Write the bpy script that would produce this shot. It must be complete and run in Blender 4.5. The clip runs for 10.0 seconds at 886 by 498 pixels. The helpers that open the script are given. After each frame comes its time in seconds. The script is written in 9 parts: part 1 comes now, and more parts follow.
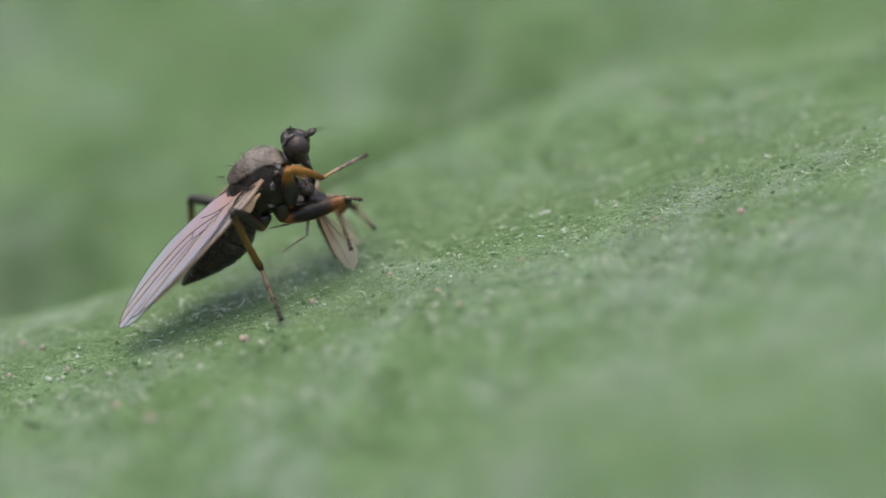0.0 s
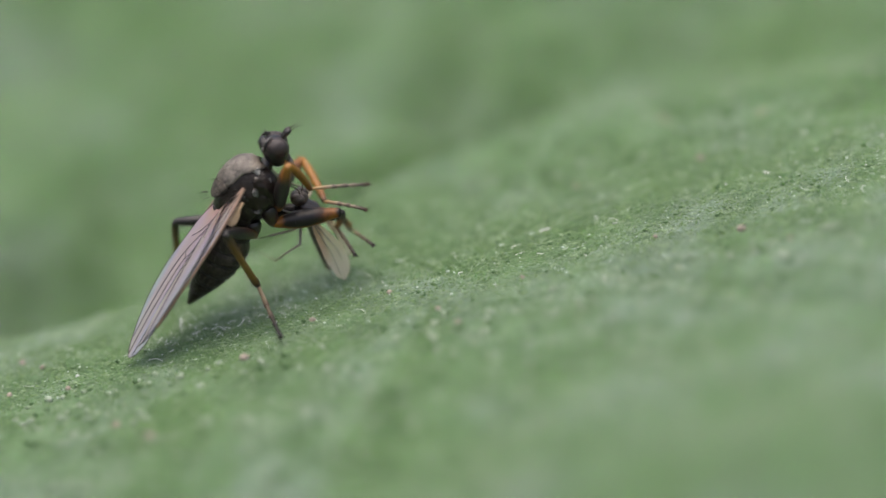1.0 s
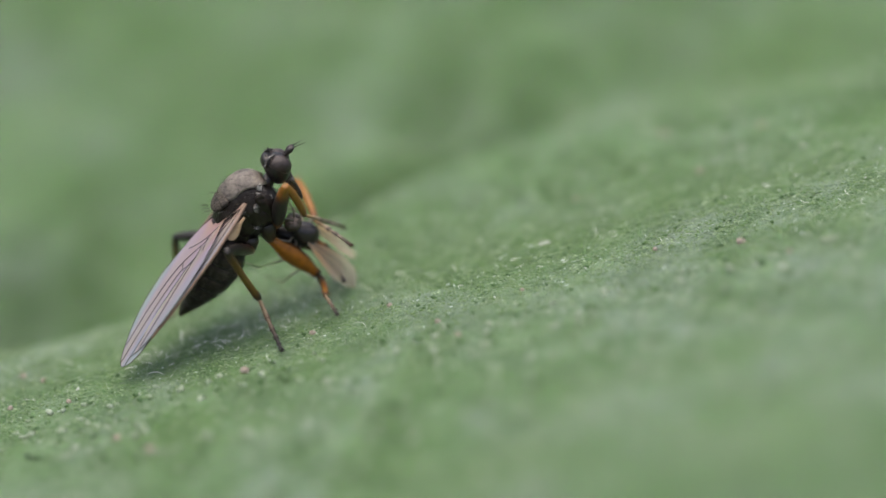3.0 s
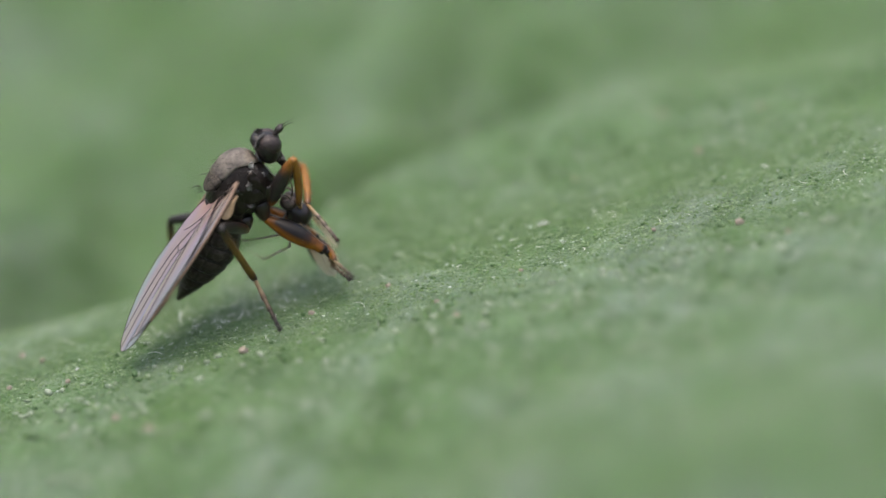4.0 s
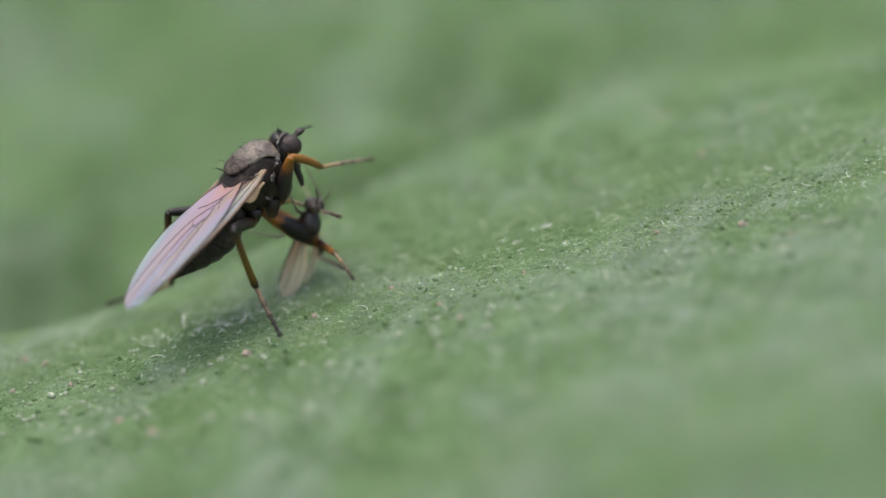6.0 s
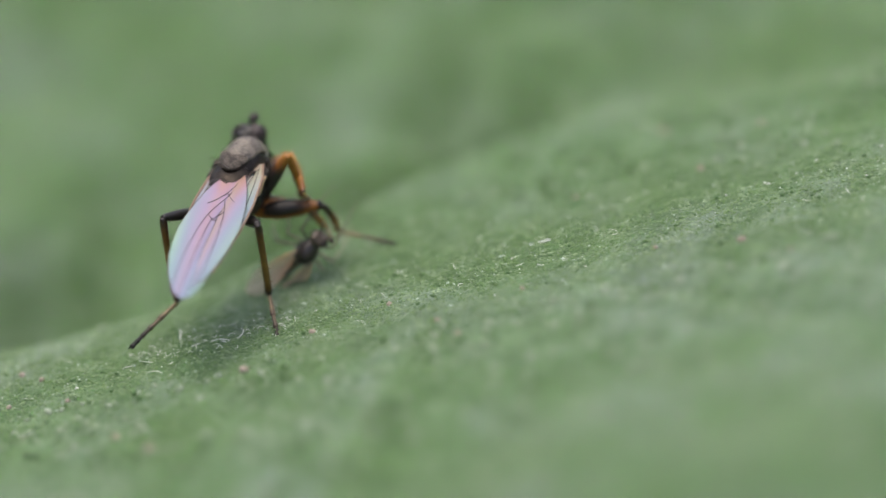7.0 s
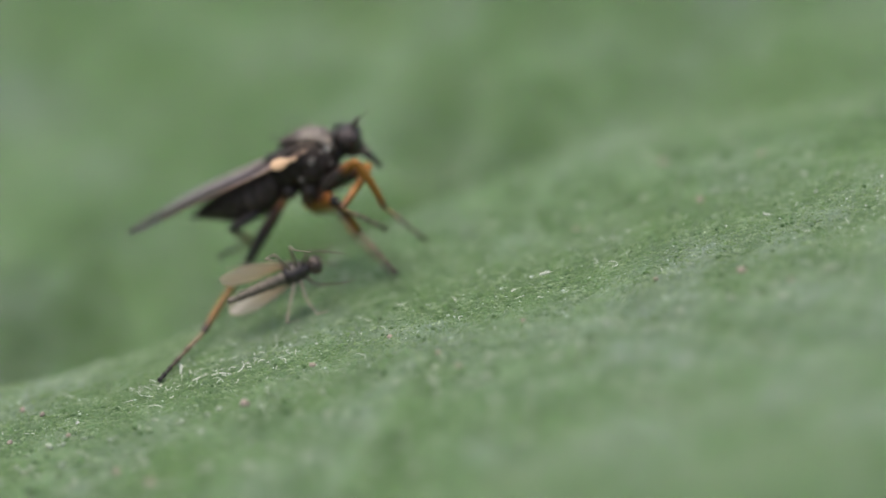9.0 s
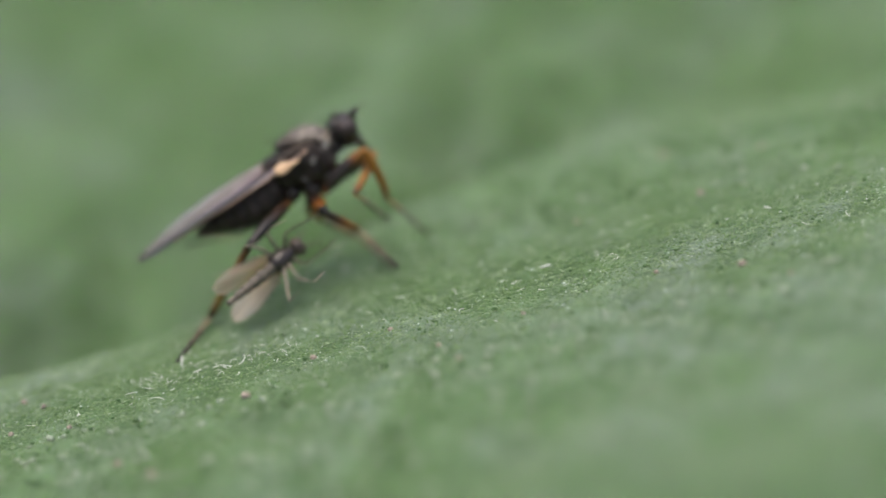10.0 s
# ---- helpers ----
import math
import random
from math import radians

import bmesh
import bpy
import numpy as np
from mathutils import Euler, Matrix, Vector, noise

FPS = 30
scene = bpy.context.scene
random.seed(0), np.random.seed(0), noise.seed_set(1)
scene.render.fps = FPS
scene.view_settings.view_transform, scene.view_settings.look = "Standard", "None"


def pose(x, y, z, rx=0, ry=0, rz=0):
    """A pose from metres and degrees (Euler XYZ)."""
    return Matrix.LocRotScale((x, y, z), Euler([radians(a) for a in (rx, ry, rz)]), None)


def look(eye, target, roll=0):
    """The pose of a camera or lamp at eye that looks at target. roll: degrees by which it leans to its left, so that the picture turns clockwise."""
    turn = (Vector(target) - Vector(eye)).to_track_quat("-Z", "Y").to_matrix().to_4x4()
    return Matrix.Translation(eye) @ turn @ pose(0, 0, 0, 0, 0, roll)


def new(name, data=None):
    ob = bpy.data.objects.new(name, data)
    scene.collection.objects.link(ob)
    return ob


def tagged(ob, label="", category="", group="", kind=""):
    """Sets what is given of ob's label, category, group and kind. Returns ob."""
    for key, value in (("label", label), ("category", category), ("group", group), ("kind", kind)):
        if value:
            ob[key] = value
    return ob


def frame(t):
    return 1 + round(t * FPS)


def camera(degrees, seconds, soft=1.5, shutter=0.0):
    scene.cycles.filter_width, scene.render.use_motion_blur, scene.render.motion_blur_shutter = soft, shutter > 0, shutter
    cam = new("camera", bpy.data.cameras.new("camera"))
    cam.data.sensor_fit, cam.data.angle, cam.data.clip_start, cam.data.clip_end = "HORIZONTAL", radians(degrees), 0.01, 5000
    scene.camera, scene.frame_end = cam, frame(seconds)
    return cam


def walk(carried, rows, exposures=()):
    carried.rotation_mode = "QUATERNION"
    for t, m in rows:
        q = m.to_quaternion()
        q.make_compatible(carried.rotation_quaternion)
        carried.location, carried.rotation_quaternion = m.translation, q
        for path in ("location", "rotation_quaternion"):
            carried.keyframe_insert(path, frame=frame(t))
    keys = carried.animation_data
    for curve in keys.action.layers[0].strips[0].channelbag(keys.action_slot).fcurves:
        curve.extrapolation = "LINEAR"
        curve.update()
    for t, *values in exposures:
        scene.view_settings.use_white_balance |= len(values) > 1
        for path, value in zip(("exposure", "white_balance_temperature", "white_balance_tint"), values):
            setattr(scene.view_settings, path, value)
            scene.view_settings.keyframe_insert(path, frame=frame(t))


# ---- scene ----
MM = 0.001


# ---- camera ----
cam = camera(5.9839, 10.0, soft=1.5)
cam.data.dof.use_dof = True
cam.data.dof.focus_distance = 150 * MM
cam.data.dof.aperture_fstop = cam.data.lens / 11.5


def cam_row(t, back, x, y, roll):
    """The camera looks down at 25 degrees from 150 mm and turns a little on its stand."""
    d = radians(25)
    home = Matrix.Translation(Vector((0, -math.cos(d), math.sin(d))) * (150 + back) * MM)
    return (t, home @ pose(0, 0, 0, 65, 0, 0) @ pose(0, 0, 0, 0, y, 0) @ pose(0, 0, 0, x, 0, roll))


walk(cam, [
    cam_row(0, 0, -0.0000, 0.0000, -0.000),
    cam_row(0.5, 0.024, 0.0634, 0.0070, -0.042),
    cam_row(1, -0.077, 0.1214, -0.0011, -0.191),
    cam_row(1.5, -0.097, 0.4028, 0.0257, -0.623),
    cam_row(2, -0.092, 0.4152, 0.0187, -0.643),
    cam_row(2.5, -0.231, 0.3538, 0.0017, -0.493),
    cam_row(2.7, 0.047, 0.2356, -0.0019, -0.212),
    cam_row(3.8, 0.196, 0.1783, 0.0034, -0.372),
    cam_row(4, 0.235, 0.0762, -0.0085, -0.193),
    cam_row(4.5, 0.172, -0.0258, -0.0111, -0.073),
    cam_row(5, 0.133, 0.0241, 0.0094, -0.245),
    cam_row(5.5, 0.137, 0.1415, 0.0039, -0.374),
    cam_row(5.7, 0.289, 0.0861, 0.0140, -0.258),
    cam_row(6.8, -0.254, 0.1702, -0.0004, -0.281),
    cam_row(7, -0.324, 0.1991, -0.0024, -0.297),
    cam_row(7.5, -0.366, 0.3617, -0.0003, -0.587),
    cam_row(8, -0.392, 0.5066, 0.0050, -0.710),
    cam_row(8.5, -0.162, 0.4796, 0.0145, -0.720),
    cam_row(9, -0.371, 0.4197, -0.0003, -0.603),
    cam_row(9.5, -0.274, 0.3562, 0.0052, -0.573),
    cam_row(10, -0.182, 0.3699, 0.0048, -0.539),
], exposures=[(0, 0.49), (5, 0.47), (7, 0.46), (8.5, 0.38), (10, 0.37)])

# ---- world and sun: bright overcast sky ----
world = bpy.data.worlds.new("sky")
scene.world = world
world.use_nodes = True
wn = world.node_tree
bg = wn.nodes["Background"]
sky = wn.nodes.new("ShaderNodeTexSky")
sky.sky_type = 'NISHITA'
sky.sun_disc = False
sky.sun_elevation = radians(80)
sky.sun_rotation = radians(-84)
sky.air_density, sky.dust_density, sky.ozone_density = 1.0, 8.0, 1.0
wn.links.new(sky.outputs["Color"], bg.inputs["Color"])
bg.inputs["Strength"].default_value = 0.178
sun = new("sun", bpy.data.lights.new("sun", 'SUN'))
sun.data.energy = 0.5
sun.data.angle = radians(90)
sun.data.color = (1.0, 0.96, 0.9)
sun.matrix_world = look((-0.20, 0.02, 1.2), (0, 0, 0))


# ---- materials ----
def material(name):
    m = bpy.data.materials.new(name)
    m.use_nodes = True
    return m, m.node_tree.nodes, m.node_tree.links, m.node_tree.nodes["Principled BSDF"]


def tex_noise(nodes, links, coord, scale, detail=3.0, rough=0.55):
    n = nodes.new("ShaderNodeTexNoise")
    n.inputs["Scale"].default_value = scale
    n.inputs["Detail"].default_value = detail
    n.inputs["Roughness"].default_value = rough
    links.new(coord, n.inputs["Vector"])
    return n.outputs["Fac"]


def ramp(nodes, links, fac, stops):
    r = nodes.new("ShaderNodeValToRGB")
    e = r.color_ramp.elements
    while len(e) < len(stops):
        e.new(0.5)
    for el, (p, c) in zip(e, stops):
        el.position, el.color = p, (*c, 1)
    links.new(fac, r.inputs["Fac"])
    return r.outputs["Color"]


def mix(nodes, links, fac, a, b, kind='MIX'):
    n = nodes.new("ShaderNodeMix")
    n.data_type, n.blend_type = 'RGBA', kind
    for sock, v in ((n.inputs[0], fac), (n.inputs[6], a), (n.inputs[7], b)):
        if isinstance(v, (int, float)):
            sock.default_value = v
        elif isinstance(v, tuple):
            sock.default_value = (*v, 1)
        else:
            links.new(v, sock)
    return n.outputs[2]


def bump(nodes, links, height, strength, distance, bsdf):
    b = nodes.new("ShaderNodeBump")
    b.inputs["Strength"].default_value = strength
    b.inputs["Distance"].default_value = distance
    links.new(height, b.inputs["Height"])
    links.new(b.outputs["Normal"], bsdf.inputs["Normal"])


def plain(name, stops, scale, rough, relief=0.3, distance=0.01, spec=0.5, sheen=(1, 1, 1)):
    """A surface of two to four tones, mottled at that many spots per millimetre and finely rough."""
    m, n, l, b = material(name)
    co = n.new("ShaderNodeTexCoord").outputs["Object"]
    f1 = tex_noise(n, l, co, scale / MM, 4)
    f2 = tex_noise(n, l, co, scale * 6 / MM, 2)
    fac = mix(n, l, 0.35, f1, f2)
    l.new(ramp(n, l, fac, stops), b.inputs["Base Color"])
    b.inputs["Roughness"].default_value = rough
    b.inputs["Specular IOR Level"].default_value = spec
    b.inputs["Specular Tint"].default_value = (*sheen, 1)
    bump(n, l, f2, relief, distance * MM, b)
    return m


def banded(name, axis_stops, length, rough=0.4, spec=0.5, under=None, relief=0.25, tip=None):
    """A limb whose tone changes along its length, darker hairs and fine pits on it; under: a tone for its lower side."""
    m, n, l, b = material(name)
    co = n.new("ShaderNodeTexCoord").outputs["Object"]
    xyz = n.new("ShaderNodeSeparateXYZ")
    l.new(co, xyz.inputs[0])
    f = tex_noise(n, l, co, 9 / MM, 3)
    ma = n.new("ShaderNodeMath")
    ma.operation = 'MULTIPLY_ADD'
    ma.inputs[1].default_value = 1 / (length * MM)
    l.new(xyz.outputs["X"], ma.inputs[0])
    jit = n.new("ShaderNodeMath")
    jit.operation = 'MULTIPLY_ADD'
    jit.inputs[1].default_value, jit.inputs[2].default_value = 0.16, -0.08
    l.new(f, jit.inputs[0])
    l.new(jit.outputs[0], ma.inputs[2])
    col = ramp(n, l, ma.outputs[0], axis_stops)
    if under:
        z = n.new("ShaderNodeMapRange")
        z.inputs["From Min"].default_value, z.inputs["From Max"].default_value = 0.0 * MM, 0.10 * MM
        l.new(xyz.outputs["Z"], z.inputs["Value"])
        col = mix(n, l, z.outputs["Result"], under, col)
    if tip:
        e = n.new("ShaderNodeMapRange")
        e.inputs["From Min"].default_value, e.inputs["From Max"].default_value = 0.90, 0.96
        l.new(ma.outputs[0], e.inputs["Value"])
        col = mix(n, l, e.outputs["Result"], col, tip)
    col = mix(n, l, 0.5, col, ramp(n, l, f, [(0.3, (0.55, 0.55, 0.55)), (0.7, (1.2, 1.2, 1.2))]), 'MULTIPLY')
    l.new(col, b.inputs["Base Color"])
    b.inputs["Roughness"].default_value = rough
    b.inputs["Specular IOR Level"].default_value = spec
    bump(n, l, tex_noise(n, l, co, 45 / MM, 2), relief, 0.01 * MM, b)
    return m


def leaf_material():
    m, n, l, b = material("leaf_skin")
    co = n.new("ShaderNodeTexCoord").outputs["Object"]
    big = tex_noise(n, l, co, 0.38 / MM, 5, 0.62)
    mid = tex_noise(n, l, co, 1.1 / MM, 4)
    fine = tex_noise(n, l, co, 9 / MM, 3)
    grain = tex_noise(n, l, co, 22 / MM, 3)
    broad = tex_noise(n, l, co, 0.17 / MM, 3)
    a = ramp(n, l, big, [(0.32, (0.057, 0.128, 0.030)), (0.5, (0.081, 0.157, 0.061)), (0.66, (0.116, 0.181, 0.120))])
    w = ramp(n, l, broad, [(0.34, (0.80, 0.86, 0.62)), (0.5, (1.0, 1.0, 1.0)), (0.64, (1.12, 1.08, 1.22))])
    a = mix(n, l, 0.4, a, w, 'MULTIPLY')
    c = ramp(n, l, mid, [(0.3, (0.56, 0.68, 0.44)), (0.5, (1.0, 1.0, 0.95)), (0.7, (1.55, 1.38, 1.75))])
    a = mix(n, l, 0.8, a, c, 'MULTIPLY')
    g = ramp(n, l, grain, [(0.32, (0.60, 0.68, 0.43)), (0.5, (1.0, 1.0, 0.95)), (0.70, (1.5, 1.45, 1.45))])
    a = mix(n, l, 0.95, a, g, 'MULTIPLY')
    l.new(a, b.inputs["Base Color"])
    r = n.new("ShaderNodeMapRange")
    r.inputs["To Min"].default_value, r.inputs["To Max"].default_value = 0.30, 0.66
    l.new(fine, r.inputs["Value"])
    l.new(r.outputs["Result"], b.inputs["Roughness"])
    b.inputs["Specular IOR Level"].default_value = 0.4
    b.inputs["Sheen Weight"].default_value = 0.10
    b.inputs["Sheen Roughness"].default_value = 0.5
    b.inputs["Sheen Tint"].default_value = (0.85, 0.95, 0.80, 1)
    b.inputs["Subsurface Weight"].default_value = 0.35
    b.inputs["Subsurface Radius"].default_value = (0.5, 1.0, 0.25)
    b.inputs["Subsurface Scale"].default_value = 0.6 * MM
    bump(n, l, mix(n, l, 0.6, fine, grain), 1.0, 0.16 * MM, b)
    return m


def wing_material(name, tint, alpha, film, through_light, width=1.0):
    """Clear membrane with a thin film's shifting colours; see-through between the veins."""
    m, n, l, b = material(name)
    co = n.new("ShaderNodeTexCoord").outputs["Object"]
    stretch = n.new("ShaderNodeMapping")
    stretch.inputs["Scale"].default_value = (0.25, 1.0, 1.0)
    l.new(co, stretch.inputs["Vector"])
    f = tex_noise(n, l, stretch.outputs[0], 2.0 / MM, 1)
    axes = n.new("ShaderNodeSeparateXYZ")
    l.new(co, axes.inputs[0])

    def calc(kind, a, *others):
        m_ = n.new("ShaderNodeMath")
        m_.operation = kind
        l.new(a, m_.inputs[0])
        for k, v in enumerate(others):
            if isinstance(v, float):
                m_.inputs[k + 1].default_value = v
            else:
                l.new(v, m_.inputs[k + 1])
        return m_.outputs[0]
    # the film is thinnest along the middle of the blade and thickens towards both edges and the tip
    edge = calc('ABSOLUTE', calc('SUBTRACT', calc('MULTIPLY', calc('ABSOLUTE', axes.outputs["Y"]), 1 / MM), 0.5 * width))
    film_nm = calc('MULTIPLY_ADD', edge, film[1] / width, calc('MULTIPLY_ADD', f, film[2], calc('MULTIPLY_ADD', axes.outputs["X"], -9.0 / MM, film[0])))
    l.new(film_nm, b.inputs["Thin Film Thickness"])
    root = calc('MULTIPLY_ADD', axes.outputs["X"], -0.30 / MM, calc('MULTIPLY', f, 0.3))
    col = ramp(n, l, root, [(0.22, tuple(c * k for c, k in zip(tint, (1.3, 0.95, 0.66)))), (0.44, tint), (0.95, tuple(c * k for c, k in zip(tint, (0.95, 1.08, 1.02))))])
    l.new(col, b.inputs["Base Color"])
    b.inputs["Thin Film IOR"].default_value = 1.38
    b.inputs["IOR"].default_value = 1.95
    b.inputs["Roughness"].default_value = 0.42
    glow = n.new("ShaderNodeBsdfTranslucent")
    glow.inputs["Color"].default_value = (*tint, 1)
    clear = n.new("ShaderNodeBsdfTransparent")
    half, thin = n.new("ShaderNodeMixShader"), n.new("ShaderNodeMixShader")
    half.inputs[0].default_value, thin.inputs[0].default_value = through_light, alpha
    l.new(b.outputs[0], half.inputs[1])
    l.new(glow.outputs[0], half.inputs[2])
    l.new(clear.outputs[0], thin.inputs[1])
    l.new(half.outputs[0], thin.inputs[2])
    l.new(thin.outputs[0], n["Material Output"].inputs["Surface"])
    bump(n, l, tex_noise(n, l, co, 30 / MM, 2), 0.35, 0.01 * MM, b)
    return m


ORANGE, AMBER, DARK, BLACK = (0.27, 0.115, 0.022), (0.17, 0.066, 0.014), (0.042, 0.020, 0.010), (0.012, 0.010, 0.009)
SLATE = (0.026, 0.021, 0.019)
OCHRE, RUST = (0.26, 0.112, 0.013), (0.20, 0.066, 0.008)
LEAF = leaf_material()
THORAX = plain("thorax_skin", [(0.36, (0.005, 0.004, 0.0035)), (0.52, (0.012, 0.009, 0.0075)), (0.62, (0.026, 0.022, 0.019)), (0.72, (0.13, 0.118, 0.105))], 2.6, 0.30, 0.4, 0.03, 0.38, (1.0, 0.86, 0.74))
DUST = plain("dusted_back", [(0.34, (0.05, 0.042, 0.036)), (0.45, (0.125, 0.108, 0.09)), (0.55, (0.185, 0.16, 0.13)), (0.68, (0.31, 0.265, 0.195))], 3.0, 0.45, 0.5, 0.03)
PALE_DUST = plain("pale_dusting", [(0.34, (0.20, 0.19, 0.17)), (0.5, (0.42, 0.40, 0.36)), (0.66, (0.62, 0.59, 0.54))], 7, 0.55, 0.4)
DULL = plain("dull_black", [(0.36, (0.012, 0.010, 0.008)), (0.48, (0.04, 0.033, 0.028)), (0.62, (0.13, 0.11, 0.09))], 5, 0.6, 0.8, 0.04, 0.3)
# silver dusting behind the eyes; on the flanks its pale tone paints highlights
SHINE = plain("silver_dusting_and_glints", [(0.42, (0.012, 0.011, 0.010)), (0.54, (0.07, 0.064, 0.058)), (0.66, (0.30, 0.285, 0.265))], 6, 0.4, 0.4)
PLATE = plain("side_plate_skin", [(0.3, (0.014, 0.010, 0.009)), (0.5, (0.032, 0.024, 0.021)), (0.68, (0.085, 0.068, 0.062))], 3.5, 0.38, 0.5, 0.03, 0.4, (1.0, 0.84, 0.76))
ABDOMEN = plain("abdomen_skin", [(0.3, (0.007, 0.0055, 0.005)), (0.5, (0.016, 0.013, 0.011)), (0.68, (0.045, 0.037, 0.032))], 3.2, 0.36, 0.8, 0.04, 0.4, (1.0, 0.84, 0.74))
RIM = plain("segment_rim", [(0.3, (0.02, 0.016, 0.013)), (0.7, (0.05, 0.041, 0.034))], 5, 0.45)
EYE = plain("eye_facets", [(0.35, (0.022, 0.015, 0.014)), (0.6, (0.040, 0.028, 0.026))], 12, 0.36, 0.7, 0.015)
HEAD = plain("head_skin", [(0.3, (0.007, 0.006, 0.0055)), (0.6, (0.016, 0.014, 0.0125)), (0.75, (0.05, 0.046, 0.042))], 6, 0.35)
HORN = plain("dark_horn", [(0.3, (0.008, 0.007, 0.006)), (0.7, (0.028, 0.022, 0.018))], 8, 0.4)
VEIN = plain("wing_vein", [(0.3, (0.018, 0.012, 0.011)), (0.7, (0.04, 0.027, 0.024))], 8, 0.5)
COSTA = plain("wing_front_vein", [(0.3, (0.13, 0.085, 0.062)), (0.7, (0.25, 0.165, 0.115))], 6, 0.45)
PALE = plain("pale_lobe", [(0.3, (0.40, 0.25, 0.13)), (0.7, (0.56, 0.40, 0.25))], 5, 0.5)
WING = wing_material("wing_membrane", (0.32, 0.285, 0.30), 0.84, (284.0, 220.0, 40.0), 0.12)
FRONT_FEMUR = banded("front_femur_skin", [(0.0, RUST), (0.08, AMBER), (0.18, SLATE), (0.66, SLATE), (0.82, AMBER), (0.94, OCHRE)], 1.15, 0.4)
FRONT_TIBIA = banded("front_tibia_skin", [(0.0, OCHRE), (0.7, OCHRE), (0.92, AMBER), (1.0, DARK)], 1.08, 0.45)
MID_FEMUR = banded("mid_femur_skin", [(0.0, ORANGE), (0.10, AMBER), (0.18, BLACK), (0.58, BLACK), (0.72, DARK), (0.86, AMBER)], 1.22, 0.36, 0.3, (0.26, 0.095, 0.010), tip=BLACK)
MID_TIBIA = banded("mid_tibia_skin", [(0.0, BLACK), (0.30, DARK), (0.52, AMBER), (0.75, OCHRE), (0.9, AMBER), (1.0, DARK)], 0.85, 0.4)
HIND_FEMUR = banded("hind_femur_skin", [(0.0, AMBER), (0.2, DARK), (0.6, BLACK), (1.0, BLACK)], 1.35, 0.4)
HIND_TIBIA = banded("hind_tibia_skin", [(0.0, BLACK), (0.06, DARK), (0.2, (0.10, 0.045, 0.011)), (0.45, (0.19, 0.10, 0.020)), (0.82, (0.17, 0.09, 0.018)), (0.93, DARK), (1.0, BLACK)], 1.75, 0.4)
TARSUS = banded("foot_skin", [(0.02, (0.20, 0.14, 0.08)), (0.34, (0.21, 0.16, 0.10)), (0.44, (0.10, 0.07, 0.045)), (0.60, (0.12, 0.09, 0.06)), (0.75, (0.05, 0.037, 0.026)), (1.0, BLACK)], 1.2, 0.55)
FRONT_TARSUS = banded("front_foot_skin", [(0.02, (0.36, 0.22, 0.08)), (0.34, (0.27, 0.21, 0.15)), (0.39, (0.07, 0.05, 0.04)), (0.44, (0.27, 0.21, 0.15)), (0.60, (0.08, 0.06, 0.05)), (0.66, (0.25, 0.20, 0.15)), (0.84, (0.09, 0.07, 0.055)), (1.0, DARK)], 1.2, 0.55)
COXA = banded("coxa_skin", [(0.0, BLACK), (0.5, DARK), (0.8, AMBER), (1.0, ORANGE)], 0.6, 0.4)
PREY_SKIN = plain("prey_skin", [(0.3, (0.009, 0.007, 0.006)), (0.7, (0.040, 0.032, 0.028))], 6, 0.3)
PREY_BELLY = plain("prey_belly", [(0.3, (0.05, 0.042, 0.032)), (0.7, (0.14, 0.12, 0.09))], 6, 0.5)
PREY_LEG = plain("prey_leg", [(0.3, (0.19, 0.16, 0.12)), (0.7, (0.36, 0.31, 0.25))], 6, 0.5)
PREY_WING = wing_material("prey_wing_membrane", (0.74, 0.60, 0.45), 0.68, (120.0, 20.0, 20.0), 0.35, 0.4)
PREY_HEAD = plain("prey_head_skin", [(0.3, (0.014, 0.011, 0.009)), (0.5, (0.045, 0.033, 0.025)), (0.7, (0.16, 0.12, 0.095))], 7, 0.45, 0.6, 0.02)
HAIR = plain("leaf_hair_skin", [(0.3, (0.42, 0.46, 0.40)), (0.7, (0.68, 0.70, 0.66))], 8, 0.5)
GRAIN = plain("leaf_grain_skin", [(0.3, (0.075, 0.15, 0.035)), (0.5, (0.125, 0.215, 0.07)), (0.66, (0.36, 0.46, 0.30))], 3.5, 0.4)
# whitish flecks; the smallest also paint the grain's sparkle in pale colour
FLECK_GLINT = plain("leaf_fleck_glint_skin", [(0.3, (0.30, 0.39, 0.31)), (0.7, (0.60, 0.67, 0.62))], 6, 0.45)
FLAKE = plain("leaf_flake_skin", [(0.3, (0.16, 0.23, 0.13)), (0.7, (0.36, 0.42, 0.33))], 2, 0.5)
TUFT = plain("leaf_wart_skin", [(0.3, (0.055, 0.12, 0.034)), (0.7, (0.10, 0.18, 0.07))], 8, 0.45)
SPECK = plain("tan_speck_skin", [(0.3, (0.20, 0.155, 0.12)), (0.7, (0.40, 0.355, 0.30))], 9, 0.6, 0.6)
WHITE = plain("white_speck_skin", [(0.3, (0.36, 0.38, 0.36)), (0.7, (0.62, 0.64, 0.62))], 9, 0.5, 0.6)


# ---- mesh helpers: all lengths below are millimetres ----
def link_mesh(name, bm, mat, smooth=True):
    for v in bm.verts:
        v.co *= MM
    me = bpy.data.meshes.new(name)
    bm.normal_update()
    bm.to_mesh(me)
    bm.free()
    me.materials.append(mat)
    me.polygons.foreach_set("use_smooth", [smooth] * len(me.polygons))
    return new(name, me)


def part(name, bm, mat, parent, label="", m=None, smooth=True):
    ob = link_mesh(name, bm, mat, smooth)
    ob.parent = parent
    if m is not None:
        ob.matrix_basis = m
    return tagged(ob, label=label)


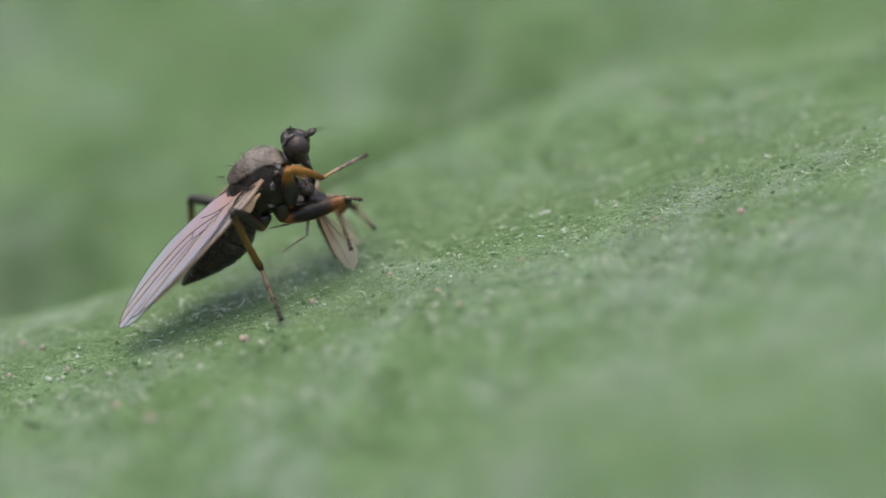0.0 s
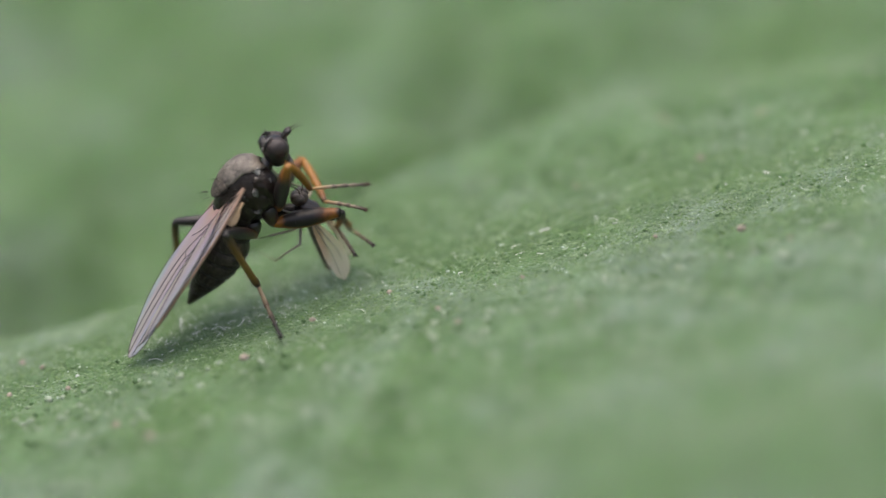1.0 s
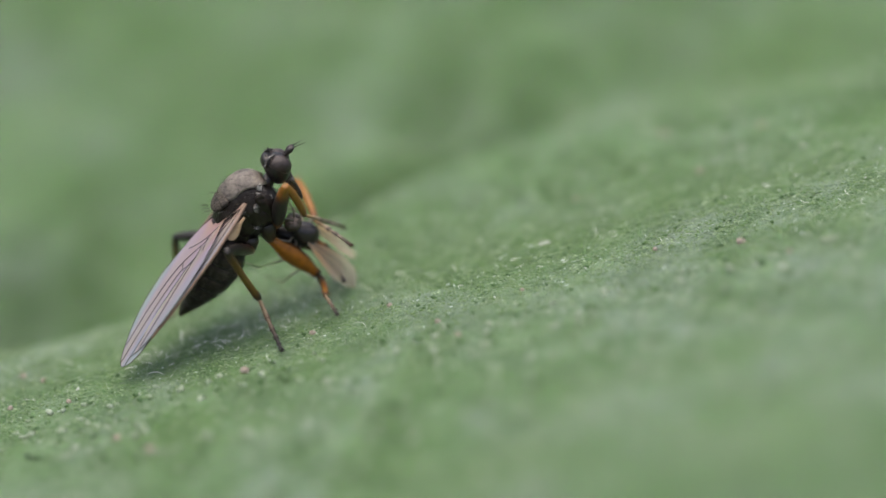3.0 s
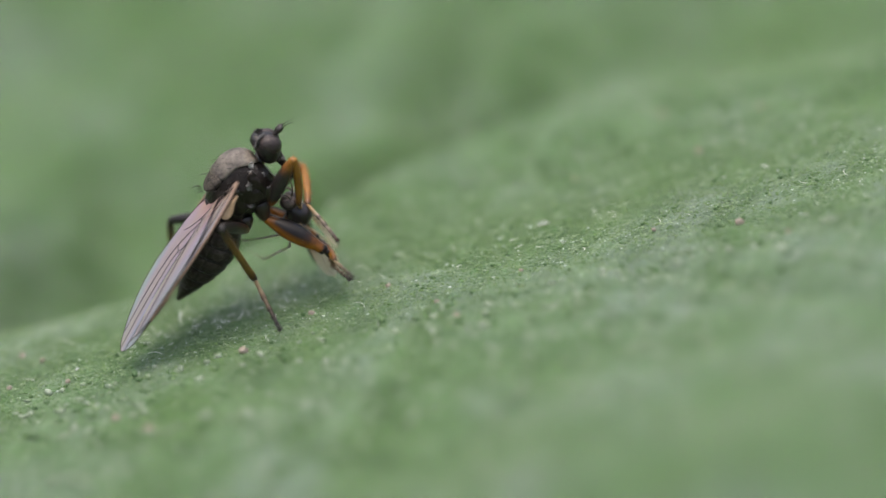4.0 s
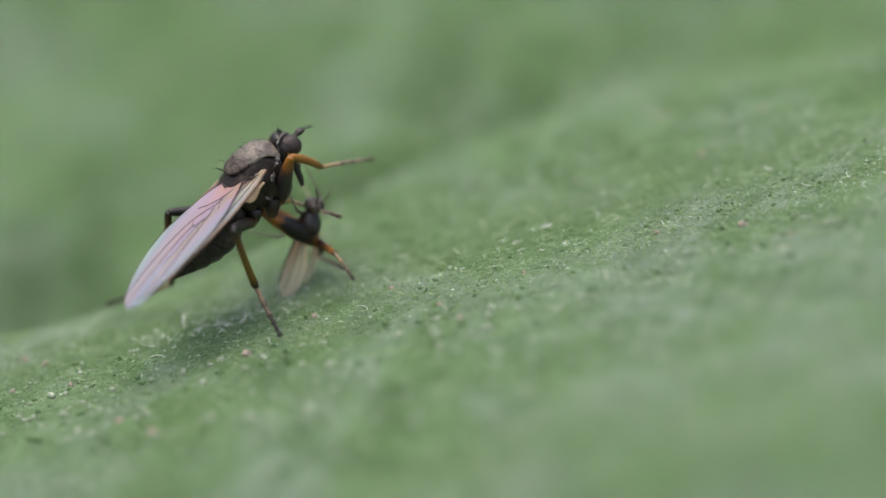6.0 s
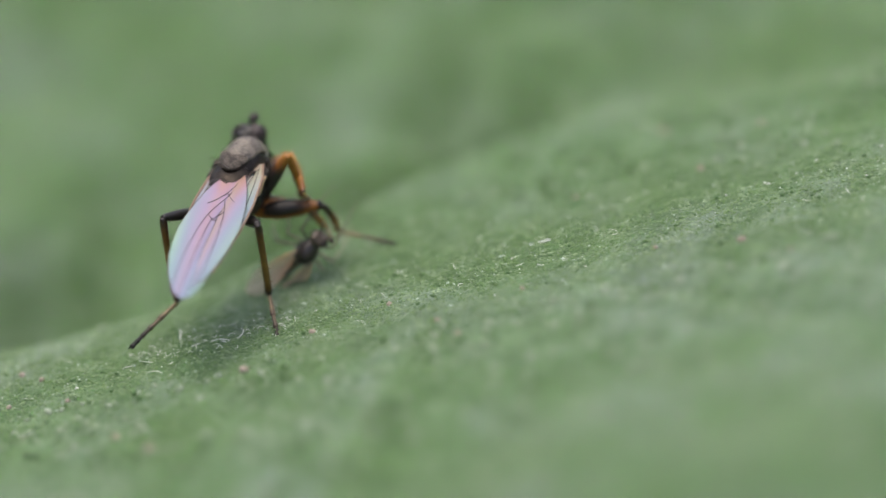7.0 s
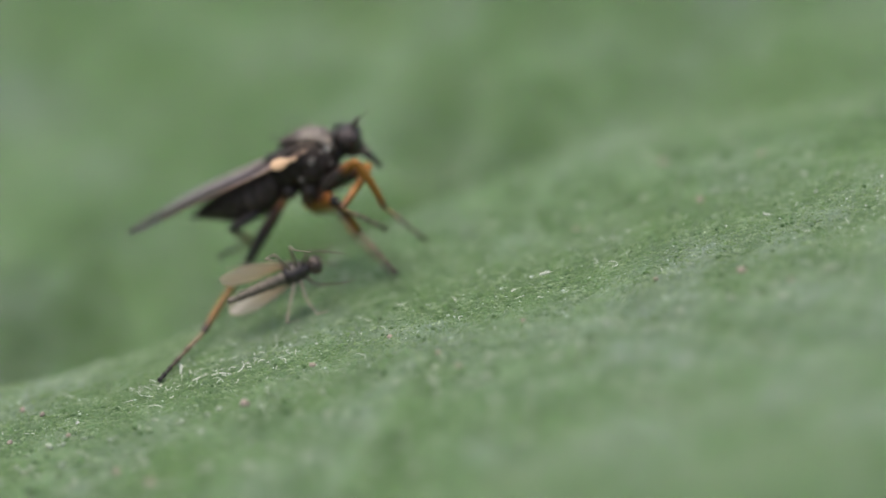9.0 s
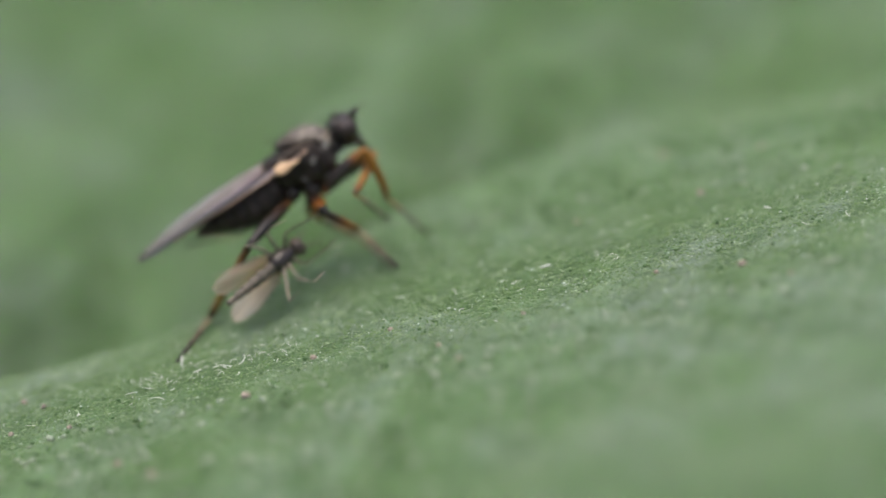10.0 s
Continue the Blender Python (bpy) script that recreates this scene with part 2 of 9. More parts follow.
def tube(bm, path, radii, seg=10, flat=1.0, up=Vector((0, 0, 1))):
    """A closed tube along a path, its radius given point by point; flat: its width over its height."""
    path = [Vector(p) for p in path]
    rings = []
    for i, p in enumerate(path):
        d = (path[min(i + 1, len(path) - 1)] - path[max(i - 1, 0)]).normalized()
        side = d.cross(up)
        side = side.normalized() if side.length > 1e-4 else Vector((0, 1, 0))
        top = side.cross(d).normalized()
        r = radii[i]
        rings.append([bm.verts.new(p + side * (math.cos(a) * r * flat) + top * (math.sin(a) * r))
                      for a in (2 * math.pi * k / seg for k in range(seg))])
    for a, b in zip(rings, rings[1:]):
        for k in range(seg):
            bm.faces.new((a[k], a[(k + 1) % seg], b[(k + 1) % seg], b[k]))
    bm.faces.new(rings[0][::-1])
    bm.faces.new(rings[-1])
    return rings


def loft(bm, rings, seg=24, square=2.0):
    """Rings (x, z, half width, height up, height down) along x, joined to one skin."""
    made = []
    for x, z, w, hu, hd in rings:
        ring = []
        for k in range(seg):
            a = 2 * math.pi * k / seg
            c, s = math.cos(a), math.sin(a)
            c = math.copysign(abs(c) ** (2 / square), c)
            s = math.copysign(abs(s) ** (2 / square), s)
            ring.append(bm.verts.new((x, c * w, z + s * (hu if s > 0 else hd))))
        made.append(ring)
    for a, b in zip(made, made[1:]):
        for k in range(seg):
            bm.faces.new((a[k], b[k], b[(k + 1) % seg], a[(k + 1) % seg]))
    bm.faces.new(made[0])
    bm.faces.new(made[-1][::-1])
    bmesh.ops.recalc_face_normals(bm, faces=bm.faces[:])
    return made


def smooth_rows(rows, steps=4):
    """Rows of numbers with smooth steps put between them."""
    rows = np.array(rows, float)
    n, out = len(rows), []
    for i in range(n - 1):
        p0, p1, p2, p3 = rows[max(i - 1, 0)], rows[i], rows[i + 1], rows[min(i + 2, n - 1)]
        for k in range(steps):
            u = k / steps
            out.append(0.5 * (2 * p1 + (p2 - p0) * u + (2 * p0 - 5 * p1 + 4 * p2 - p3) * u * u
                              + (3 * p1 - p0 - 3 * p2 + p3) * u ** 3))
    out.append(rows[-1])
    return [r.tolist() for r in out]


def ball(bm, c, r, seg=16, rings=10, m=None):
    geo = bmesh.ops.create_uvsphere(bm, u_segments=seg, v_segments=rings, radius=1.0)
    s = Matrix.Diagonal((*r, 1)) if not isinstance(r, (int, float)) else Matrix.Scale(r, 4)
    bmesh.ops.transform(bm, matrix=Matrix.Translation(c) @ (m or Matrix()) @ s, verts=geo["verts"])
    return geo["verts"]


def bristle(bm, base, tip, r, bend=0.06):
    base, tip = Vector(base), Vector(tip)
    mid = (base + tip) / 2 + Vector((0, 0, bend))
    tube(bm, [base, mid, tip], [r, r * 0.7, r * 0.15], 5)


def limb(length, stops, seg=12, bow=0.0, flat=1.0, hairs=0, hair=0.05, rng=None):
    """A limb along x from the joint at the origin; stops: (share of the length, radius); hairs stand off it."""
    rows = smooth_rows([(u, r) for u, r in stops], 4)
    bm = bmesh.new()
    axis = lambda u: Vector((u * length, 0, bow * 4 * u * (1 - u)))
    tube(bm, [axis(u) for u, r in rows], [max(r, 0.004) for u, r in rows], seg, flat)
    for _ in range(hairs):
        u, a = rng.uniform(0.05, 0.97), rng.uniform(0, 2 * math.pi)
        r = np.interp(u, [s[0] for s in stops], [s[1] for s in stops])
        d = Vector((0, math.cos(a) * flat, math.sin(a)))
        b = axis(u) + d * r * 0.9
        tube(bm, [b, b + d * hair * 0.5 + Vector((hair * 0.45, 0, 0)), b + d * hair * 0.75 + Vector((hair * 1.1, 0, 0))],
             [0.006, 0.0045, 0.001], 4)
    return bm


# ---- the leaf ----
def smoothstep(u):
    u = min(max(u, 0.0), 1.0)
    return u * u * (3 - 2 * u)


def eased(x, xs, vs):
    """Between the points given, with no kinks."""
    return sum(float(np.interp(x + d, xs, vs)) for d in (-1.5, -1.0, -0.5, 0, 0.5, 1.0, 1.5)) / 7


# hollows (and, below nought, swellings) between the veins: place, half widths, depth
HOLLOWS = ((-5.6, 7.6, 1.0, 1.3, 0.9), (-7.4, 5.9, 1.1, 1.2, 0.8), (-0.1, 9.3, 0.9, 0.9, 1.2), (1.5, 9.9, 0.9, 1.0, -0.7),
           (-3.2, 12.5, 1.6, 2.0, -0.6), (-6.8, 11.0, 1.4, 1.6, -0.7), (5.0, 11.5, 1.6, 2.0, 0.8), (1.8, 14.0, 1.8, 2.4, -0.7),
           (-1.0, 17.0, 2.0, 2.4, 0.8), (-7.5, 18.0, 2.0, 2.6, -0.8))


def leaf_form(x, y):
    """The leaf's height without its grain: a slope that rises along x, rounded off behind into a trough and up again."""
    crest = eased(x, (-12, -7.8, -4.5, -1.5, 1, 4, 8, 14), (2.5, 2.7, 3.2, 5.2, 6.5, 6.5, 6.2, 6))
    drop = eased(x, (-30, -14, -7.5, -4.5, -2.0, -0.3, 0.9, 2.0, 3.5, 6, 8, 20), (0.8, 0.9, 1.6, 2.8, 3.3, 3.5, 1.5, 0.25, 0.5, 0.9, 0.9, 0.4))
    s = y - crest
    z = 0.242 * x * (1 - 0.55 * smoothstep((abs(x) - 12) / 40)) - 0.27
    wide = eased(x, (-14, -6, -3, 0, 1.5, 4.5), (2.1, 1.9, 1.4, 0.6, 0.7, 2.2))
    z -= 0.35 * smoothstep((s + 0.8) / 3.5) + drop * math.exp(-((s - 0.75 * wide - 0.6) / wide) ** 2)
    z += 0.10 * max(0.0, s - 4)
    z -= 0.13 * smoothstep((x - 1.5) / 2.5) * math.exp(-((y + 1.3 + 0.74 * (x - 3) + 0.25 * math.sin(x * 1.3)) / 0.4) ** 2) - 0.0006 * max(0.0, s - 20) ** 2
    far = smoothstep(s / 6) + smoothstep((-3.5 - y) / 6)
    z += far * (1.3 * noise.noise((x * 0.13, y * 0.13, 3.1)) + 0.9 * noise.noise((x * 0.31, y * 0.24, 7.7)))
    for px, py, wide_x, wide_y, deep in HOLLOWS:
        z -= deep * math.exp(-((x - px) / wide_x) ** 2 - ((y - py) / wide_y) ** 2)
    z -= 0.004 * max(0.0, -y - 10) ** 2 * 0.6
    return z


def leaf_height(x, y):
    near = 1 - smoothstep((abs(y - 0.8) - 3) / 5)
    z = leaf_form(x, y) + 0.05 * noise.noise((x * 0.9, y * 0.9, 1.3))
    z += near * (0.030 * noise.noise((x * 3.1, y * 3.1, 0.4)) + 0.036 * noise.noise((x * 8.3, y * 8.3, 2.4)))
    return z


def spaced(lo, hi, step, end_lo, end_hi, grow=1.14):
    a = list(np.arange(lo, hi + 1e-6, step))
    s, v = step, a[-1]
    while v < end_hi:
        s *= grow
        v += s
        a.append(v)
    s, v = step, a[0]
    while v > end_lo:
        s *= grow
        v -= s
        a.insert(0, v)
    return a


def build_leaf():
    xs = spaced(-9.5, 9.5, 0.07, -70, 70)
    ys = spaced(-2.5, 4.5, 0.06, -48, 62, 1.09)
    verts = [(x * MM, y * MM, leaf_height(x, y) * MM) for y in ys for x in xs]
    n = len(xs)
    inside = lambda x, y: (x / 66) ** 2 + ((y - 6) / 52) ** 2 < 1 + 0.06 * math.sin(5 * math.atan2(y, x))
    faces = [(j * n + i, j * n + i + 1, (j + 1) * n + i + 1, (j + 1) * n + i)
             for j in range(len(ys) - 1) for i in range(n - 1) if inside(xs[i], ys[j])]
    me = bpy.data.meshes.new("ground_leaf")
    me.from_pydata(verts, [], faces)
    me.polygons.foreach_set("use_smooth", [True] * len(me.polygons))
    me.materials.append(LEAF)
    ob = new("ground_leaf", me)
    sol = ob.modifiers.new("thickness", 'SOLIDIFY')
    sol.thickness, sol.offset = 0.35 * MM, -1
    return tagged(ob, "broad matt green leaf with a grainy, softly folded surface", "leaf", kind="structure")


build_leaf()


# ---- the predatory fly ----
def build_thorax(fly):
    lean = pose(0, 0, 0, 0, 15, 0)
    bm = bmesh.new()
    rows = smooth_rows([(-0.62, -0.14, 0.16, 0.12, 0.20), (-0.52, -0.12, 0.32, 0.22, 0.40), (-0.30, -0.10, 0.40, 0.36, 0.52),
                        (0.0, -0.10, 0.43, 0.56, 0.58), (0.28, -0.12, 0.42, 0.61, 0.57), (0.50, -0.14, 0.35, 0.47, 0.47),
                        (0.66, -0.15, 0.20, 0.24, 0.26)], 8)
    loft(bm, rows, 52)
    for v in bm.verts:
        k = noise.noise(v.co * 4.5) * 0.022 + abs(noise.noise(v.co * 8.0)) * 0.03 - 0.01 + noise.noise(v.co * 15.0) * 0.008
        side = smoothstep((0.25 - v.co.z) / 0.3)
        v.co += Vector((0, math.copysign(k * 2.2 * side, v.co.y), k * 0.5))
    part("thorax", bm, THORAX, fly, "glossy black thorax sides", lean)
    # dusted shield over the back
    bm = bmesh.new()
    for i in range(15):
        u = i / 14
        x = -0.20 + 0.86 * u
        h = np.interp(x, (-0.20, -0.08, 0.15, 0.38, 0.56, 0.67), (0.36, 0.48, 0.54, 0.52, 0.42, 0.20))
        w = np.interp(x, (-0.20, -0.08, 0.15, 0.38, 0.56, 0.67), (0.31, 0.385, 0.43, 0.41, 0.33, 0.21))
        for k in range(13):
            low = 0.27 - 0.07 * u + 0.05 * noise.noise((x * 5, k * 0.1, 1))
            a = math.pi * (low + (1 - 2 * low) * k / 12)
            z0 = np.interp(x, (-0.4, 0.6), (-0.09, -0.13))
            lump = 0.012 * noise.noise((x * 7, a * 3, 2))
            bm.verts.new((x, math.cos(a) * (w + 0.02 + lump), z0 + math.sin(a) * (h - z0 + 0.022 + lump)))
    vs = list(bm.verts)
    for i in range(14):
        for k in range(12):
            bm.faces.new((vs[i * 13 + k], vs[i * 13 + k + 1], vs[(i + 1) * 13 + k + 1], vs[(i + 1) * 13 + k]))
    geo = bmesh.ops.extrude_face_region(bm, geom=bm.faces[:])
    for v in geo["geom"]:
        if isinstance(v, bmesh.types.BMVert):
            v.co *= 0.955
    bmesh.ops.recalc_face_normals(bm, faces=bm.faces[:])
    part("back_shield", bm, DUST, fly, "grey-brown dusted back of the thorax", lean)
    bm = bmesh.new()
    loft(bm, smooth_rows([(-0.42, 0.28, 0.05, 0.02, 0.03), (-0.38, 0.29, 0.15, 0.04, 0.06), (-0.28, 0.30, 0.24, 0.09, 0.10),
                          (-0.08, 0.34, 0.30, 0.125, 0.12)]), 16)
    part("scutellum", bm, DULL, fly, "dark rear rim of the back", lean)
    bm = bmesh.new()
    loft(bm, smooth_rows([(-0.74, -0.02, 0.10, 0.10, 0.15), (-0.62, 0.02, 0.28, 0.20, 0.24), (-0.46, 0.02, 0.32, 0.22, 0.26)]), 16)
    part("postnotum", bm, THORAX, fly)
    # paired plates on the flanks; the SHINE patches are their glossy highlights, painted in
    for s in (-1, 1):
        for x, z, rx_, rz_, y, tilt, mat, nm in ((0.34, -0.14, 0.15, 0.19, 0.37, 20, THORAX, "flank_plate"), (0.10, -0.26, 0.17, 0.20, 0.405, -15, THORAX, "flank_plate"),
                                               (0.22, -0.08, 0.06, 0.10, 0.425, 35, SHINE, "glint_and_dust_patch"), (0.44, -0.02, 0.05, 0.10, 0.355, 20, SHINE, "glint_and_dust_patch"),
                                               (-0.18, -0.20, 0.15, 0.17, 0.395, 10, THORAX, "flank_plate"), (-0.38, -0.20, 0.13, 0.18, 0.36, 0, THORAX, "flank_plate"),
                                               (0.02, -0.02, 0.10, 0.06, 0.42, -25, SHINE, "glint_and_dust_patch"), (-0.34, 0.12, 0.14, 0.06, 0.36, -10, THORAX, "flank_plate"),
                                               (-0.1, 0.14, 0.12, 0.05, 0.40, -10, THORAX, "flank_plate"),
                                               (0.50, -0.22, 0.06, 0.08, 0.30, 10, SHINE, "glint_and_dust_patch"), (0.30, -0.36, 0.07, 0.05, 0.385, 30, SHINE, "glint_and_dust_patch"),
                                               (-0.06, -0.34, 0.05, 0.09, 0.43, -20, SHINE, "glint_and_dust_patch"), (0.55, 0.08, 0.05, 0.06, 0.275, 0, PALE_DUST, "glint_and_dust_patch"),
                                               (-0.30, -0.05, 0.09, 0.04, 0.385, 15, SHINE, "glint_and_dust_patch")):
            bm = bmesh.new()
            ball(bm, (x, s * y, z), (rx_, 0.05 if mat is THORAX else 0.022, rz_), 20, 14, pose(0, 0, 0, 0, tilt, 0))
            for v in bm.verts:
                k = noise.noise(v.co * 6.5) * 0.06
                rag = 0.0 if mat is THORAX else 1.0
                v.co += Vector((k, s * (k * 0.3 + rag * (0.05 * noise.noise(v.co * 13) - 0.006)), noise.noise(v.co * 6.5 + Vector((9, 0, 0))) * 0.06 + rag * 0.03 * noise.noise(v.co * 17)))
            part(nm, bm, mat, fly)
    # bristles of the back
    rng = random.Random(5)
    bm = bmesh.new()
    for s in (-1, 1):
        bristle(bm, (-0.44, s * 0.12, 0.33), (-0.62, s * 0.15, 0.38), 0.007, 0.04)
        bristle(bm, (-0.44, s * 0.05, 0.34), (-0.58, s * 0.06, 0.41), 0.006, 0.04)
        bristle(bm, (-0.20, s * 0.36, 0.26), (-0.38, s * 0.42, 0.35), 0.008, 0.03)
    for _ in range(46):
        x, a = rng.uniform(-0.16, 0.55), rng.uniform(0.35, math.pi - 0.35)
        h = np.interp(x, (-0.20, -0.08, 0.15, 0.38, 0.56, 0.67), (0.36, 0.48, 0.54, 0.52, 0.42, 0.20)) + 0.02
        w = np.interp(x, (-0.20, -0.08, 0.15, 0.38, 0.56, 0.67), (0.31, 0.385, 0.43, 0.41, 0.33, 0.21)) + 0.02
        p = Vector((x, math.cos(a) * w, -0.1 + math.sin(a) * (h + 0.1)))
        bristle(bm, p, p + Vector((-0.09, 0.03 * math.cos(a), 0.06)), 0.005, 0.01)
    part("bristles", bm, HORN, fly, "thin black bristles", lean)
    bm = bmesh.new()
    tube(bm, [(0.52, 0, -0.13), (0.66, 0, -0.13), (0.80, 0, -0.10)], [0.17, 0.12, 0.10], 12)
    part("neck", bm, HEAD, fly)


def build_abdomen(fly):
    droop = pose(-0.5 * MM, 0, -0.17 * MM, 0, -10, 0) @ pose(0.5 * MM, 0, 0.17 * MM)
    edges = [-0.52, -0.78, -1.05, -1.32, -1.58, -1.82, -2.04, -2.30]
    width = lambda x: float(np.interp(-x, (0.5, 0.8, 1.1, 1.4, 1.7, 1.95, 2.15, 2.34), (0.30, 0.40, 0.43, 0.41, 0.34, 0.24, 0.14, 0.04)))
    high = lambda x: float(np.interp(-x, (0.5, 0.8, 1.1, 1.4, 1.7, 1.95, 2.15, 2.34), (0.32, 0.48, 0.53, 0.47, 0.36, 0.24, 0.13, 0.035)))
    mid = lambda x: float(np.interp(-x, (0.5, 1.0, 1.5, 2.3), (-0.16, -0.22, -0.22, -0.17)))
    for k, (a, b) in enumerate(zip(edges, edges[1:])):
        bm = bmesh.new()
        rows = []
        for u, g in ((0.0, 0.97), (0.15, 1.0), (0.5, 1.03), (0.85, 1.02), (1.0, 1.0), (1.12, 0.96)):
            x = a + (b - a) * u
            rows.append((x, mid(x), width(x) * g, high(x) * g * 0.62, high(x) * g))
        loft(bm, rows, 28)
        for v in bm.verts:
            v.co.y *= 1 + 0.02 * noise.noise(v.co * 5)
            v.co.z += 0.012 * noise.noise(v.co * 7)
        seg = part("abdomen_segment", bm, ABDOMEN, fly, "glossy black abdomen ring", droop)
        for s in (-1, 1):
            for a0, a1 in ((52, 18), (11, -52)):
                if k > 4 and a0 > 30:
                    continue
                bm = bmesh.new()
                cells = []
                for i in range(7):
                    row = []
                    for j in range(7):
                        u, q = i / 6, j / 6
                        pinch = 1 - 0.10 * (2 * q - 1) ** 4
                        x = a + (b - a) * (0.5 + (u - 0.5) * 0.84 * pinch)
                        an = radians(a0 + (a1 - a0) * (0.5 + (q - 0.5) * (1 - 0.10 * (2 * u - 1) ** 4)))
                        g = 1.035 + 0.022 * math.sin(math.pi * u) * math.sin(math.pi * q) + 0.006 * noise.noise((x * 9, an * 4, k))
                        edge = 0.0 if 0 < i < 6 and 0 < j < 6 else -0.03
                        row.append(bm.verts.new((x, s * math.cos(an) * width(x) * (g + edge), mid(x) + math.sin(an) * high(x) * (0.62 if an > 0 else 1.0) * (g + edge))))
                    cells.append(row)
                for i in range(6):
                    for j in range(6):
                        bm.faces.new((cells[i][j], cells[i + 1][j], cells[i + 1][j + 1], cells[i][j + 1]))
                bmesh.ops.recalc_face_normals(bm, faces=bm.faces[:])
                part("side_plate", bm, PLATE, seg, "grey-brown side plate")
        bm = bmesh.new()
        x = b + 0.012
        w, h = width(x) * 1.012, high(x) * 1.012
        ring = [(x, math.cos(t) * w, mid(x) + math.sin(t) * h * (0.625 if math.sin(t) > 0 else 1.0)) for t in (2 * math.pi * i / 28 for i in range(29))]
        tube(bm, ring, [0.013] * 29, 5)
        if k < 6:
            part("segment_rim", bm, RIM, seg)
        else:
            bm.free()
    rng = random.Random(9)
    bm = bmesh.new()
    for _ in range(90):
        x, a = -rng.uniform(0.6, 2.15), rng.uniform(0, 2 * math.pi)
        p = Vector((x, math.cos(a) * width(x), mid(x) + math.sin(a) * high(x) * (0.6 if math.sin(a) > 0 else 0.98)))
        bristle(bm, p, p + Vector((-0.11, math.cos(a) * 0.05, math.sin(a) * 0.05)), 0.005, 0.0)
    part("bristles", bm, HORN, fly, m=droop)


def build_head(fly):
    bm = bmesh.new()
    ball(bm, (0.0, 0, 0.0), (0.25, 0.30, 0.26), 26, 18)
    for v in bm.verts:
        if v.co.x < -0.05:
            v.co.x *= 0.85
        low = smoothstep((0.02 - v.co.z) / 0.25)
        v.co += Vector((0.05 * low, 0, -0.06 * low)) + v.co.normalized() * 0.012 * noise.noise(v.co * 9)
    head = part("head", bm, HEAD, fly, "small round dark grey head")
    for s in (-1, 1):
        bm = bmesh.new()
        ball(bm, (0.06, s * 0.145, 0.075), (0.215, 0.165, 0.185), 28, 20, pose(0, 0, 0, 0, 25, 0))
        part("eye", bm, EYE, head, "large dark brown compound eye")
        bm = bmesh.new()
        tube(bm, smooth_rows([(0.17, s * 0.035, 0.20), (0.215, s * 0.04, 0.25), (0.25, s * 0.045, 0.29), (0.30, s * 0.048, 0.33), (0.34, s * 0.05, 0.355)]),
             [r[0] for r in smooth_rows([(0.030,), (0.036,), (0.050,), (0.042,), (0.012,)])], 10)
        ant = part("antenna", bm, HORN, head)
        bm = bmesh.new()
        tube(bm, [(0.33, s * 0.05, 0.35), (0.42, s * 0.055, 0.39), (0.56, s * 0.07, 0.43)], [0.010, 0.007, 0.003], 5)
        part("arista", bm, HORN, ant)
        bm = bmesh.new()
        tube(bm, [(0.20, s * 0.07, -0.20), (0.28, s * 0.075, -0.27), (0.32, s * 0.07, -0.33)], [0.03, 0.036, 0.014], 8)
        part("palp", bm, DUST, head)
    bm = bmesh.new()
    ball(bm, (0.15, 0, -0.17), (0.12, 0.16, 0.17), 18, 12, pose(0, 0, 0, 0, -25, 0))
    for v in bm.verts:
        v.co += v.co.normalized() * 0.02 * noise.noise(v.co * 11)
    part("face", bm, DULL, head, "dark grey dusted face")
    bm = bmesh.new()
    ball(bm, (-0.13, 0, 0.10), (0.13, 0.20, 0.17), 14, 9, pose(0, 0, 0, 0, -25, 0))
    part("crown", bm, HEAD, head, "dark crown of the head")
    for s in (-1, 1):
        bm = bmesh.new()
        rim = smooth_rows([(-0.185, s * 0.235, -0.06), (-0.215, s * 0.22, 0.06), (-0.20, s * 0.20, 0.15), (-0.125, s * 0.17, 0.24), (-0.02, s * 0.12, 0.285)], 5)
        tube(bm, rim, [max(0.006, 0.020 + 0.025 * noise.noise((i * 0.17, s, 4))) for i in range(len(rim))], 7)
        part("eye_rim", bm, SHINE, head, "thin silvery dusting behind the eye")
    bm = bmesh.new()
    tube(bm, smooth_rows([(0.16, 0, -0.20), (0.24, 0, -0.31), (0.31, 0, -0.42), (0.38, 0, -0.55), (0.43, 0, -0.67)]),
         [r[0] for r in smooth_rows([(0.085,), (0.075,), (0.06,), (0.055,), (0.03,)])], 10)
    part("proboscis", bm, HORN, head, "black beak")
    rng = random.Random(3)
    bm = bmesh.new()
    for _ in range(26):
        a, b = rng.uniform(-0.9, 0.9), rng.uniform(0.2, 1.2)
        d = Vector((-math.cos(b) * math.cos(a), math.sin(a), math.sin(b))).normalized()
        p = Vector((d.x * 0.24, d.y * 0.3, d.z * 0.3))
        bristle(bm, p, p + d * 0.10 + Vector((0.03, 0, 0.02)), 0.006, 0.0)
    part("bristles", bm, HORN, head)
    return head


WING_L = 3.62


def wing_edge(u):
    lead = float(np.interp(u, (0, 0.1, 0.3, 0.5, 0.7, 0.85, 0.93, 0.975, 1.0), (-0.04, -0.13, -0.18, -0.15, -0.05, 0.08, 0.19, 0.28, 0.40)))
    trail = float(np.interp(u, (0, 0.04, 0.10, 0.2, 0.35, 0.5, 0.7, 0.85, 0.93, 0.975, 1.0), (0.10, 0.30, 0.50, 0.70, 0.88, 0.97, 0.95, 0.80, 0.65, 0.53, 0.40)))
    return lead, trail


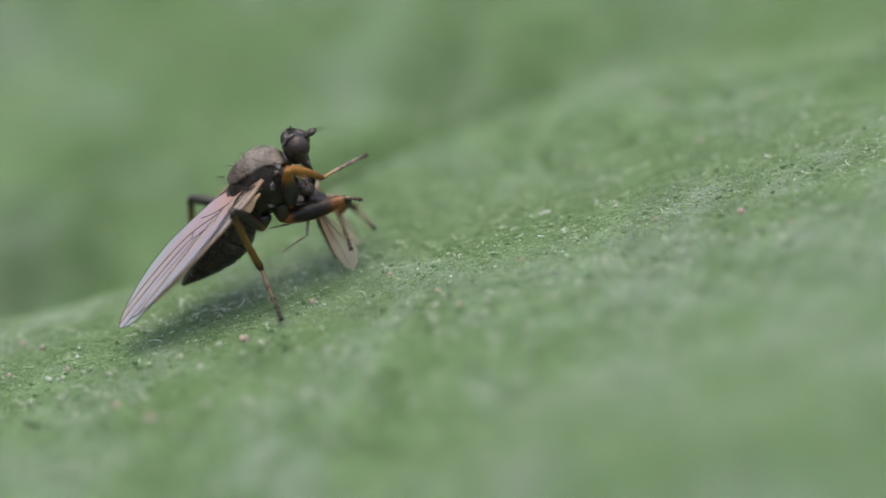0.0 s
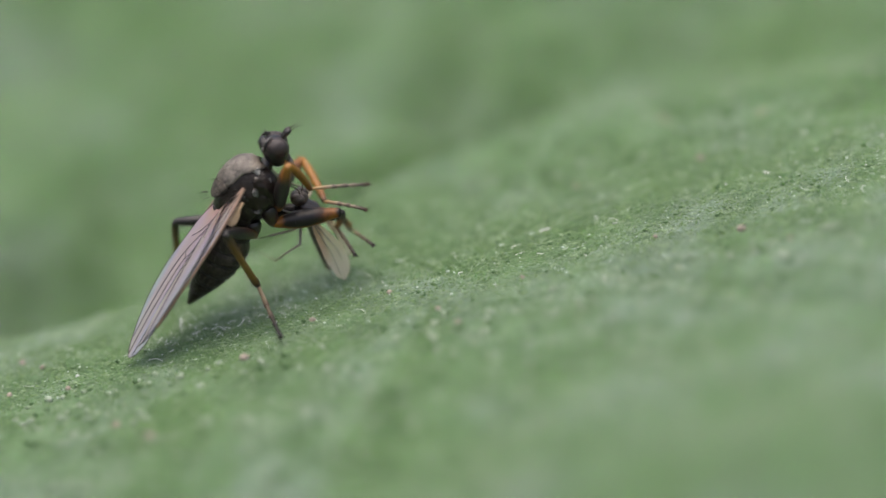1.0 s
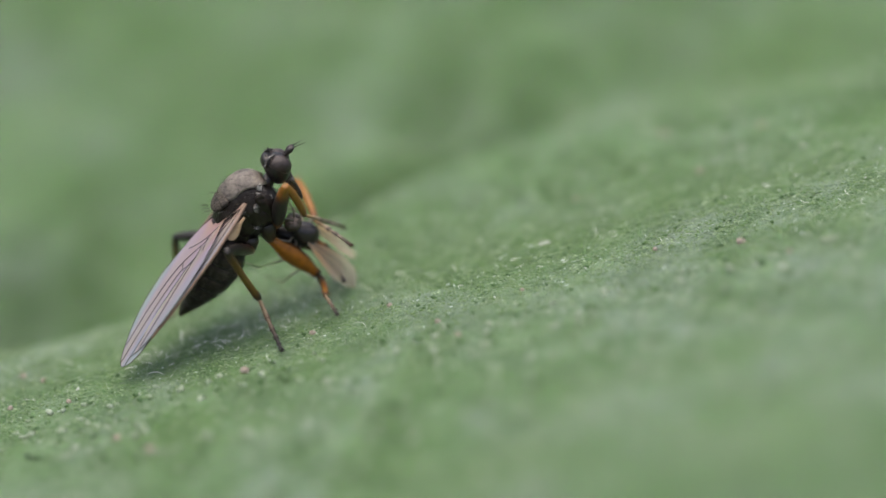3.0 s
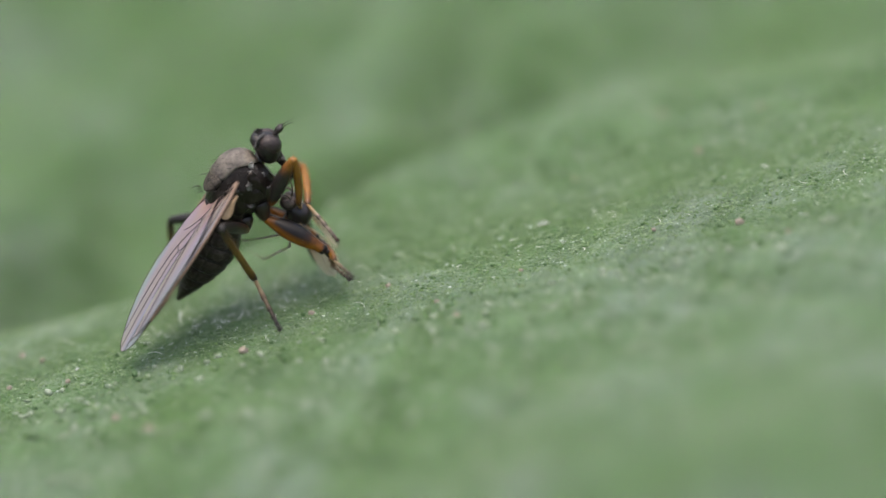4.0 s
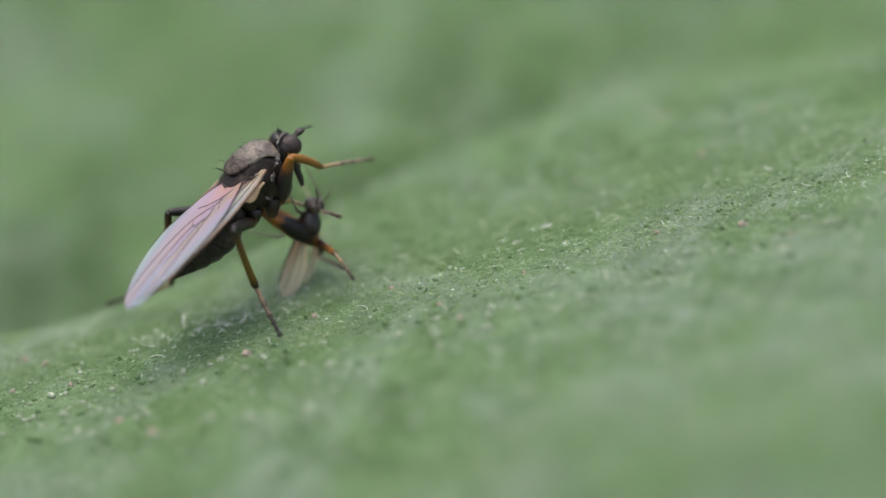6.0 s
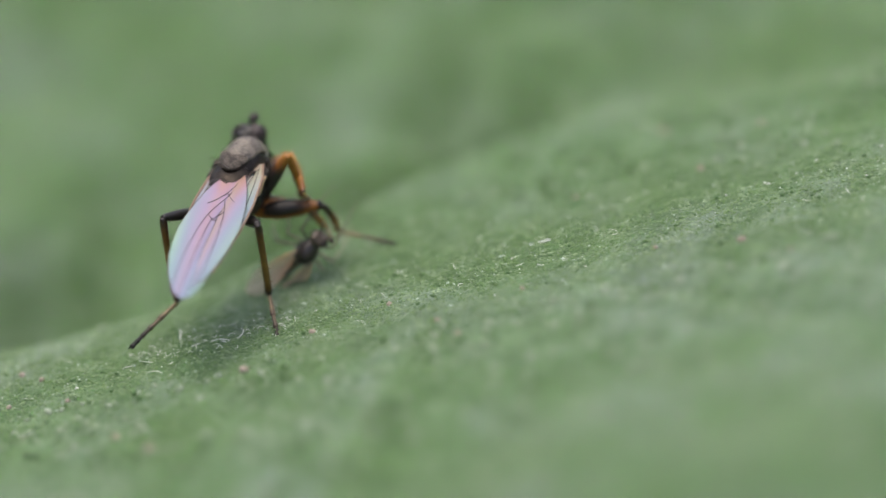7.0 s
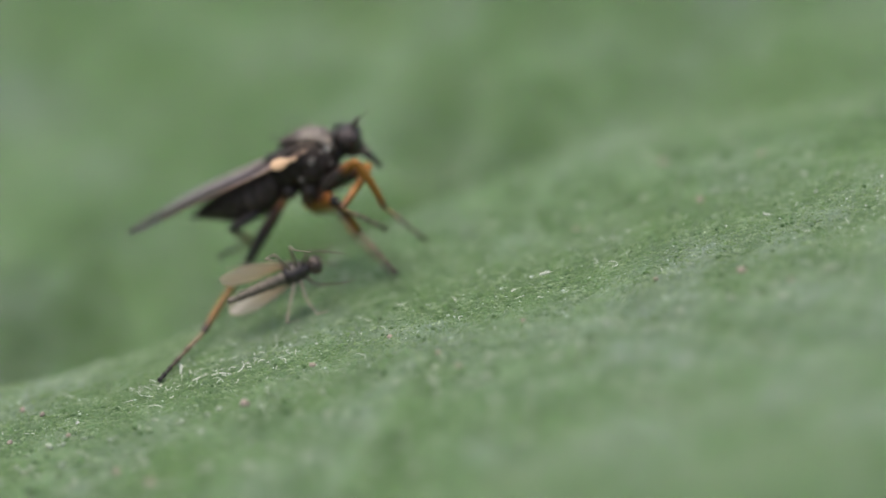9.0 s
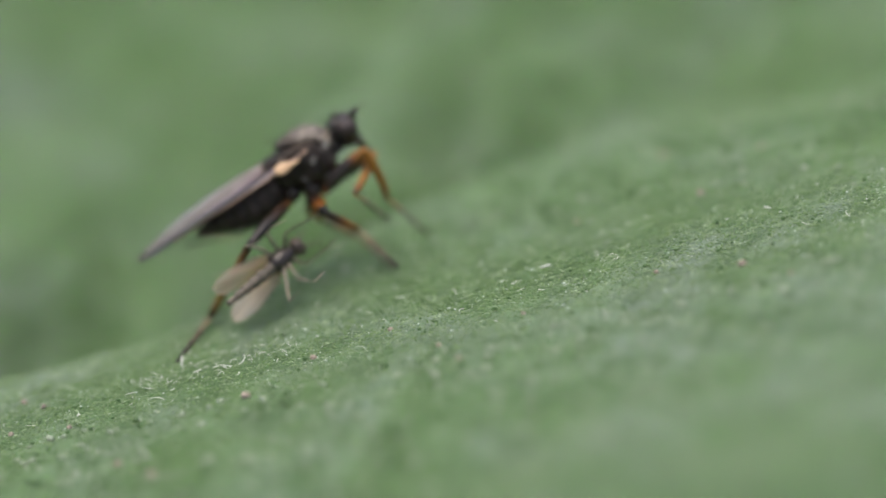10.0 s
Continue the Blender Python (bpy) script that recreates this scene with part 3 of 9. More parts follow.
def wing_point(u, y, s):
    """A point of the wing: s -1 for the fly's own right wing. The front edge droops, the blade is a little wavy."""
    z = 0.14 * (y - 0.15) - 0.10 * max(0, y - 0.5) ** 2 + 0.05 * math.sin(u * 3.1) + 0.012 * math.sin(y * 11 + u * 3)
    return Vector((-u * WING_L, -s * y * -1, z)) if s > 0 else Vector((-u * WING_L, y, z))


def build_wing(fly, s, m):
    """One wing: blade, front vein and the net of fine veins."""
    us = [0.5 - 0.5 * math.cos(math.pi * i / 44) for i in range(45)]
    bm = bmesh.new()
    rows = []
    for u in us:
        a, b = wing_edge(u)
        rows.append([bm.verts.new(wing_point(u, a + (b - a) * k / 12, -1)) for k in range(13)])
    for r, q in zip(rows, rows[1:]):
        for k in range(12):
            bm.faces.new((r[k], r[k + 1], q[k + 1], q[k]))
    bmesh.ops.remove_doubles(bm, verts=bm.verts[:], dist=1e-5)
    flip = lambda b: [setattr_y(v) for v in b.verts] if s > 0 else None

    def setattr_y(v):
        v.co.y = -v.co.y
    flip(bm)
    wing = part("wing", bm, WING, fly, "clear wing with pink and green sheen", m)

    def vein(name, pts, r, mat, label=""):
        b = bmesh.new()
        p = smooth_rows(pts, 7)
        tube(b, [wing_point(u, y, -1) + Vector((0, 0, 0.004)) for u, y in p], [r * (1 - 0.35 * i / len(p)) for i in range(len(p))], 6)
        flip(b)
        part(name, b, mat, wing, label)
    vein("front_vein", [(u, wing_edge(u)[0]) for u in (0, 0.05, 0.1, 0.2, 0.3, 0.4, 0.5, 0.6, 0.7, 0.8)], 0.030, COSTA, "brown front edge")
    vein("rim_vein", [(u, wing_edge(u)[0]) for u in (0.8, 0.87, 0.93, 0.97, 0.995)] + [(u, wing_edge(u)[1]) for u in (0.99, 0.96, 0.9, 0.8, 0.65, 0.5, 0.3, 0.15, 0.05)], 0.007, VEIN)
    for pts in ([(0.03, 0.0), (0.2, -0.05), (0.45, -0.06), (0.7, 0.01), (0.87, 0.12)],
                [(0.04, 0.02), (0.2, 0.08), (0.42, 0.22), (0.7, 0.30), (0.985, 0.34)], [(0.05, 0.04), (0.2, 0.17), (0.40, 0.36), (0.47, 0.45), (0.75, 0.48), (0.98, 0.48)],
                [(0.05, 0.05), (0.2, 0.24), (0.42, 0.54), (0.7, 0.66), (0.9, 0.67)], [(0.05, 0.06), (0.15, 0.22), (0.28, 0.46), (0.33, 0.62)]):
        vein("vein", pts, 0.0085, VEIN)
    for pts in ([(0.40, 0.205), (0.43, 0.28), (0.44, 0.41)], [(0.44, 0.41), (0.42, 0.48), (0.405, 0.52)], [(0.26, 0.31), (0.24, 0.36), (0.27, 0.44)]):
        vein("cross_vein", pts, 0.009, VEIN)
    return wing


def build_legs(fly):
    """Six legs; coxae are fixed to the thorax, the femur, tibia and foot of each leg move. Each limb lies along its own x."""
    rng = random.Random(11)
    legs = {}
    tro = {'F': (0.12, 0.22, -0.72), 'M': (-0.16, 0.26, -0.8), 'H': (-0.5, 0.28, -0.62)}
    hip = {'F': (0.40, 0.24, -0.42), 'M': (0.04, 0.24, -0.52), 'H': (-0.34, 0.22, -0.46)}
    spec = {'F': ((1.15, [(0, 0.075), (0.12, 0.11), (0.4, 0.135), (0.7, 0.115), (0.93, 0.08), (1, 0.06)], FRONT_FEMUR, 0.02),
                  (1.08, [(0, 0.055), (0.15, 0.07), (0.5, 0.072), (0.85, 0.06), (1, 0.045)], FRONT_TIBIA, 0.03), 1.2),
            'M': ((1.22, [(0, 0.065), (0.1, 0.10), (0.35, 0.17), (0.62, 0.16), (0.86, 0.10), (0.96, 0.095), (1, 0.06)], MID_FEMUR, 0.03),
                  (0.85, [(0, 0.05), (0.12, 0.062), (0.5, 0.058), (0.9, 0.048), (1, 0.036)], MID_TIBIA, 0.06), 1.1),
            'H': ((1.35, [(0, 0.07), (0.2, 0.10), (0.6, 0.105), (0.9, 0.08), (1, 0.06)], HIND_FEMUR, 0.02),
                  (1.75, [(0, 0.05), (0.06, 0.07), (0.3, 0.062), (0.8, 0.066), (0.93, 0.07), (1, 0.045)], HIND_TIBIA, 0.02), 1.45)}
    for side, s in (('R', -1), ('L', 1)):
        for k in 'FMH':
            t = Vector(tro[k])
            t.y *= s
            h = Vector((hip[k][0], s * hip[k][1], hip[k][2]))
            d = t - h
            bm = limb(d.length * 1.04, [(0, 0.15), (0.3, 0.16), (0.7, 0.12), (0.92, 0.085), (1, 0.07)], 12, hairs=8, hair=0.08, rng=rng)
            part("coxa", bm, COXA, fly, m=Matrix.Translation(h * MM) @ d.to_track_quat('X', 'Z').to_matrix().to_4x4())
            (fl, fs, fm, fb), (tl, ts_, tm, tb), al = spec[k]
            femur = part("femur", limb(fl, fs, 14, fb, hairs=26, hair=0.06, rng=rng), fm, fly,
                         {'F': "thick dark and orange front thigh", 'M': "swollen black and orange gripping thigh", 'H': "slender dark thigh"}[k])
            tibia = part("tibia", limb(tl, ts_, 12, tb, hairs=34, hair=0.06, rng=rng), tm, fly, "amber shin with dark joints")
            bm = bmesh.new()
            cuts = (0, 0.40, 0.62, 0.78, 0.90, 1.0)
            for i, (a, b) in enumerate(zip(cuts, cuts[1:])):
                r = (0.037 if k == 'F' else 0.036 if k == 'M' else 0.046) - 0.002 * i + (0.006 if i == 4 else 0)
                rows = smooth_rows([(a * al, r * 0.7), (a * al + 0.03, r * 0.85), ((a + b) / 2 * al, r * 0.85), (b * al - 0.02, r * 1.15), (b * al, r * 0.7)], 2)
                tube(bm, [(x, 0, -0.05 * (x / al) ** 2) for x, q in rows], [q for x, q in rows], 8)
                for _ in range(7):
                    x, an = rng.uniform(a, b) * al, rng.uniform(0, 6.28)
                    dd = Vector((0.3, math.cos(an), math.sin(an)))
                    bristle(bm, Vector((x, 0, -0.05 * (x / al) ** 2)) + dd * 0.02, Vector((x + 0.03, 0, -0.05 * (x / al) ** 2)) + dd * 0.065, 0.005, 0.0)
            for sg in (-1, 1):
                bristle(bm, (al - 0.01, sg * 0.015, -0.05), (al + 0.05, sg * 0.045, -0.08), 0.012, 0.015)
            foot = part("foot", bm, FRONT_TARSUS if k == 'F' else TARSUS, fly, "thin ringed dark foot")
            legs[side + k] = (femur, tibia, foot)
    return legs


fly = new("predatory_fly")
tagged(fly, "dark fly with clear folded wings and orange legs on the leaf", "fly")
build_thorax(fly)
build_abdomen(fly)
head = build_head(fly)
HINGE = (0.19, 0.40, 0.17)
wing_right = build_wing(fly, -1, pose(HINGE[0] * MM, -HINGE[1] * MM, HINGE[2] * MM, -3, 1.3, 16.0))
wing_left = build_wing(fly, 1, pose((HINGE[0] - 0.08) * MM, 0.31 * MM, (HINGE[2] - 0.03) * MM, 1, 1.0, 10.0))
for s in (-1, 1):
    bm = bmesh.new()
    loft(bm, smooth_rows([(-0.60, -0.06, 0.03, 0.015, 0.015), (-0.56, -0.06, 0.085, 0.02, 0.02), (-0.46, -0.055, 0.11, 0.025, 0.025), (-0.36, -0.035, 0.085, 0.025, 0.025), (-0.24, -0.01, 0.035, 0.02, 0.02), (-0.12, 0.0, 0.022, 0.02, 0.02)]), 12)
    part("wing_lobe", bm, PALE, fly, "pale yellowish lobe at the wing's root", pose(0.13 * MM, (0.40 if s > 0 else -0.56) * MM, (0.0 if s > 0 else 0.06) * MM, -s * 62, 4, 2 - 2 * s if s > 0 else 14))
legs = build_legs(fly)


# ---- the caught midge ----
def build_prey():
    prey = new("caught_midge")
    tagged(prey, "tiny slender dark midge with pale wings held by the fly", "midge")
    bm = bmesh.new()
    loft(bm, smooth_rows([(-0.26, 0.0, 0.08, 0.08, 0.10), (-0.15, 0.02, 0.18, 0.20, 0.20), (0.04, 0.03, 0.20, 0.25, 0.21), (0.20, 0.0, 0.15, 0.17, 0.15), (0.28, -0.02, 0.08, 0.08, 0.08)]), 16)
    for v in bm.verts:
        v.co += v.co.normalized() * 0.015 * noise.noise(v.co * 9)
    part("thorax", bm, PREY_SKIN, prey)
    bm = bmesh.new()
    ball(bm, (0.37, 0, -0.04), (0.14, 0.17, 0.17), 14, 10)
    h = part("head", bm, PREY_HEAD, prey)
    for s in (-1, 1):
        bm = bmesh.new()
        ball(bm, (0.40, s * 0.085, -0.02), (0.11, 0.095, 0.14), 12, 8)
        part("eye", bm, PREY_HEAD if s > 0 else EYE, h)
        bm = bmesh.new()
        pts = smooth_rows([(0.45, s * 0.03, 0.02), (0.56, s * 0.07, 0.07), (0.70, s * 0.13, 0.08), (0.84, s * 0.20, 0.03)], 4)
        tube(bm, pts, [0.014 + 0.006 * (i % 2) - 0.0006 * i for i in range(len(pts))], 6)
        part("antenna", bm, PREY_BELLY, h)
    for k in range(6):
        a, b = -0.18 - 0.195 * k, -0.18 - 0.195 * (k + 1)
        r = (0.115, 0.115, 0.105, 0.095, 0.08, 0.06)[k]
        bm = bmesh.new()
        loft(bm, smooth_rows([(a, -0.01 - 0.012 * k, r * 0.85, r * 0.85, r * 0.85), ((a + b) / 2, -0.015 - 0.012 * k, r, r, r), (b - 0.015, -0.02 - 0.012 * k, r * 0.9, r * 0.9, r * 0.9)], 3), 12)
        part("abdomen_segment", bm, PREY_BELLY, prey)
    for s in (-1, 1):
        bm = bmesh.new()
        rows = []
        for i in range(21):
            u = 0.5 - 0.5 * math.cos(math.pi * i / 20)
            a = float(np.interp(u, (0, 0.2, 0.6, 0.9, 1), (-0.02, -0.06, -0.07, 0.02, 0.13)))
            b = float(np.interp(u, (0, 0.2, 0.5, 0.8, 0.95, 1), (0.04, 0.18, 0.34, 0.38, 0.29, 0.15)))
            rows.append([bm.verts.new((-u * 1.3, -s * (a + (b - a) * k / 6), 0.03 * math.sin(u * 4 + k))) for k in range(7)])
        for r, q in zip(rows, rows[1:]):
            for k in range(6):
                bm.faces.new((r[k], r[k + 1], q[k + 1], q[k]))
        bmesh.ops.remove_doubles(bm, verts=bm.verts[:], dist=1e-5)
        w = part("wing", bm, PREY_WING, prey, "pale see-through wing", pose(-0.02 * MM, s * 0.17 * MM, 0.12 * MM, -s * 28, 7 + 5 * s, -s * 15))
        for y0, y1 in ((-0.02, -0.06), (0.0, 0.10), (0.02, 0.24)):
            b = bmesh.new()
            tube(b, [(-u * 1.2, -s * (y0 + (y1 - y0) * min(1, u * 1.6)), 0.012) for u in (0, 0.2, 0.4, 0.6, 0.8, 1)], [0.012, 0.011, 0.010, 0.009, 0.008, 0.006], 5)
            part("vein", b, PREY_LEG, w)
    rng = random.Random(21)
    for s in (-1, 1):
        for i, (x0, fx, fy, tx, ty, tz) in enumerate(((0.14, 0.30, 0.35, 0.55, 0.30, -0.75), (0.02, 0.02, 0.50, -0.10, 0.62, -0.85), (-0.10, -0.30, 0.48, -0.62, 0.62, -0.62))):
            bm = bmesh.new()
            k = 1 + 0.12 * rng.uniform(-1, 1)
            tube(bm, [(x0, s * 0.12, -0.12), (fx, s * fy * k, -0.10 + 0.05 * s), (fx + (tx - fx) * 0.5, s * (fy + ty) / 2, tz * 0.55), (tx, s * ty, tz), (tx + 0.16, s * (ty - 0.05), tz - 0.28 * k)],
                 [0.030, 0.023, 0.019, 0.015, 0.007], 6)
            part("leg", bm, PREY_BELLY if i == 0 else PREY_LEG, prey)
    return prey


prey = build_prey()


# ---- small things on the leaf ----
def place(x, y, lift=0.0):
    return Vector((x, y, leaf_height(x, y) + lift))


def speck(x, y, r, mat, label, seed):
    """A crumb with an uneven, lumpy outline."""
    rng = random.Random(seed)
    bm = bmesh.new()
    bmesh.ops.create_icosphere(bm, subdivisions=2, radius=1.0)
    k = Vector((rng.uniform(0.8, 1.3), rng.uniform(0.8, 1.2), rng.uniform(0.6, 1.0))) * 1.3
    for v in bm.verts:
        f = r * (1 + 0.35 * noise.noise(v.co * 1.7 + Vector((seed, 0, 0))))
        v.co = Vector((v.co.x * k.x, v.co.y * k.y, v.co.z * k.z)) * f
    ob = link_mesh("leaf_speck", bm, mat)
    ob.matrix_basis = Matrix.Translation(place(x, y, r * 0.45) * MM) @ pose(0, 0, 0, 0, 0, rng.uniform(0, 360))
    return tagged(ob, label, "speck", "specks on the leaf")


def fibre(x, y, length, turn, curl, rise, r, seed):
    """A pale curved plant hair lying or standing on the leaf."""
    rng = random.Random(seed)
    bm = bmesh.new()
    pts, a, p = [], radians(turn), Vector((0, 0, 0))
    for i in range(9):
        pts.append(p.copy())
        u = i / 8
        p = p + Vector((math.cos(a), math.sin(a), rise * (1 - 1.6 * u) + 0.12 * rng.uniform(-1, 1))) * length / 8
        a += radians(curl) / 8
    tube(bm, pts, [r * (0.9, 1, 1, 0.95, 0.9, 0.85, 0.75, 0.6, 0.4)[i] for i in range(9)], 6)
    ob = link_mesh("leaf_hair", bm, HAIR)
    ob.matrix_basis = Matrix.Translation(place(x, y, r * 0.5) * MM)
    return tagged(ob, "thin whitish curled plant hair on the leaf", "plant hair", "hairs on the leaf")


def scatter(name, mat, count, box, sizes, seed, label, category, lift=0.1, squash=(0.35, 0.8), spread=None):
    """Many tiny grains as one mesh: uneven eight-cornered crumbs set into the leaf's skin."""
    rng = random.Random(seed)
    base = [Vector(c) for c in ((1, 0, 0), (0.3, 0.95, 0), (-0.8, 0.6, 0), (-0.8, -0.6, 0), (0.3, -0.95, 0), (0.1, 0, 1), (0, 0, -1))]
    tri = [(i, (i + 1) % 5, 5) for i in range(5)] + [((i + 1) % 5, i, 6) for i in range(5)]
    verts, faces = [], []
    for _ in range(count):
        x = rng.uniform(box[0], box[1])
        y = rng.gauss(spread[0], spread[1]) if spread else rng.uniform(box[2], box[3])
        r = sizes[0] + (sizes[1] - sizes[0]) * rng.random() ** 2.5
        m = Matrix.Rotation(rng.uniform(0, 6.28), 3, 'Z') @ Matrix.Rotation(rng.uniform(-0.5, 0.5), 3, 'X')
        c, n = place(x, y, r * lift), len(verts)
        q = rng.uniform(*squash)
        k = rng.uniform(0.7, 1.6)
        for b in base:
            v = m @ Vector((b.x * r * k, b.y * r, b.z * r * q))
            verts.append((c + v * rng.uniform(0.8, 1.2)) * MM)
        faces += [(n + a, n + b, n + d) for a, b, d in tri]
    me = bpy.data.meshes.new(name)
    me.from_pydata(verts, [], faces)
    me.polygons.foreach_set("use_smooth", [True] * len(me.polygons))
    me.materials.append(mat)
    return tagged(new(name, me), label, category, kind="stuff")


scatter("leaf_grains", GRAIN, 34000, (-9, 9, -2, 4), (0.011, 0.031), 1, "tiny green and pale grains all over the leaf", "grain", spread=(0.6, 1.7))
scatter("leaf_flakes", FLECK_GLINT, 5200, (-9, 9, -2, 4), (0.005, 0.020), 2, "tiny whitish flakes and painted glints scattered on the leaf", "flake", spread=(0.6, 2.2))
scatter("leaf_warts", TUFT, 900, (-9, 9, -3, 5), (0.012, 0.048), 4, "small dark green warts on the leaf", "wart", lift=0.35, squash=(0.6, 1.2), spread=(0.9, 1.9))
scatter("leaf_flakes", FLECK_GLINT, 260, (-8, 9, -3, 5), (0.013, 0.040), 5, "larger whitish flakes on the leaf", "flake", spread=(0.7, 1.3))
scatter("leaf_clumps", TUFT, 2600, (-14, 14, -14, -1.2), (0.03, 0.12), 8, "dark green lumps on the leaf's near part", "lump")
scatter("leaf_clumps", TUFT, 1800, (-12, 14, 3, 16), (0.03, 0.13), 9, "dark green lumps on the leaf's far part", "lump")
scatter("leaf_flakes", FLAKE, 5000, (-14, 14, -16, -1.2), (0.02, 0.10), 6, "pale flakes on the leaf's near part", "flake")
scatter("leaf_flakes", FLAKE, 3500, (-12, 14, 2.5, 28), (0.02, 0.10), 7, "pale flakes on the leaf's far part", "flake")
for i, (x, y, r) in enumerate(((4.63, 2.76, 0.045), (5.25, -0.59, 0.05625), (5.78, 4.13, 0.045), (6.07, -1.42, 0.0375), (1.40, -0.60, 0.0375), (-0.94, 0.02, 0.0375), (-2.31, -0.40, 0.045), (2.40, 2.77, 0.0375), (4.01, 4.71, 0.0525), (0.26, -1.87, 0.045), (-5.71, -2.97, 0.06), (-0.09, -1.12, 0.0375), (-7.50, 0.44, 0.045), (-6.63, -1.04, 0.0375), (-7.68, -0.74, 0.045), (-7.13, 0.02, 0.0375), (-3.50, -1.46, 0.0675), (-5.10, -3.72, 0.06), (3.75, -0.16, 0.03375))):
    speck(x, y, r, SPECK, "small tan crumb lying on the green leaf", i + 0)
for i, (x, y, r) in enumerate(((6.50, 2.92, 0.0375), (6.67, 2.04, 0.03), (-6.48, -0.58, 0.045), (5.46, -1.77, 0.04125), (7.50, 0.86, 0.0225), (7.82, 1.98, 0.0375), (3.32, 2.11, 0.0225), (5.04, 1.32, 0.0225), (6.30, 1.69, 0.0225), (-5.06, 0.07, 0.0225), (-2.25, 0.34, 0.02625))):
    speck(x, y, r * 0.75, WHITE, "small whitish crumb lying on the green leaf", i + 40)
for i, (x, y, length, turn, curl, rise, r) in enumerate(((5.72, 1.64, 0.38, -75, 200, 0.05, 0.016),
        (3.60, 2.33, 0.45, -50, -15, 0.25, 0.01),
        (1.72, 1.14, 0.5, 20, 30, 0.05, 0.022),
        (1.22, 0.73, 0.4, 40, -20, 0.05, 0.02),
        (0.62, 1.84, 0.35, 60, 40, 0.2, 0.014),
        (-4.67, 0.41, 0.22, 85, 10, 1.2, 0.02),
        (-4.46, 0.07, 0.35, 10, 60, 0.3, 0.013),
        (-4.11, 0.12, 0.4, 20, -70, 0.3, 0.013),
        (-4.85, -0.44, 0.3, 30, 80, 0.2, 0.012),
        (-1.46, 1.96, 0.5, -5, -20, 0.1, 0.008),
        (-0.85, 1.28, 0.7, 5, 12, 0.05, 0.008),
        (-3.65, 0.01, 0.4, 40, 90, 0.3, 0.012))):
    fibre(x, y, length, turn, curl, rise, r, i)
rng = random.Random(17)
for i in range(70):
    x = rng.uniform(-5.6, -2.6)
    y = rng.gauss(0.25 + 0.05 * (x + 4), 0.32)
    fibre(x, y, rng.uniform(0.06, 0.24), rng.uniform(0, 360), rng.uniform(-150, 150), rng.uniform(0.0, 0.7), rng.uniform(0.004, 0.009), 100 + i)
for i in range(70):
    x = rng.uniform(-8.5, 8.5)
    y = rng.gauss(0.5, 1.1)
    fibre(x, y, rng.uniform(0.08, 0.3), rng.uniform(0, 360), rng.uniform(-120, 120), rng.uniform(0.0, 0.4), rng.uniform(0.004, 0.009), 300 + i)


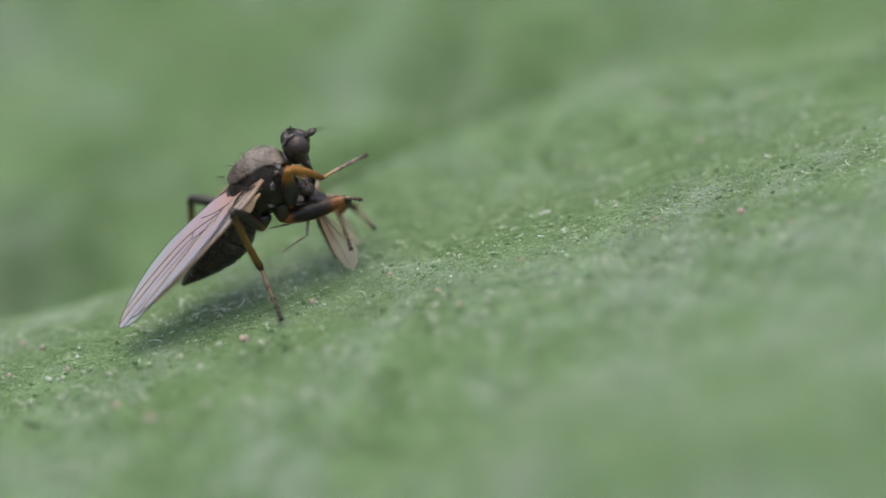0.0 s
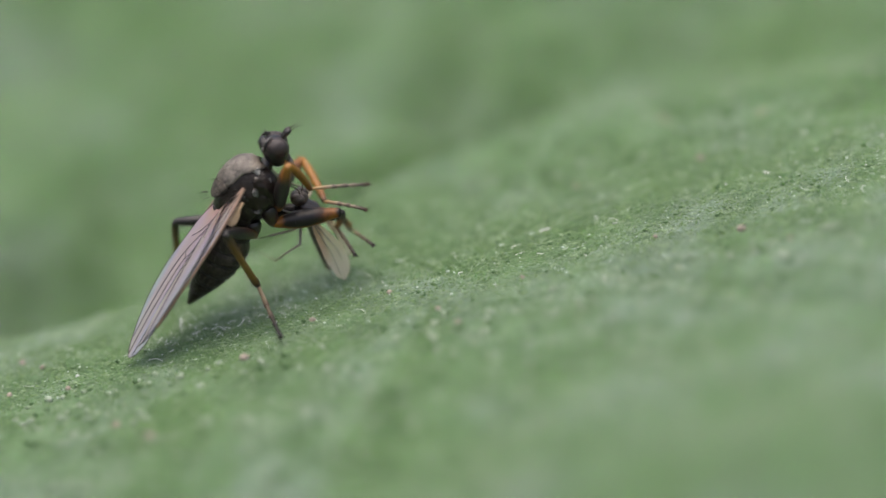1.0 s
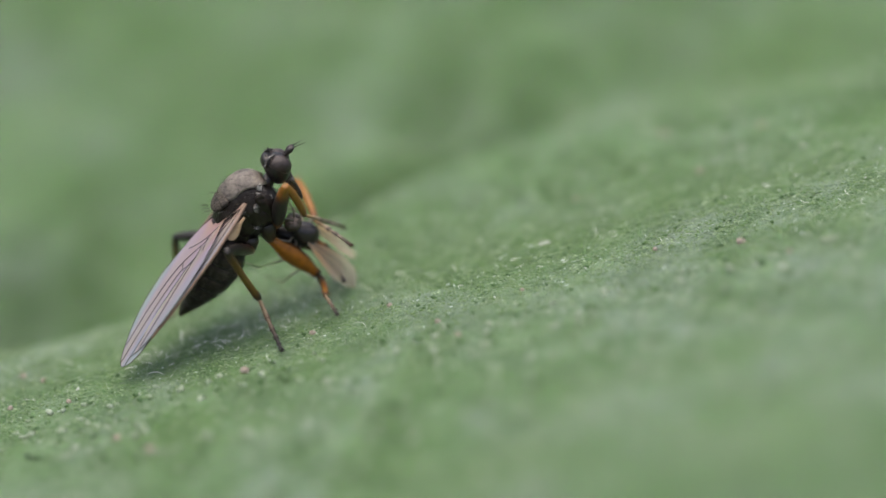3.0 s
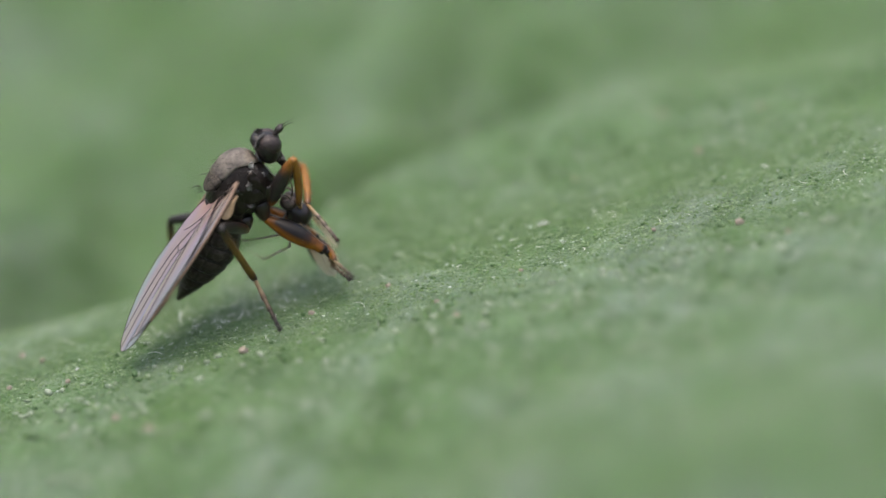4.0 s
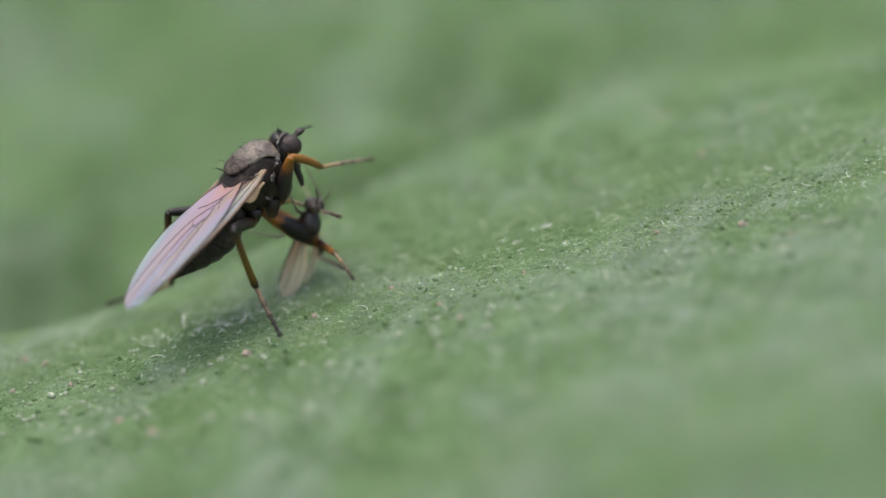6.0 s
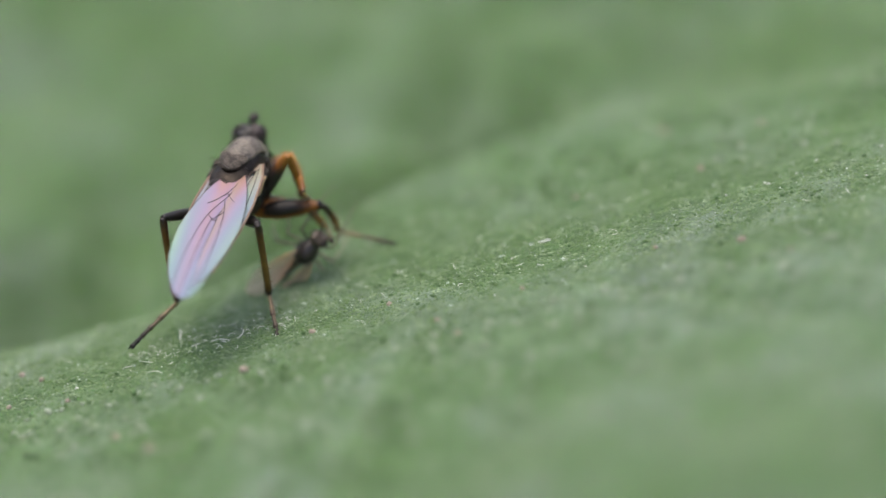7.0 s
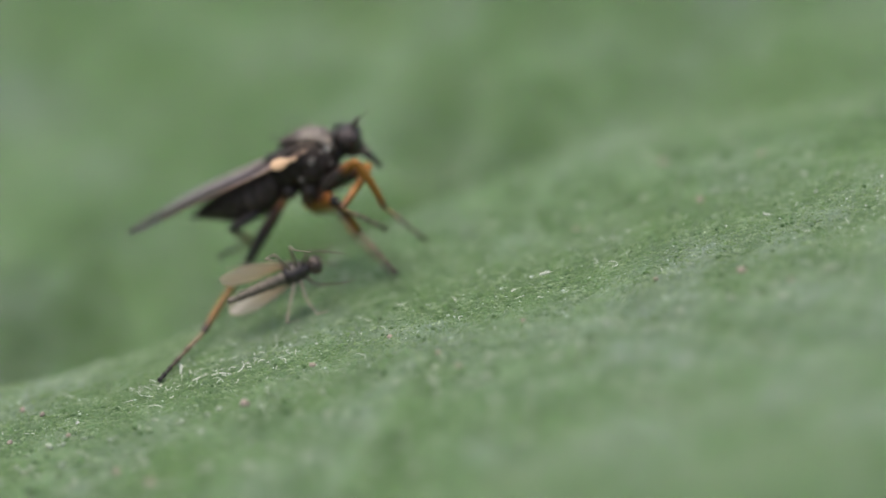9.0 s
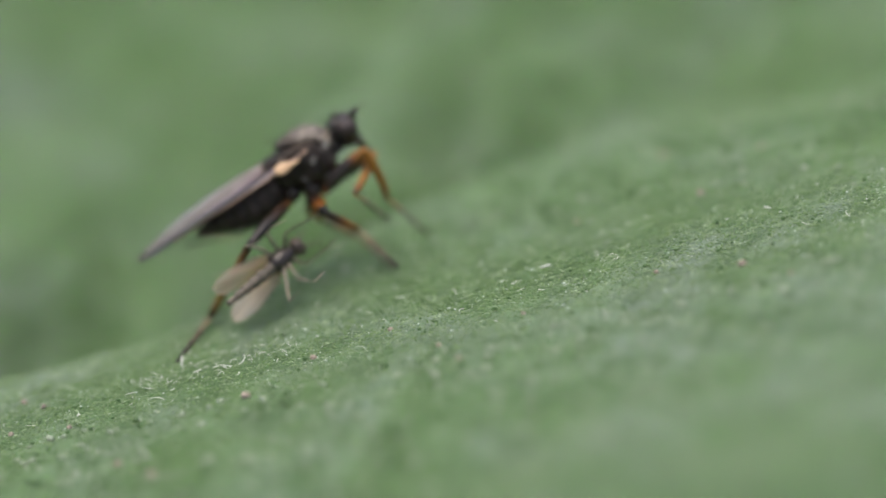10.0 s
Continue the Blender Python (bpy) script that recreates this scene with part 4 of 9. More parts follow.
# ---- what moves ----
def motions():
    def q(x, y, z, rx, ry, rz):
        return pose(x * MM, y * MM, z * MM, rx, ry, rz)

    walk(fly, [
        (0, q(-3.314, 0.504, 1.09, 4.5, -43.9, 8.9)), (0.2, q(-3.388, 0.491, 1.128, 3.7, -45.5, 10.2)), (0.4, q(-3.511, 0.472, 1.192, 2.1, -48.4, 12.3)),
        (0.5, q(-3.545, 0.468, 1.211, 1.7, -49.7, 12.8)), (0.6, q(-3.56, 0.48, 1.22, 1.8, -50.8, 12.5)), (0.8, q(-3.582, 0.541, 1.235, 2.8, -53.2, 10.4)),
        (1, q(-3.591, 0.581, 1.241, 3.9, -54.4, 8.8)), (1.2, q(-3.588, 0.572, 1.237, 4.7, -53.5, 9.5)), (1.4, q(-3.581, 0.559, 1.23, 5.6, -51.5, 10.9)),
        (1.5, q(-3.576, 0.556, 1.229, 5.8, -50.4, 11.1)), (1.6, q(-3.542, 0.56, 1.23, 6, -49.1, 10.6)), (1.8, q(-3.385, 0.585, 1.234, 6.4, -45.8, 8.3)),
        (2, q(-3.285, 0.62, 1.236, 6.6, -44, 6.9)), (2.2, q(-3.351, 0.677, 1.202, 6.3, -45.4, 7.8)), (2.4, q(-3.471, 0.736, 1.149, 5.9, -47.9, 9.3)),
        (2.5, q(-3.514, 0.746, 1.139, 5.8, -48.7, 9.6)), (2.6, q(-3.541, 0.74, 1.141, 5.8, -49.1, 9.6)), (2.7, q(-3.561, 0.728, 1.147, 5.9, -49.4, 9.7)),
        (2.8, q(-3.577, 0.711, 1.154, 5.7, -49.7, 9.9)), (3, q(-3.604, 0.654, 1.177, 4.9, -50.2, 10.6)), (3.2, q(-3.626, 0.579, 1.208, 3.8, -50.7, 11.6)),
        (3.4, q(-3.645, 0.5, 1.242, 2.6, -51.1, 12.7)), (3.5, q(-3.655, 0.464, 1.259, 2.1, -51.3, 13.2)), (3.6, q(-3.665, 0.432, 1.274, 1.6, -51.5, 13.6)),
        (3.8, q(-3.686, 0.389, 1.3, 1.1, -52, 14.1)), (4, q(-3.709, 0.37, 1.317, 1.1, -52.5, 14.2)), (4.2, q(-3.723, 0.389, 1.32, 0.5, -52.5, 15.5)),
        (4.4, q(-3.734, 0.426, 1.322, -0.7, -52.2, 17.7)), (4.5, q(-3.737, 0.442, 1.322, -1.2, -52.1, 18.6)), (4.6, q(-3.74, 0.453, 1.312, -2.1, -51.9, 19.6)),
        (4.8, q(-3.744, 0.473, 1.26, -5.3, -50.9, 22.3)), (5, q(-3.746, 0.501, 1.226, -7, -49.9, 23.5)), (5.2, q(-3.682, 0.597, 1.266, -4.7, -49, 20.6)),
        (5.4, q(-3.553, 0.714, 1.343, -1.3, -47.4, 16.3)), (5.5, q(-3.493, 0.735, 1.375, -0.5, -46.1, 15.4)), (5.6, q(-3.427, 0.646, 1.406, -3.3, -43.5, 17.8)),
        (5.7, q(-3.387, 0.556, 1.423, -6.3, -40.3, 21.4)), (5.8, q(-3.395, 0.575, 1.42, -6.2, -37.5, 24.1)), (6, q(-3.453, 0.706, 1.402, -3.6, -31.2, 31.1)),
        (6.2, q(-3.542, 0.927, 1.37, 1.3, -25.1, 39.3)), (6.4, q(-3.638, 1.192, 1.334, 7.1, -20.4, 47.3)), (6.6, q(-3.715, 1.457, 1.298, 11.8, -17.7, 53.3)),
        (6.8, q(-3.746, 1.676, 1.27, 13.7, -16.8, 55.7)), (7, q(-3.625, 1.846, 1.251, 1.9, -20.5, 56.4)), (7.2, q(-3.545, 1.973, 1.296, 1.8, -20.4, 55.7)),
        (7.4, q(-3.49, 2.091, 1.405, 1.8, -20.3, 55)), (7.5, q(-3.482, 2.164, 1.47, 1.9, -20.3, 54.4)), (7.6, q(-3.486, 2.282, 1.591, 5.4, -17.7, 53)),
        (7.8, q(-3.496, 2.479, 1.822, 15.1, -9.8, 49.1)), (8, q(-3.266, 2.454, 1.631, -8.5, -18.9, 38.6)), (8.2, q(-2.901, 2.538, 1.689, -3.5, -33.4, 2.5)),
        (8.4, q(-2.937, 2.707, 1.488, -6.5, -31.8, 3.5)), (8.5, q(-2.95, 2.809, 1.417, -8.2, -30.4, 3.9)), (8.6, q(-2.901, 2.934, 1.427, -9.4, -28.5, 3.1)),
        (8.8, q(-2.647, 3.232, 1.48, -11.3, -23, -2.1)), (9, q(-2.483, 3.388, 1.514, -13.2, -19, -5.4)), (9.2, q(-2.518, 3.292, 1.503, -16.6, -16, 5.6)),
        (9.4, q(-2.572, 3.144, 1.48, -19.5, -12.1, 22.3)), (9.5, q(-2.582, 3.116, 1.469, -19.9, -11.3, 25.4)), (9.6, q(-2.58, 3.133, 1.457, -19.3, -12.7, 23.6)),
        (9.8, q(-2.57, 3.221, 1.427, -15.4, -19.5, 13.9)), (10, q(-2.563, 3.278, 1.412, -12.2, -23.5, 7.1))])
    walk(head, [
        (0, q(0.938, 0.015, -0.036, -13.9, 49, -16.8)), (0.2, q(0.959, 0.03, -0.038, -12.7, 48.3, -13.4)), (0.4, q(0.991, 0.053, -0.043, -11.1, 47.2, -8.2)),
        (0.5, q(0.997, 0.057, -0.046, -10.8, 47, -7.2)), (0.6, q(0.994, 0.053, -0.051, -10.5, 47.2, -7.2)), (0.8, q(0.98, 0.03, -0.064, -8.7, 48.5, -7.2)),
        (1, q(0.971, 0.016, -0.072, -7.6, 49.3, -7.2)), (1.2, q(0.983, 0.039, -0.064, -8.8, 48.3, -7.1)), (1.4, q(1.001, 0.073, -0.05, -10.7, 46.8, -6.8)),
        (1.5, q(1.004, 0.08, -0.045, -11.1, 46.5, -6.7)), (1.6, q(0.998, 0.078, -0.041, -10.9, 46.7, -7.2)), (1.8, q(0.966, 0.065, -0.034, -10.1, 47.5, -10.1)),
        (2, q(0.946, 0.05, -0.031, -9.6, 48, -12)), (2.2, q(0.954, 0.036, -0.045, -9.6, 47.6, -10.9)), (2.4, q(0.966, 0.023, -0.066, -9.7, 47.1, -9.2)),
        (2.5, q(0.968, 0.021, -0.07, -9.7, 47, -8.9)), (2.6, q(0.968, 0.021, -0.07, -9.7, 47, -8.9)), (2.7, q(0.968, 0.021, -0.07, -9.7, 47, -8.9)),
        (2.8, q(0.967, 0.019, -0.07, -9.6, 47, -8.9)), (3, q(0.961, 0.009, -0.068, -9.2, 47.2, -8.9)), (3.2, q(0.952, -0.008, -0.065, -8.6, 47.5, -8.8)),
        (3.4, q(0.942, -0.025, -0.062, -7.9, 47.8, -8.7)), (3.5, q(0.938, -0.033, -0.06, -7.6, 47.9, -8.7)), (3.6, q(0.934, -0.039, -0.059, -7.3, 48, -8.6)),
        (3.8, q(0.931, -0.045, -0.058, -7.1, 48.1, -8.6)), (4, q(0.931, -0.045, -0.058, -7.1, 48.1, -8.6)), (4.2, q(0.934, -0.032, -0.055, -8.6, 50, -9.7)),
        (4.4, q(0.938, -0.012, -0.051, -11.3, 53.1, -11.9)), (4.5, q(0.939, -0.008, -0.05, -12.1, 53.9, -12.7)), (4.6, q(0.934, -0.024, -0.056, -12.4, 54.2, -13.5)),
        (4.8, q(0.903, -0.108, -0.086, -12.6, 54.6, -15.6)), (5, q(0.871, -0.163, -0.106, -12.6, 54.8, -16.8)), (5.2, q(0.854, -0.162, -0.081, -11.6, 52.9, -13.9)),
        (5.4, q(0.838, -0.16, -0.034, -11.1, 49.8, -10.2)), (5.5, q(0.826, -0.16, -0.014, -11.8, 49.1, -9.8)), (5.6, q(0.794, -0.161, 0.004, -13.5, 49, -11.1)),
        (5.7, q(0.769, -0.163, 0.015, -15.1, 48.8, -12.3)), (5.8, q(0.771, -0.153, 0.014, -15.8, 48, -12.4)), (6, q(0.782, -0.084, 0.006, -15.7, 42.9, -10.9)),
        (6.2, q(0.801, 0.024, -0.005, -15, 34.8, -8.3)), (6.4, q(0.82, 0.139, -0.018, -14.4, 25.8, -5.7)), (6.6, q(0.836, 0.231, -0.028, -14.3, 18.2, -3.6)),
        (6.8, q(0.842, 0.269, -0.032, -14.8, 13.9, -2.3)), (7, q(0.81, 0.268, 0.003, -15.5, 12.6, -1.7)), (7.2, q(0.807, 0.267, 0.007, -15.3, 11, -0.3)),
        (7.4, q(0.806, 0.265, 0.009, -15.1, 9.6, 1.1)), (7.5, q(0.806, 0.263, 0.009, -15.1, 9.4, 1.4)), (7.6, q(0.824, 0.254, 0.005, -13.9, 10.7, 1.3)),
        (7.8, q(0.875, 0.209, -0.008, -7.5, 14.3, 1.5)), (8, q(0.839, 0.123, 0.024, 3.4, 9.6, 2.6)), (8.2, q(0.798, 0.019, 0.121, 3.7, 24.4, -0.3)),
        (8.4, q(0.925, 0.057, 0.092, 7.2, 20.1, 5.6)), (8.5, q(0.97, 0.07, 0.079, 8.6, 16.9, 7.5)), (8.6, q(0.959, 0.061, 0.074, 9.2, 13.5, 6.9)),
        (8.8, q(0.903, 0.012, 0.065, 10.1, 5.3, 3.7)), (9, q(0.867, -0.02, 0.062, 11.4, 1.2, 0.6)), (9.2, q(0.884, -0.01, 0.086, 13.1, 3.6, -1.7)),
        (9.4, q(0.91, 0.01, 0.123, 14.5, 7.7, -3.2)), (9.5, q(0.915, 0.018, 0.13, 14.7, 9.2, -3.4)), (9.6, q(0.914, 0.025, 0.127, 14.3, 10.2, -2.7)),
        (9.8, q(0.91, 0.039, 0.113, 12.3, 11.7, 0.7)), (10, q(0.908, 0.045, 0.104, 11, 12.4, 2.8))])
    walk(prey, [
        (0, q(-2.272, 0.753, 0.55, 115.5, -115.1, 38.1)), (0.2, q(-2.328, 0.763, 0.622, 116, -115.6, 37.8)), (0.4, q(-2.414, 0.785, 0.733, -63.2, -63.7, -142.6)),
        (0.5, q(-2.431, 0.797, 0.754, -63.1, -63.6, -142.7)), (0.6, q(-2.427, 0.811, 0.747, -63.2, -63.9, -142.5)), (0.8, q(-2.406, 0.848, 0.707, 116.3, -114.7, 38.2)),
        (1, q(-2.393, 0.873, 0.672, 116, -113.6, 38.5)), (1.2, q(-2.397, 0.881, 0.655, 117.9, -114, 36.3)), (1.4, q(-2.403, 0.885, 0.644, 120.4, -115.1, 33.3)),
        (1.5, q(-2.404, 0.886, 0.642, 121, -115.6, 32.5)), (1.6, q(-2.382, 0.88, 0.645, -60.1, -63.4, -145.9)), (1.8, q(-2.267, 0.851, 0.663, -65.5, -58.7, -137.6)),
        (2, q(-2.192, 0.832, 0.675, -68.6, -54.3, -132.5)), (2.2, q(-2.244, 0.909, 0.588, -67.7, -51, -133.7)), (2.4, q(-2.34, 1.029, 0.455, -65.9, -47.8, -136)),
        (2.5, q(-2.377, 1.052, 0.429, -65.6, -47.3, -136.5)), (2.6, q(-2.403, 1.045, 0.433, -65.5, -47.6, -136.9)), (2.7, q(-2.422, 1.031, 0.441, -65.4, -48.2, -137.5)),
        (2.8, q(-2.436, 1.012, 0.451, -65.6, -48.8, -137.4)), (3, q(-2.459, 0.945, 0.481, -67.6, -50.7, -135.6)), (3.2, q(-2.476, 0.856, 0.519, -71.1, -53.1, -132.1)),
        (3.4, q(-2.492, 0.762, 0.559, -75.2, -55.5, -127.8)), (3.5, q(-2.5, 0.719, 0.578, -77.2, -56.5, -125.8)), (3.6, q(-2.51, 0.682, 0.594, -78.9, -57.3, -124.1)),
        (3.8, q(-2.533, 0.631, 0.617, -80.5, -58.5, -122.9)), (4, q(-2.568, 0.609, 0.629, -80.2, -59.4, -123.9)), (4.2, q(-2.67, 0.704, 0.657, -79.6, -60.8, -125.4)),
        (4.4, q(-2.788, 0.852, 0.688, -78.7, -62.8, -127.7)), (4.5, q(-2.809, 0.88, 0.694, 101.8, -116, 50.7)), (4.6, q(-2.805, 0.879, 0.672, 101.7, -113.5, 48.1)),
        (4.8, q(-2.779, 0.874, 0.555, 98.9, -104.5, 40.7)), (5, q(-2.738, 0.871, 0.459, 83.7, -97.3, 49)), (5.2, q(-2.639, 0.873, 0.426, 10.3, -98, 122.5)),
        (5.4, q(-2.511, 0.876, 0.406, 162.6, -73.4, -28.2)), (5.5, q(-2.474, 0.877, 0.403, 159.2, -71.5, -24.9)), (5.6, q(-2.457, 0.849, 0.438, 157.4, -71.5, -24.2)),
        (5.7, q(-2.446, 0.82, 0.473, 155.9, -71.6, -24.1)), (5.8, q(-2.44, 0.831, 0.461, 154.6, -71, -24.2)), (6, q(-2.429, 0.908, 0.376, 153.3, -68.4, -26.1)),
        (6.2, q(-2.42, 1.041, 0.237, 152.2, -64.1, -29)), (6.4, q(-2.413, 1.207, 0.076, 150.1, -58.8, -32.1)), (6.6, q(-2.409, 1.383, -0.074, 146.4, -52.9, -35)),
        (6.8, q(-2.408, 1.547, -0.181, 140.9, -47.3, -37.7)), (7, q(-2.421, 1.711, -0.242, 114.5, -47.5, -36.3)), (7.2, q(-2.421, 1.802, -0.198, 117.1, -34.9, -39.7)),
        (7.4, q(-2.421, 1.873, -0.102, 120.4, -20.1, -40.2)), (7.5, q(-2.421, 1.915, -0.052, 120.1, -14.5, -41.1)), (7.6, q(-2.408, 1.977, 0.016, 116.3, -10.3, -43.2)),
        (7.8, q(-2.349, 2.073, 0.13, 101.4, -8.8, -46.4)), (8, q(-2.301, 2.008, -0.109, 74.5, -28.7, -28.4)), (8.2, q(-2.491, 1.667, 0.02, -127.2, -25.6, 12.8)),
        (8.4, q(-2.508, 1.597, 0.106, -106.2, -11.3, 15.2)), (8.5, q(-2.516, 1.587, 0.123, -102, -6.5, 17.7)), (8.6, q(-2.531, 1.61, 0.104, -102, -6.9, 18.1)),
        (8.8, q(-2.576, 1.732, 0.005, -102.8, -9.2, 20.8)), (9, q(-2.632, 1.811, -0.059, -104.3, -12.2, 24.5)), (9.2, q(-2.716, 1.793, -0.026, -107.4, -17.7, 29.6)),
        (9.4, q(-2.807, 1.765, 0.024, -112.3, -23.5, 35.3)), (9.5, q(-2.835, 1.76, 0.034, -114.3, -24.5, 37)), (9.6, q(-2.853, 1.772, 0.033, -116.5, -24.2, 37.9)),
        (9.8, q(-2.884, 1.835, 0.028, -122.7, -22.6, 39.5)), (10, q(-2.896, 1.876, 0.025, -126.1, -21.5, 40.1))])
    walk(legs['RF'][0], [
        (0, q(0.12, -0.22, -0.72, 51.2, -46, -41.5)), (0.2, q(0.12, -0.22, -0.72, 47.8, -46, -38.4)), (0.4, q(0.12, -0.22, -0.72, 41.1, -45, -32.9)),
        (0.5, q(0.12, -0.22, -0.72, 37.3, -43.9, -31.2)), (0.6, q(0.12, -0.22, -0.72, 34.5, -41.5, -29.9)), (0.8, q(0.12, -0.22, -0.72, 32.6, -33, -26.9)),
        (1, q(0.12, -0.22, -0.72, 32.5, -27.9, -25.6)), (1.2, q(0.12, -0.22, -0.72, 32.2, -31.2, -25.4)), (1.4, q(0.12, -0.22, -0.72, 31.5, -37.4, -25.6)),
        (1.5, q(0.12, -0.22, -0.72, 31.1, -40, -26.3)), (1.6, q(0.12, -0.22, -0.72, 32.6, -42.4, -28.6)), (1.8, q(0.12, -0.22, -0.72, 41.8, -46.7, -37.9)),
        (2, q(0.12, -0.22, -0.72, 49.8, -48.4, -43.9)), (2.2, q(0.12, -0.22, -0.72, 48.9, -46, -40.9)), (2.4, q(0.12, -0.22, -0.72, 43.8, -41.6, -36.5)),
        (2.5, q(0.12, -0.22, -0.72, 40.7, -40, -35.3)), (2.6, q(0.12, -0.22, -0.72, 38.6, -39.1, -35.1)), (2.7, q(0.12, -0.22, -0.72, 36.8, -38.2, -34.9)),
        (2.8, q(0.12, -0.22, -0.72, 34.7, -36.9, -34.1)), (3, q(0.12, -0.22, -0.72, 31.1, -33.2, -31.5)), (3.2, q(0.12, -0.22, -0.72, 26.7, -28.8, -28.3)),
        (3.4, q(0.12, -0.22, -0.72, 21.9, -24.3, -25.3)), (3.5, q(0.12, -0.22, -0.72, 18, -22.4, -24.1)), (3.6, q(0.12, -0.22, -0.72, 14.5, -20.8, -23.1)),
        (3.8, q(0.12, -0.22, -0.72, 11, -18.8, -22.3)), (4, q(0.12, -0.22, -0.72, 8.3, -18.2, -22.6)), (4.2, q(0.12, -0.22, -0.72, 10.4, -29.3, -24.3)),
        (4.4, q(0.12, -0.22, -0.72, 19, -46.7, -28)), (4.5, q(0.12, -0.22, -0.72, 24.9, -49.8, -29)), (4.6, q(0.12, -0.22, -0.72, 28.1, -47.2, -28.8)),
        (4.8, q(0.12, -0.22, -0.72, 26.3, -32.8, -28.1)), (5, q(0.12, -0.22, -0.72, 21.7, -23.6, -27.8)), (5.2, q(0.12, -0.22, -0.72, 19.6, -27.5, -28)),
        (5.4, q(0.12, -0.22, -0.72, 21.5, -35.9, -29.4)), (5.5, q(0.12, -0.22, -0.72, 24.6, -40.2, -31)), (5.6, q(0.12, -0.22, -0.72, 33.2, -46.3, -37.5)),
        (5.7, q(0.12, -0.22, -0.72, 42.9, -50.1, -43.9)), (5.8, q(0.12, -0.22, -0.72, 46.3, -50.3, -43.8)), (6, q(0.12, -0.22, -0.72, 46.1, -50.8, -42.9)),
        (6.2, q(0.12, -0.22, -0.72, 41.7, -51.3, -41.4)), (6.4, q(0.12, -0.22, -0.72, 34, -51.8, -39.9)), (6.6, q(0.12, -0.22, -0.72, 25.1, -52.2, -38.6)),
        (6.8, q(0.12, -0.22, -0.72, 17, -52.5, -38)), (7, q(0.12, -0.22, -0.72, 23.4, -53.8, -54)), (7.2, q(0.12, -0.22, -0.72, 18, -52.8, -47.6)),
        (7.4, q(0.12, -0.22, -0.72, 12.5, -49.2, -37)), (7.5, q(0.12, -0.22, -0.72, 12.6, -46.6, -33.7)), (7.6, q(0.12, -0.22, -0.72, 12.4, -42.8, -32)),
        (7.8, q(0.12, -0.22, -0.72, 11.6, -32.4, -32.9)), (8, q(0.12, -0.22, -0.72, 16.3, -18.3, -41.3)), (8.2, q(0.12, -0.22, -0.72, 14.2, -18.3, -32.2)),
        (8.4, q(0.12, -0.22, -0.72, 12.3, -15.6, -20.8)), (8.5, q(0.12, -0.22, -0.72, 13.1, -14.6, -18.3)), (8.6, q(0.12, -0.22, -0.72, 14.4, -15.4, -18.9)),
        (8.8, q(0.12, -0.22, -0.72, 17, -19.8, -22.7)), (9, q(0.12, -0.22, -0.72, 20, -24, -27.1)), (9.2, q(0.12, -0.22, -0.72, 21.2, -26.5, -31)),
        (9.4, q(0.12, -0.22, -0.72, 20.2, -28.2, -34.4)), (9.5, q(0.12, -0.22, -0.72, 18.1, -28.5, -34.9)), (9.6, q(0.12, -0.22, -0.72, 15.6, -28, -32.7)),
        (9.8, q(0.12, -0.22, -0.72, 10.6, -24.9, -21.2)), (10, q(0.12, -0.22, -0.72, 9.2, -22.5, -14.2))])
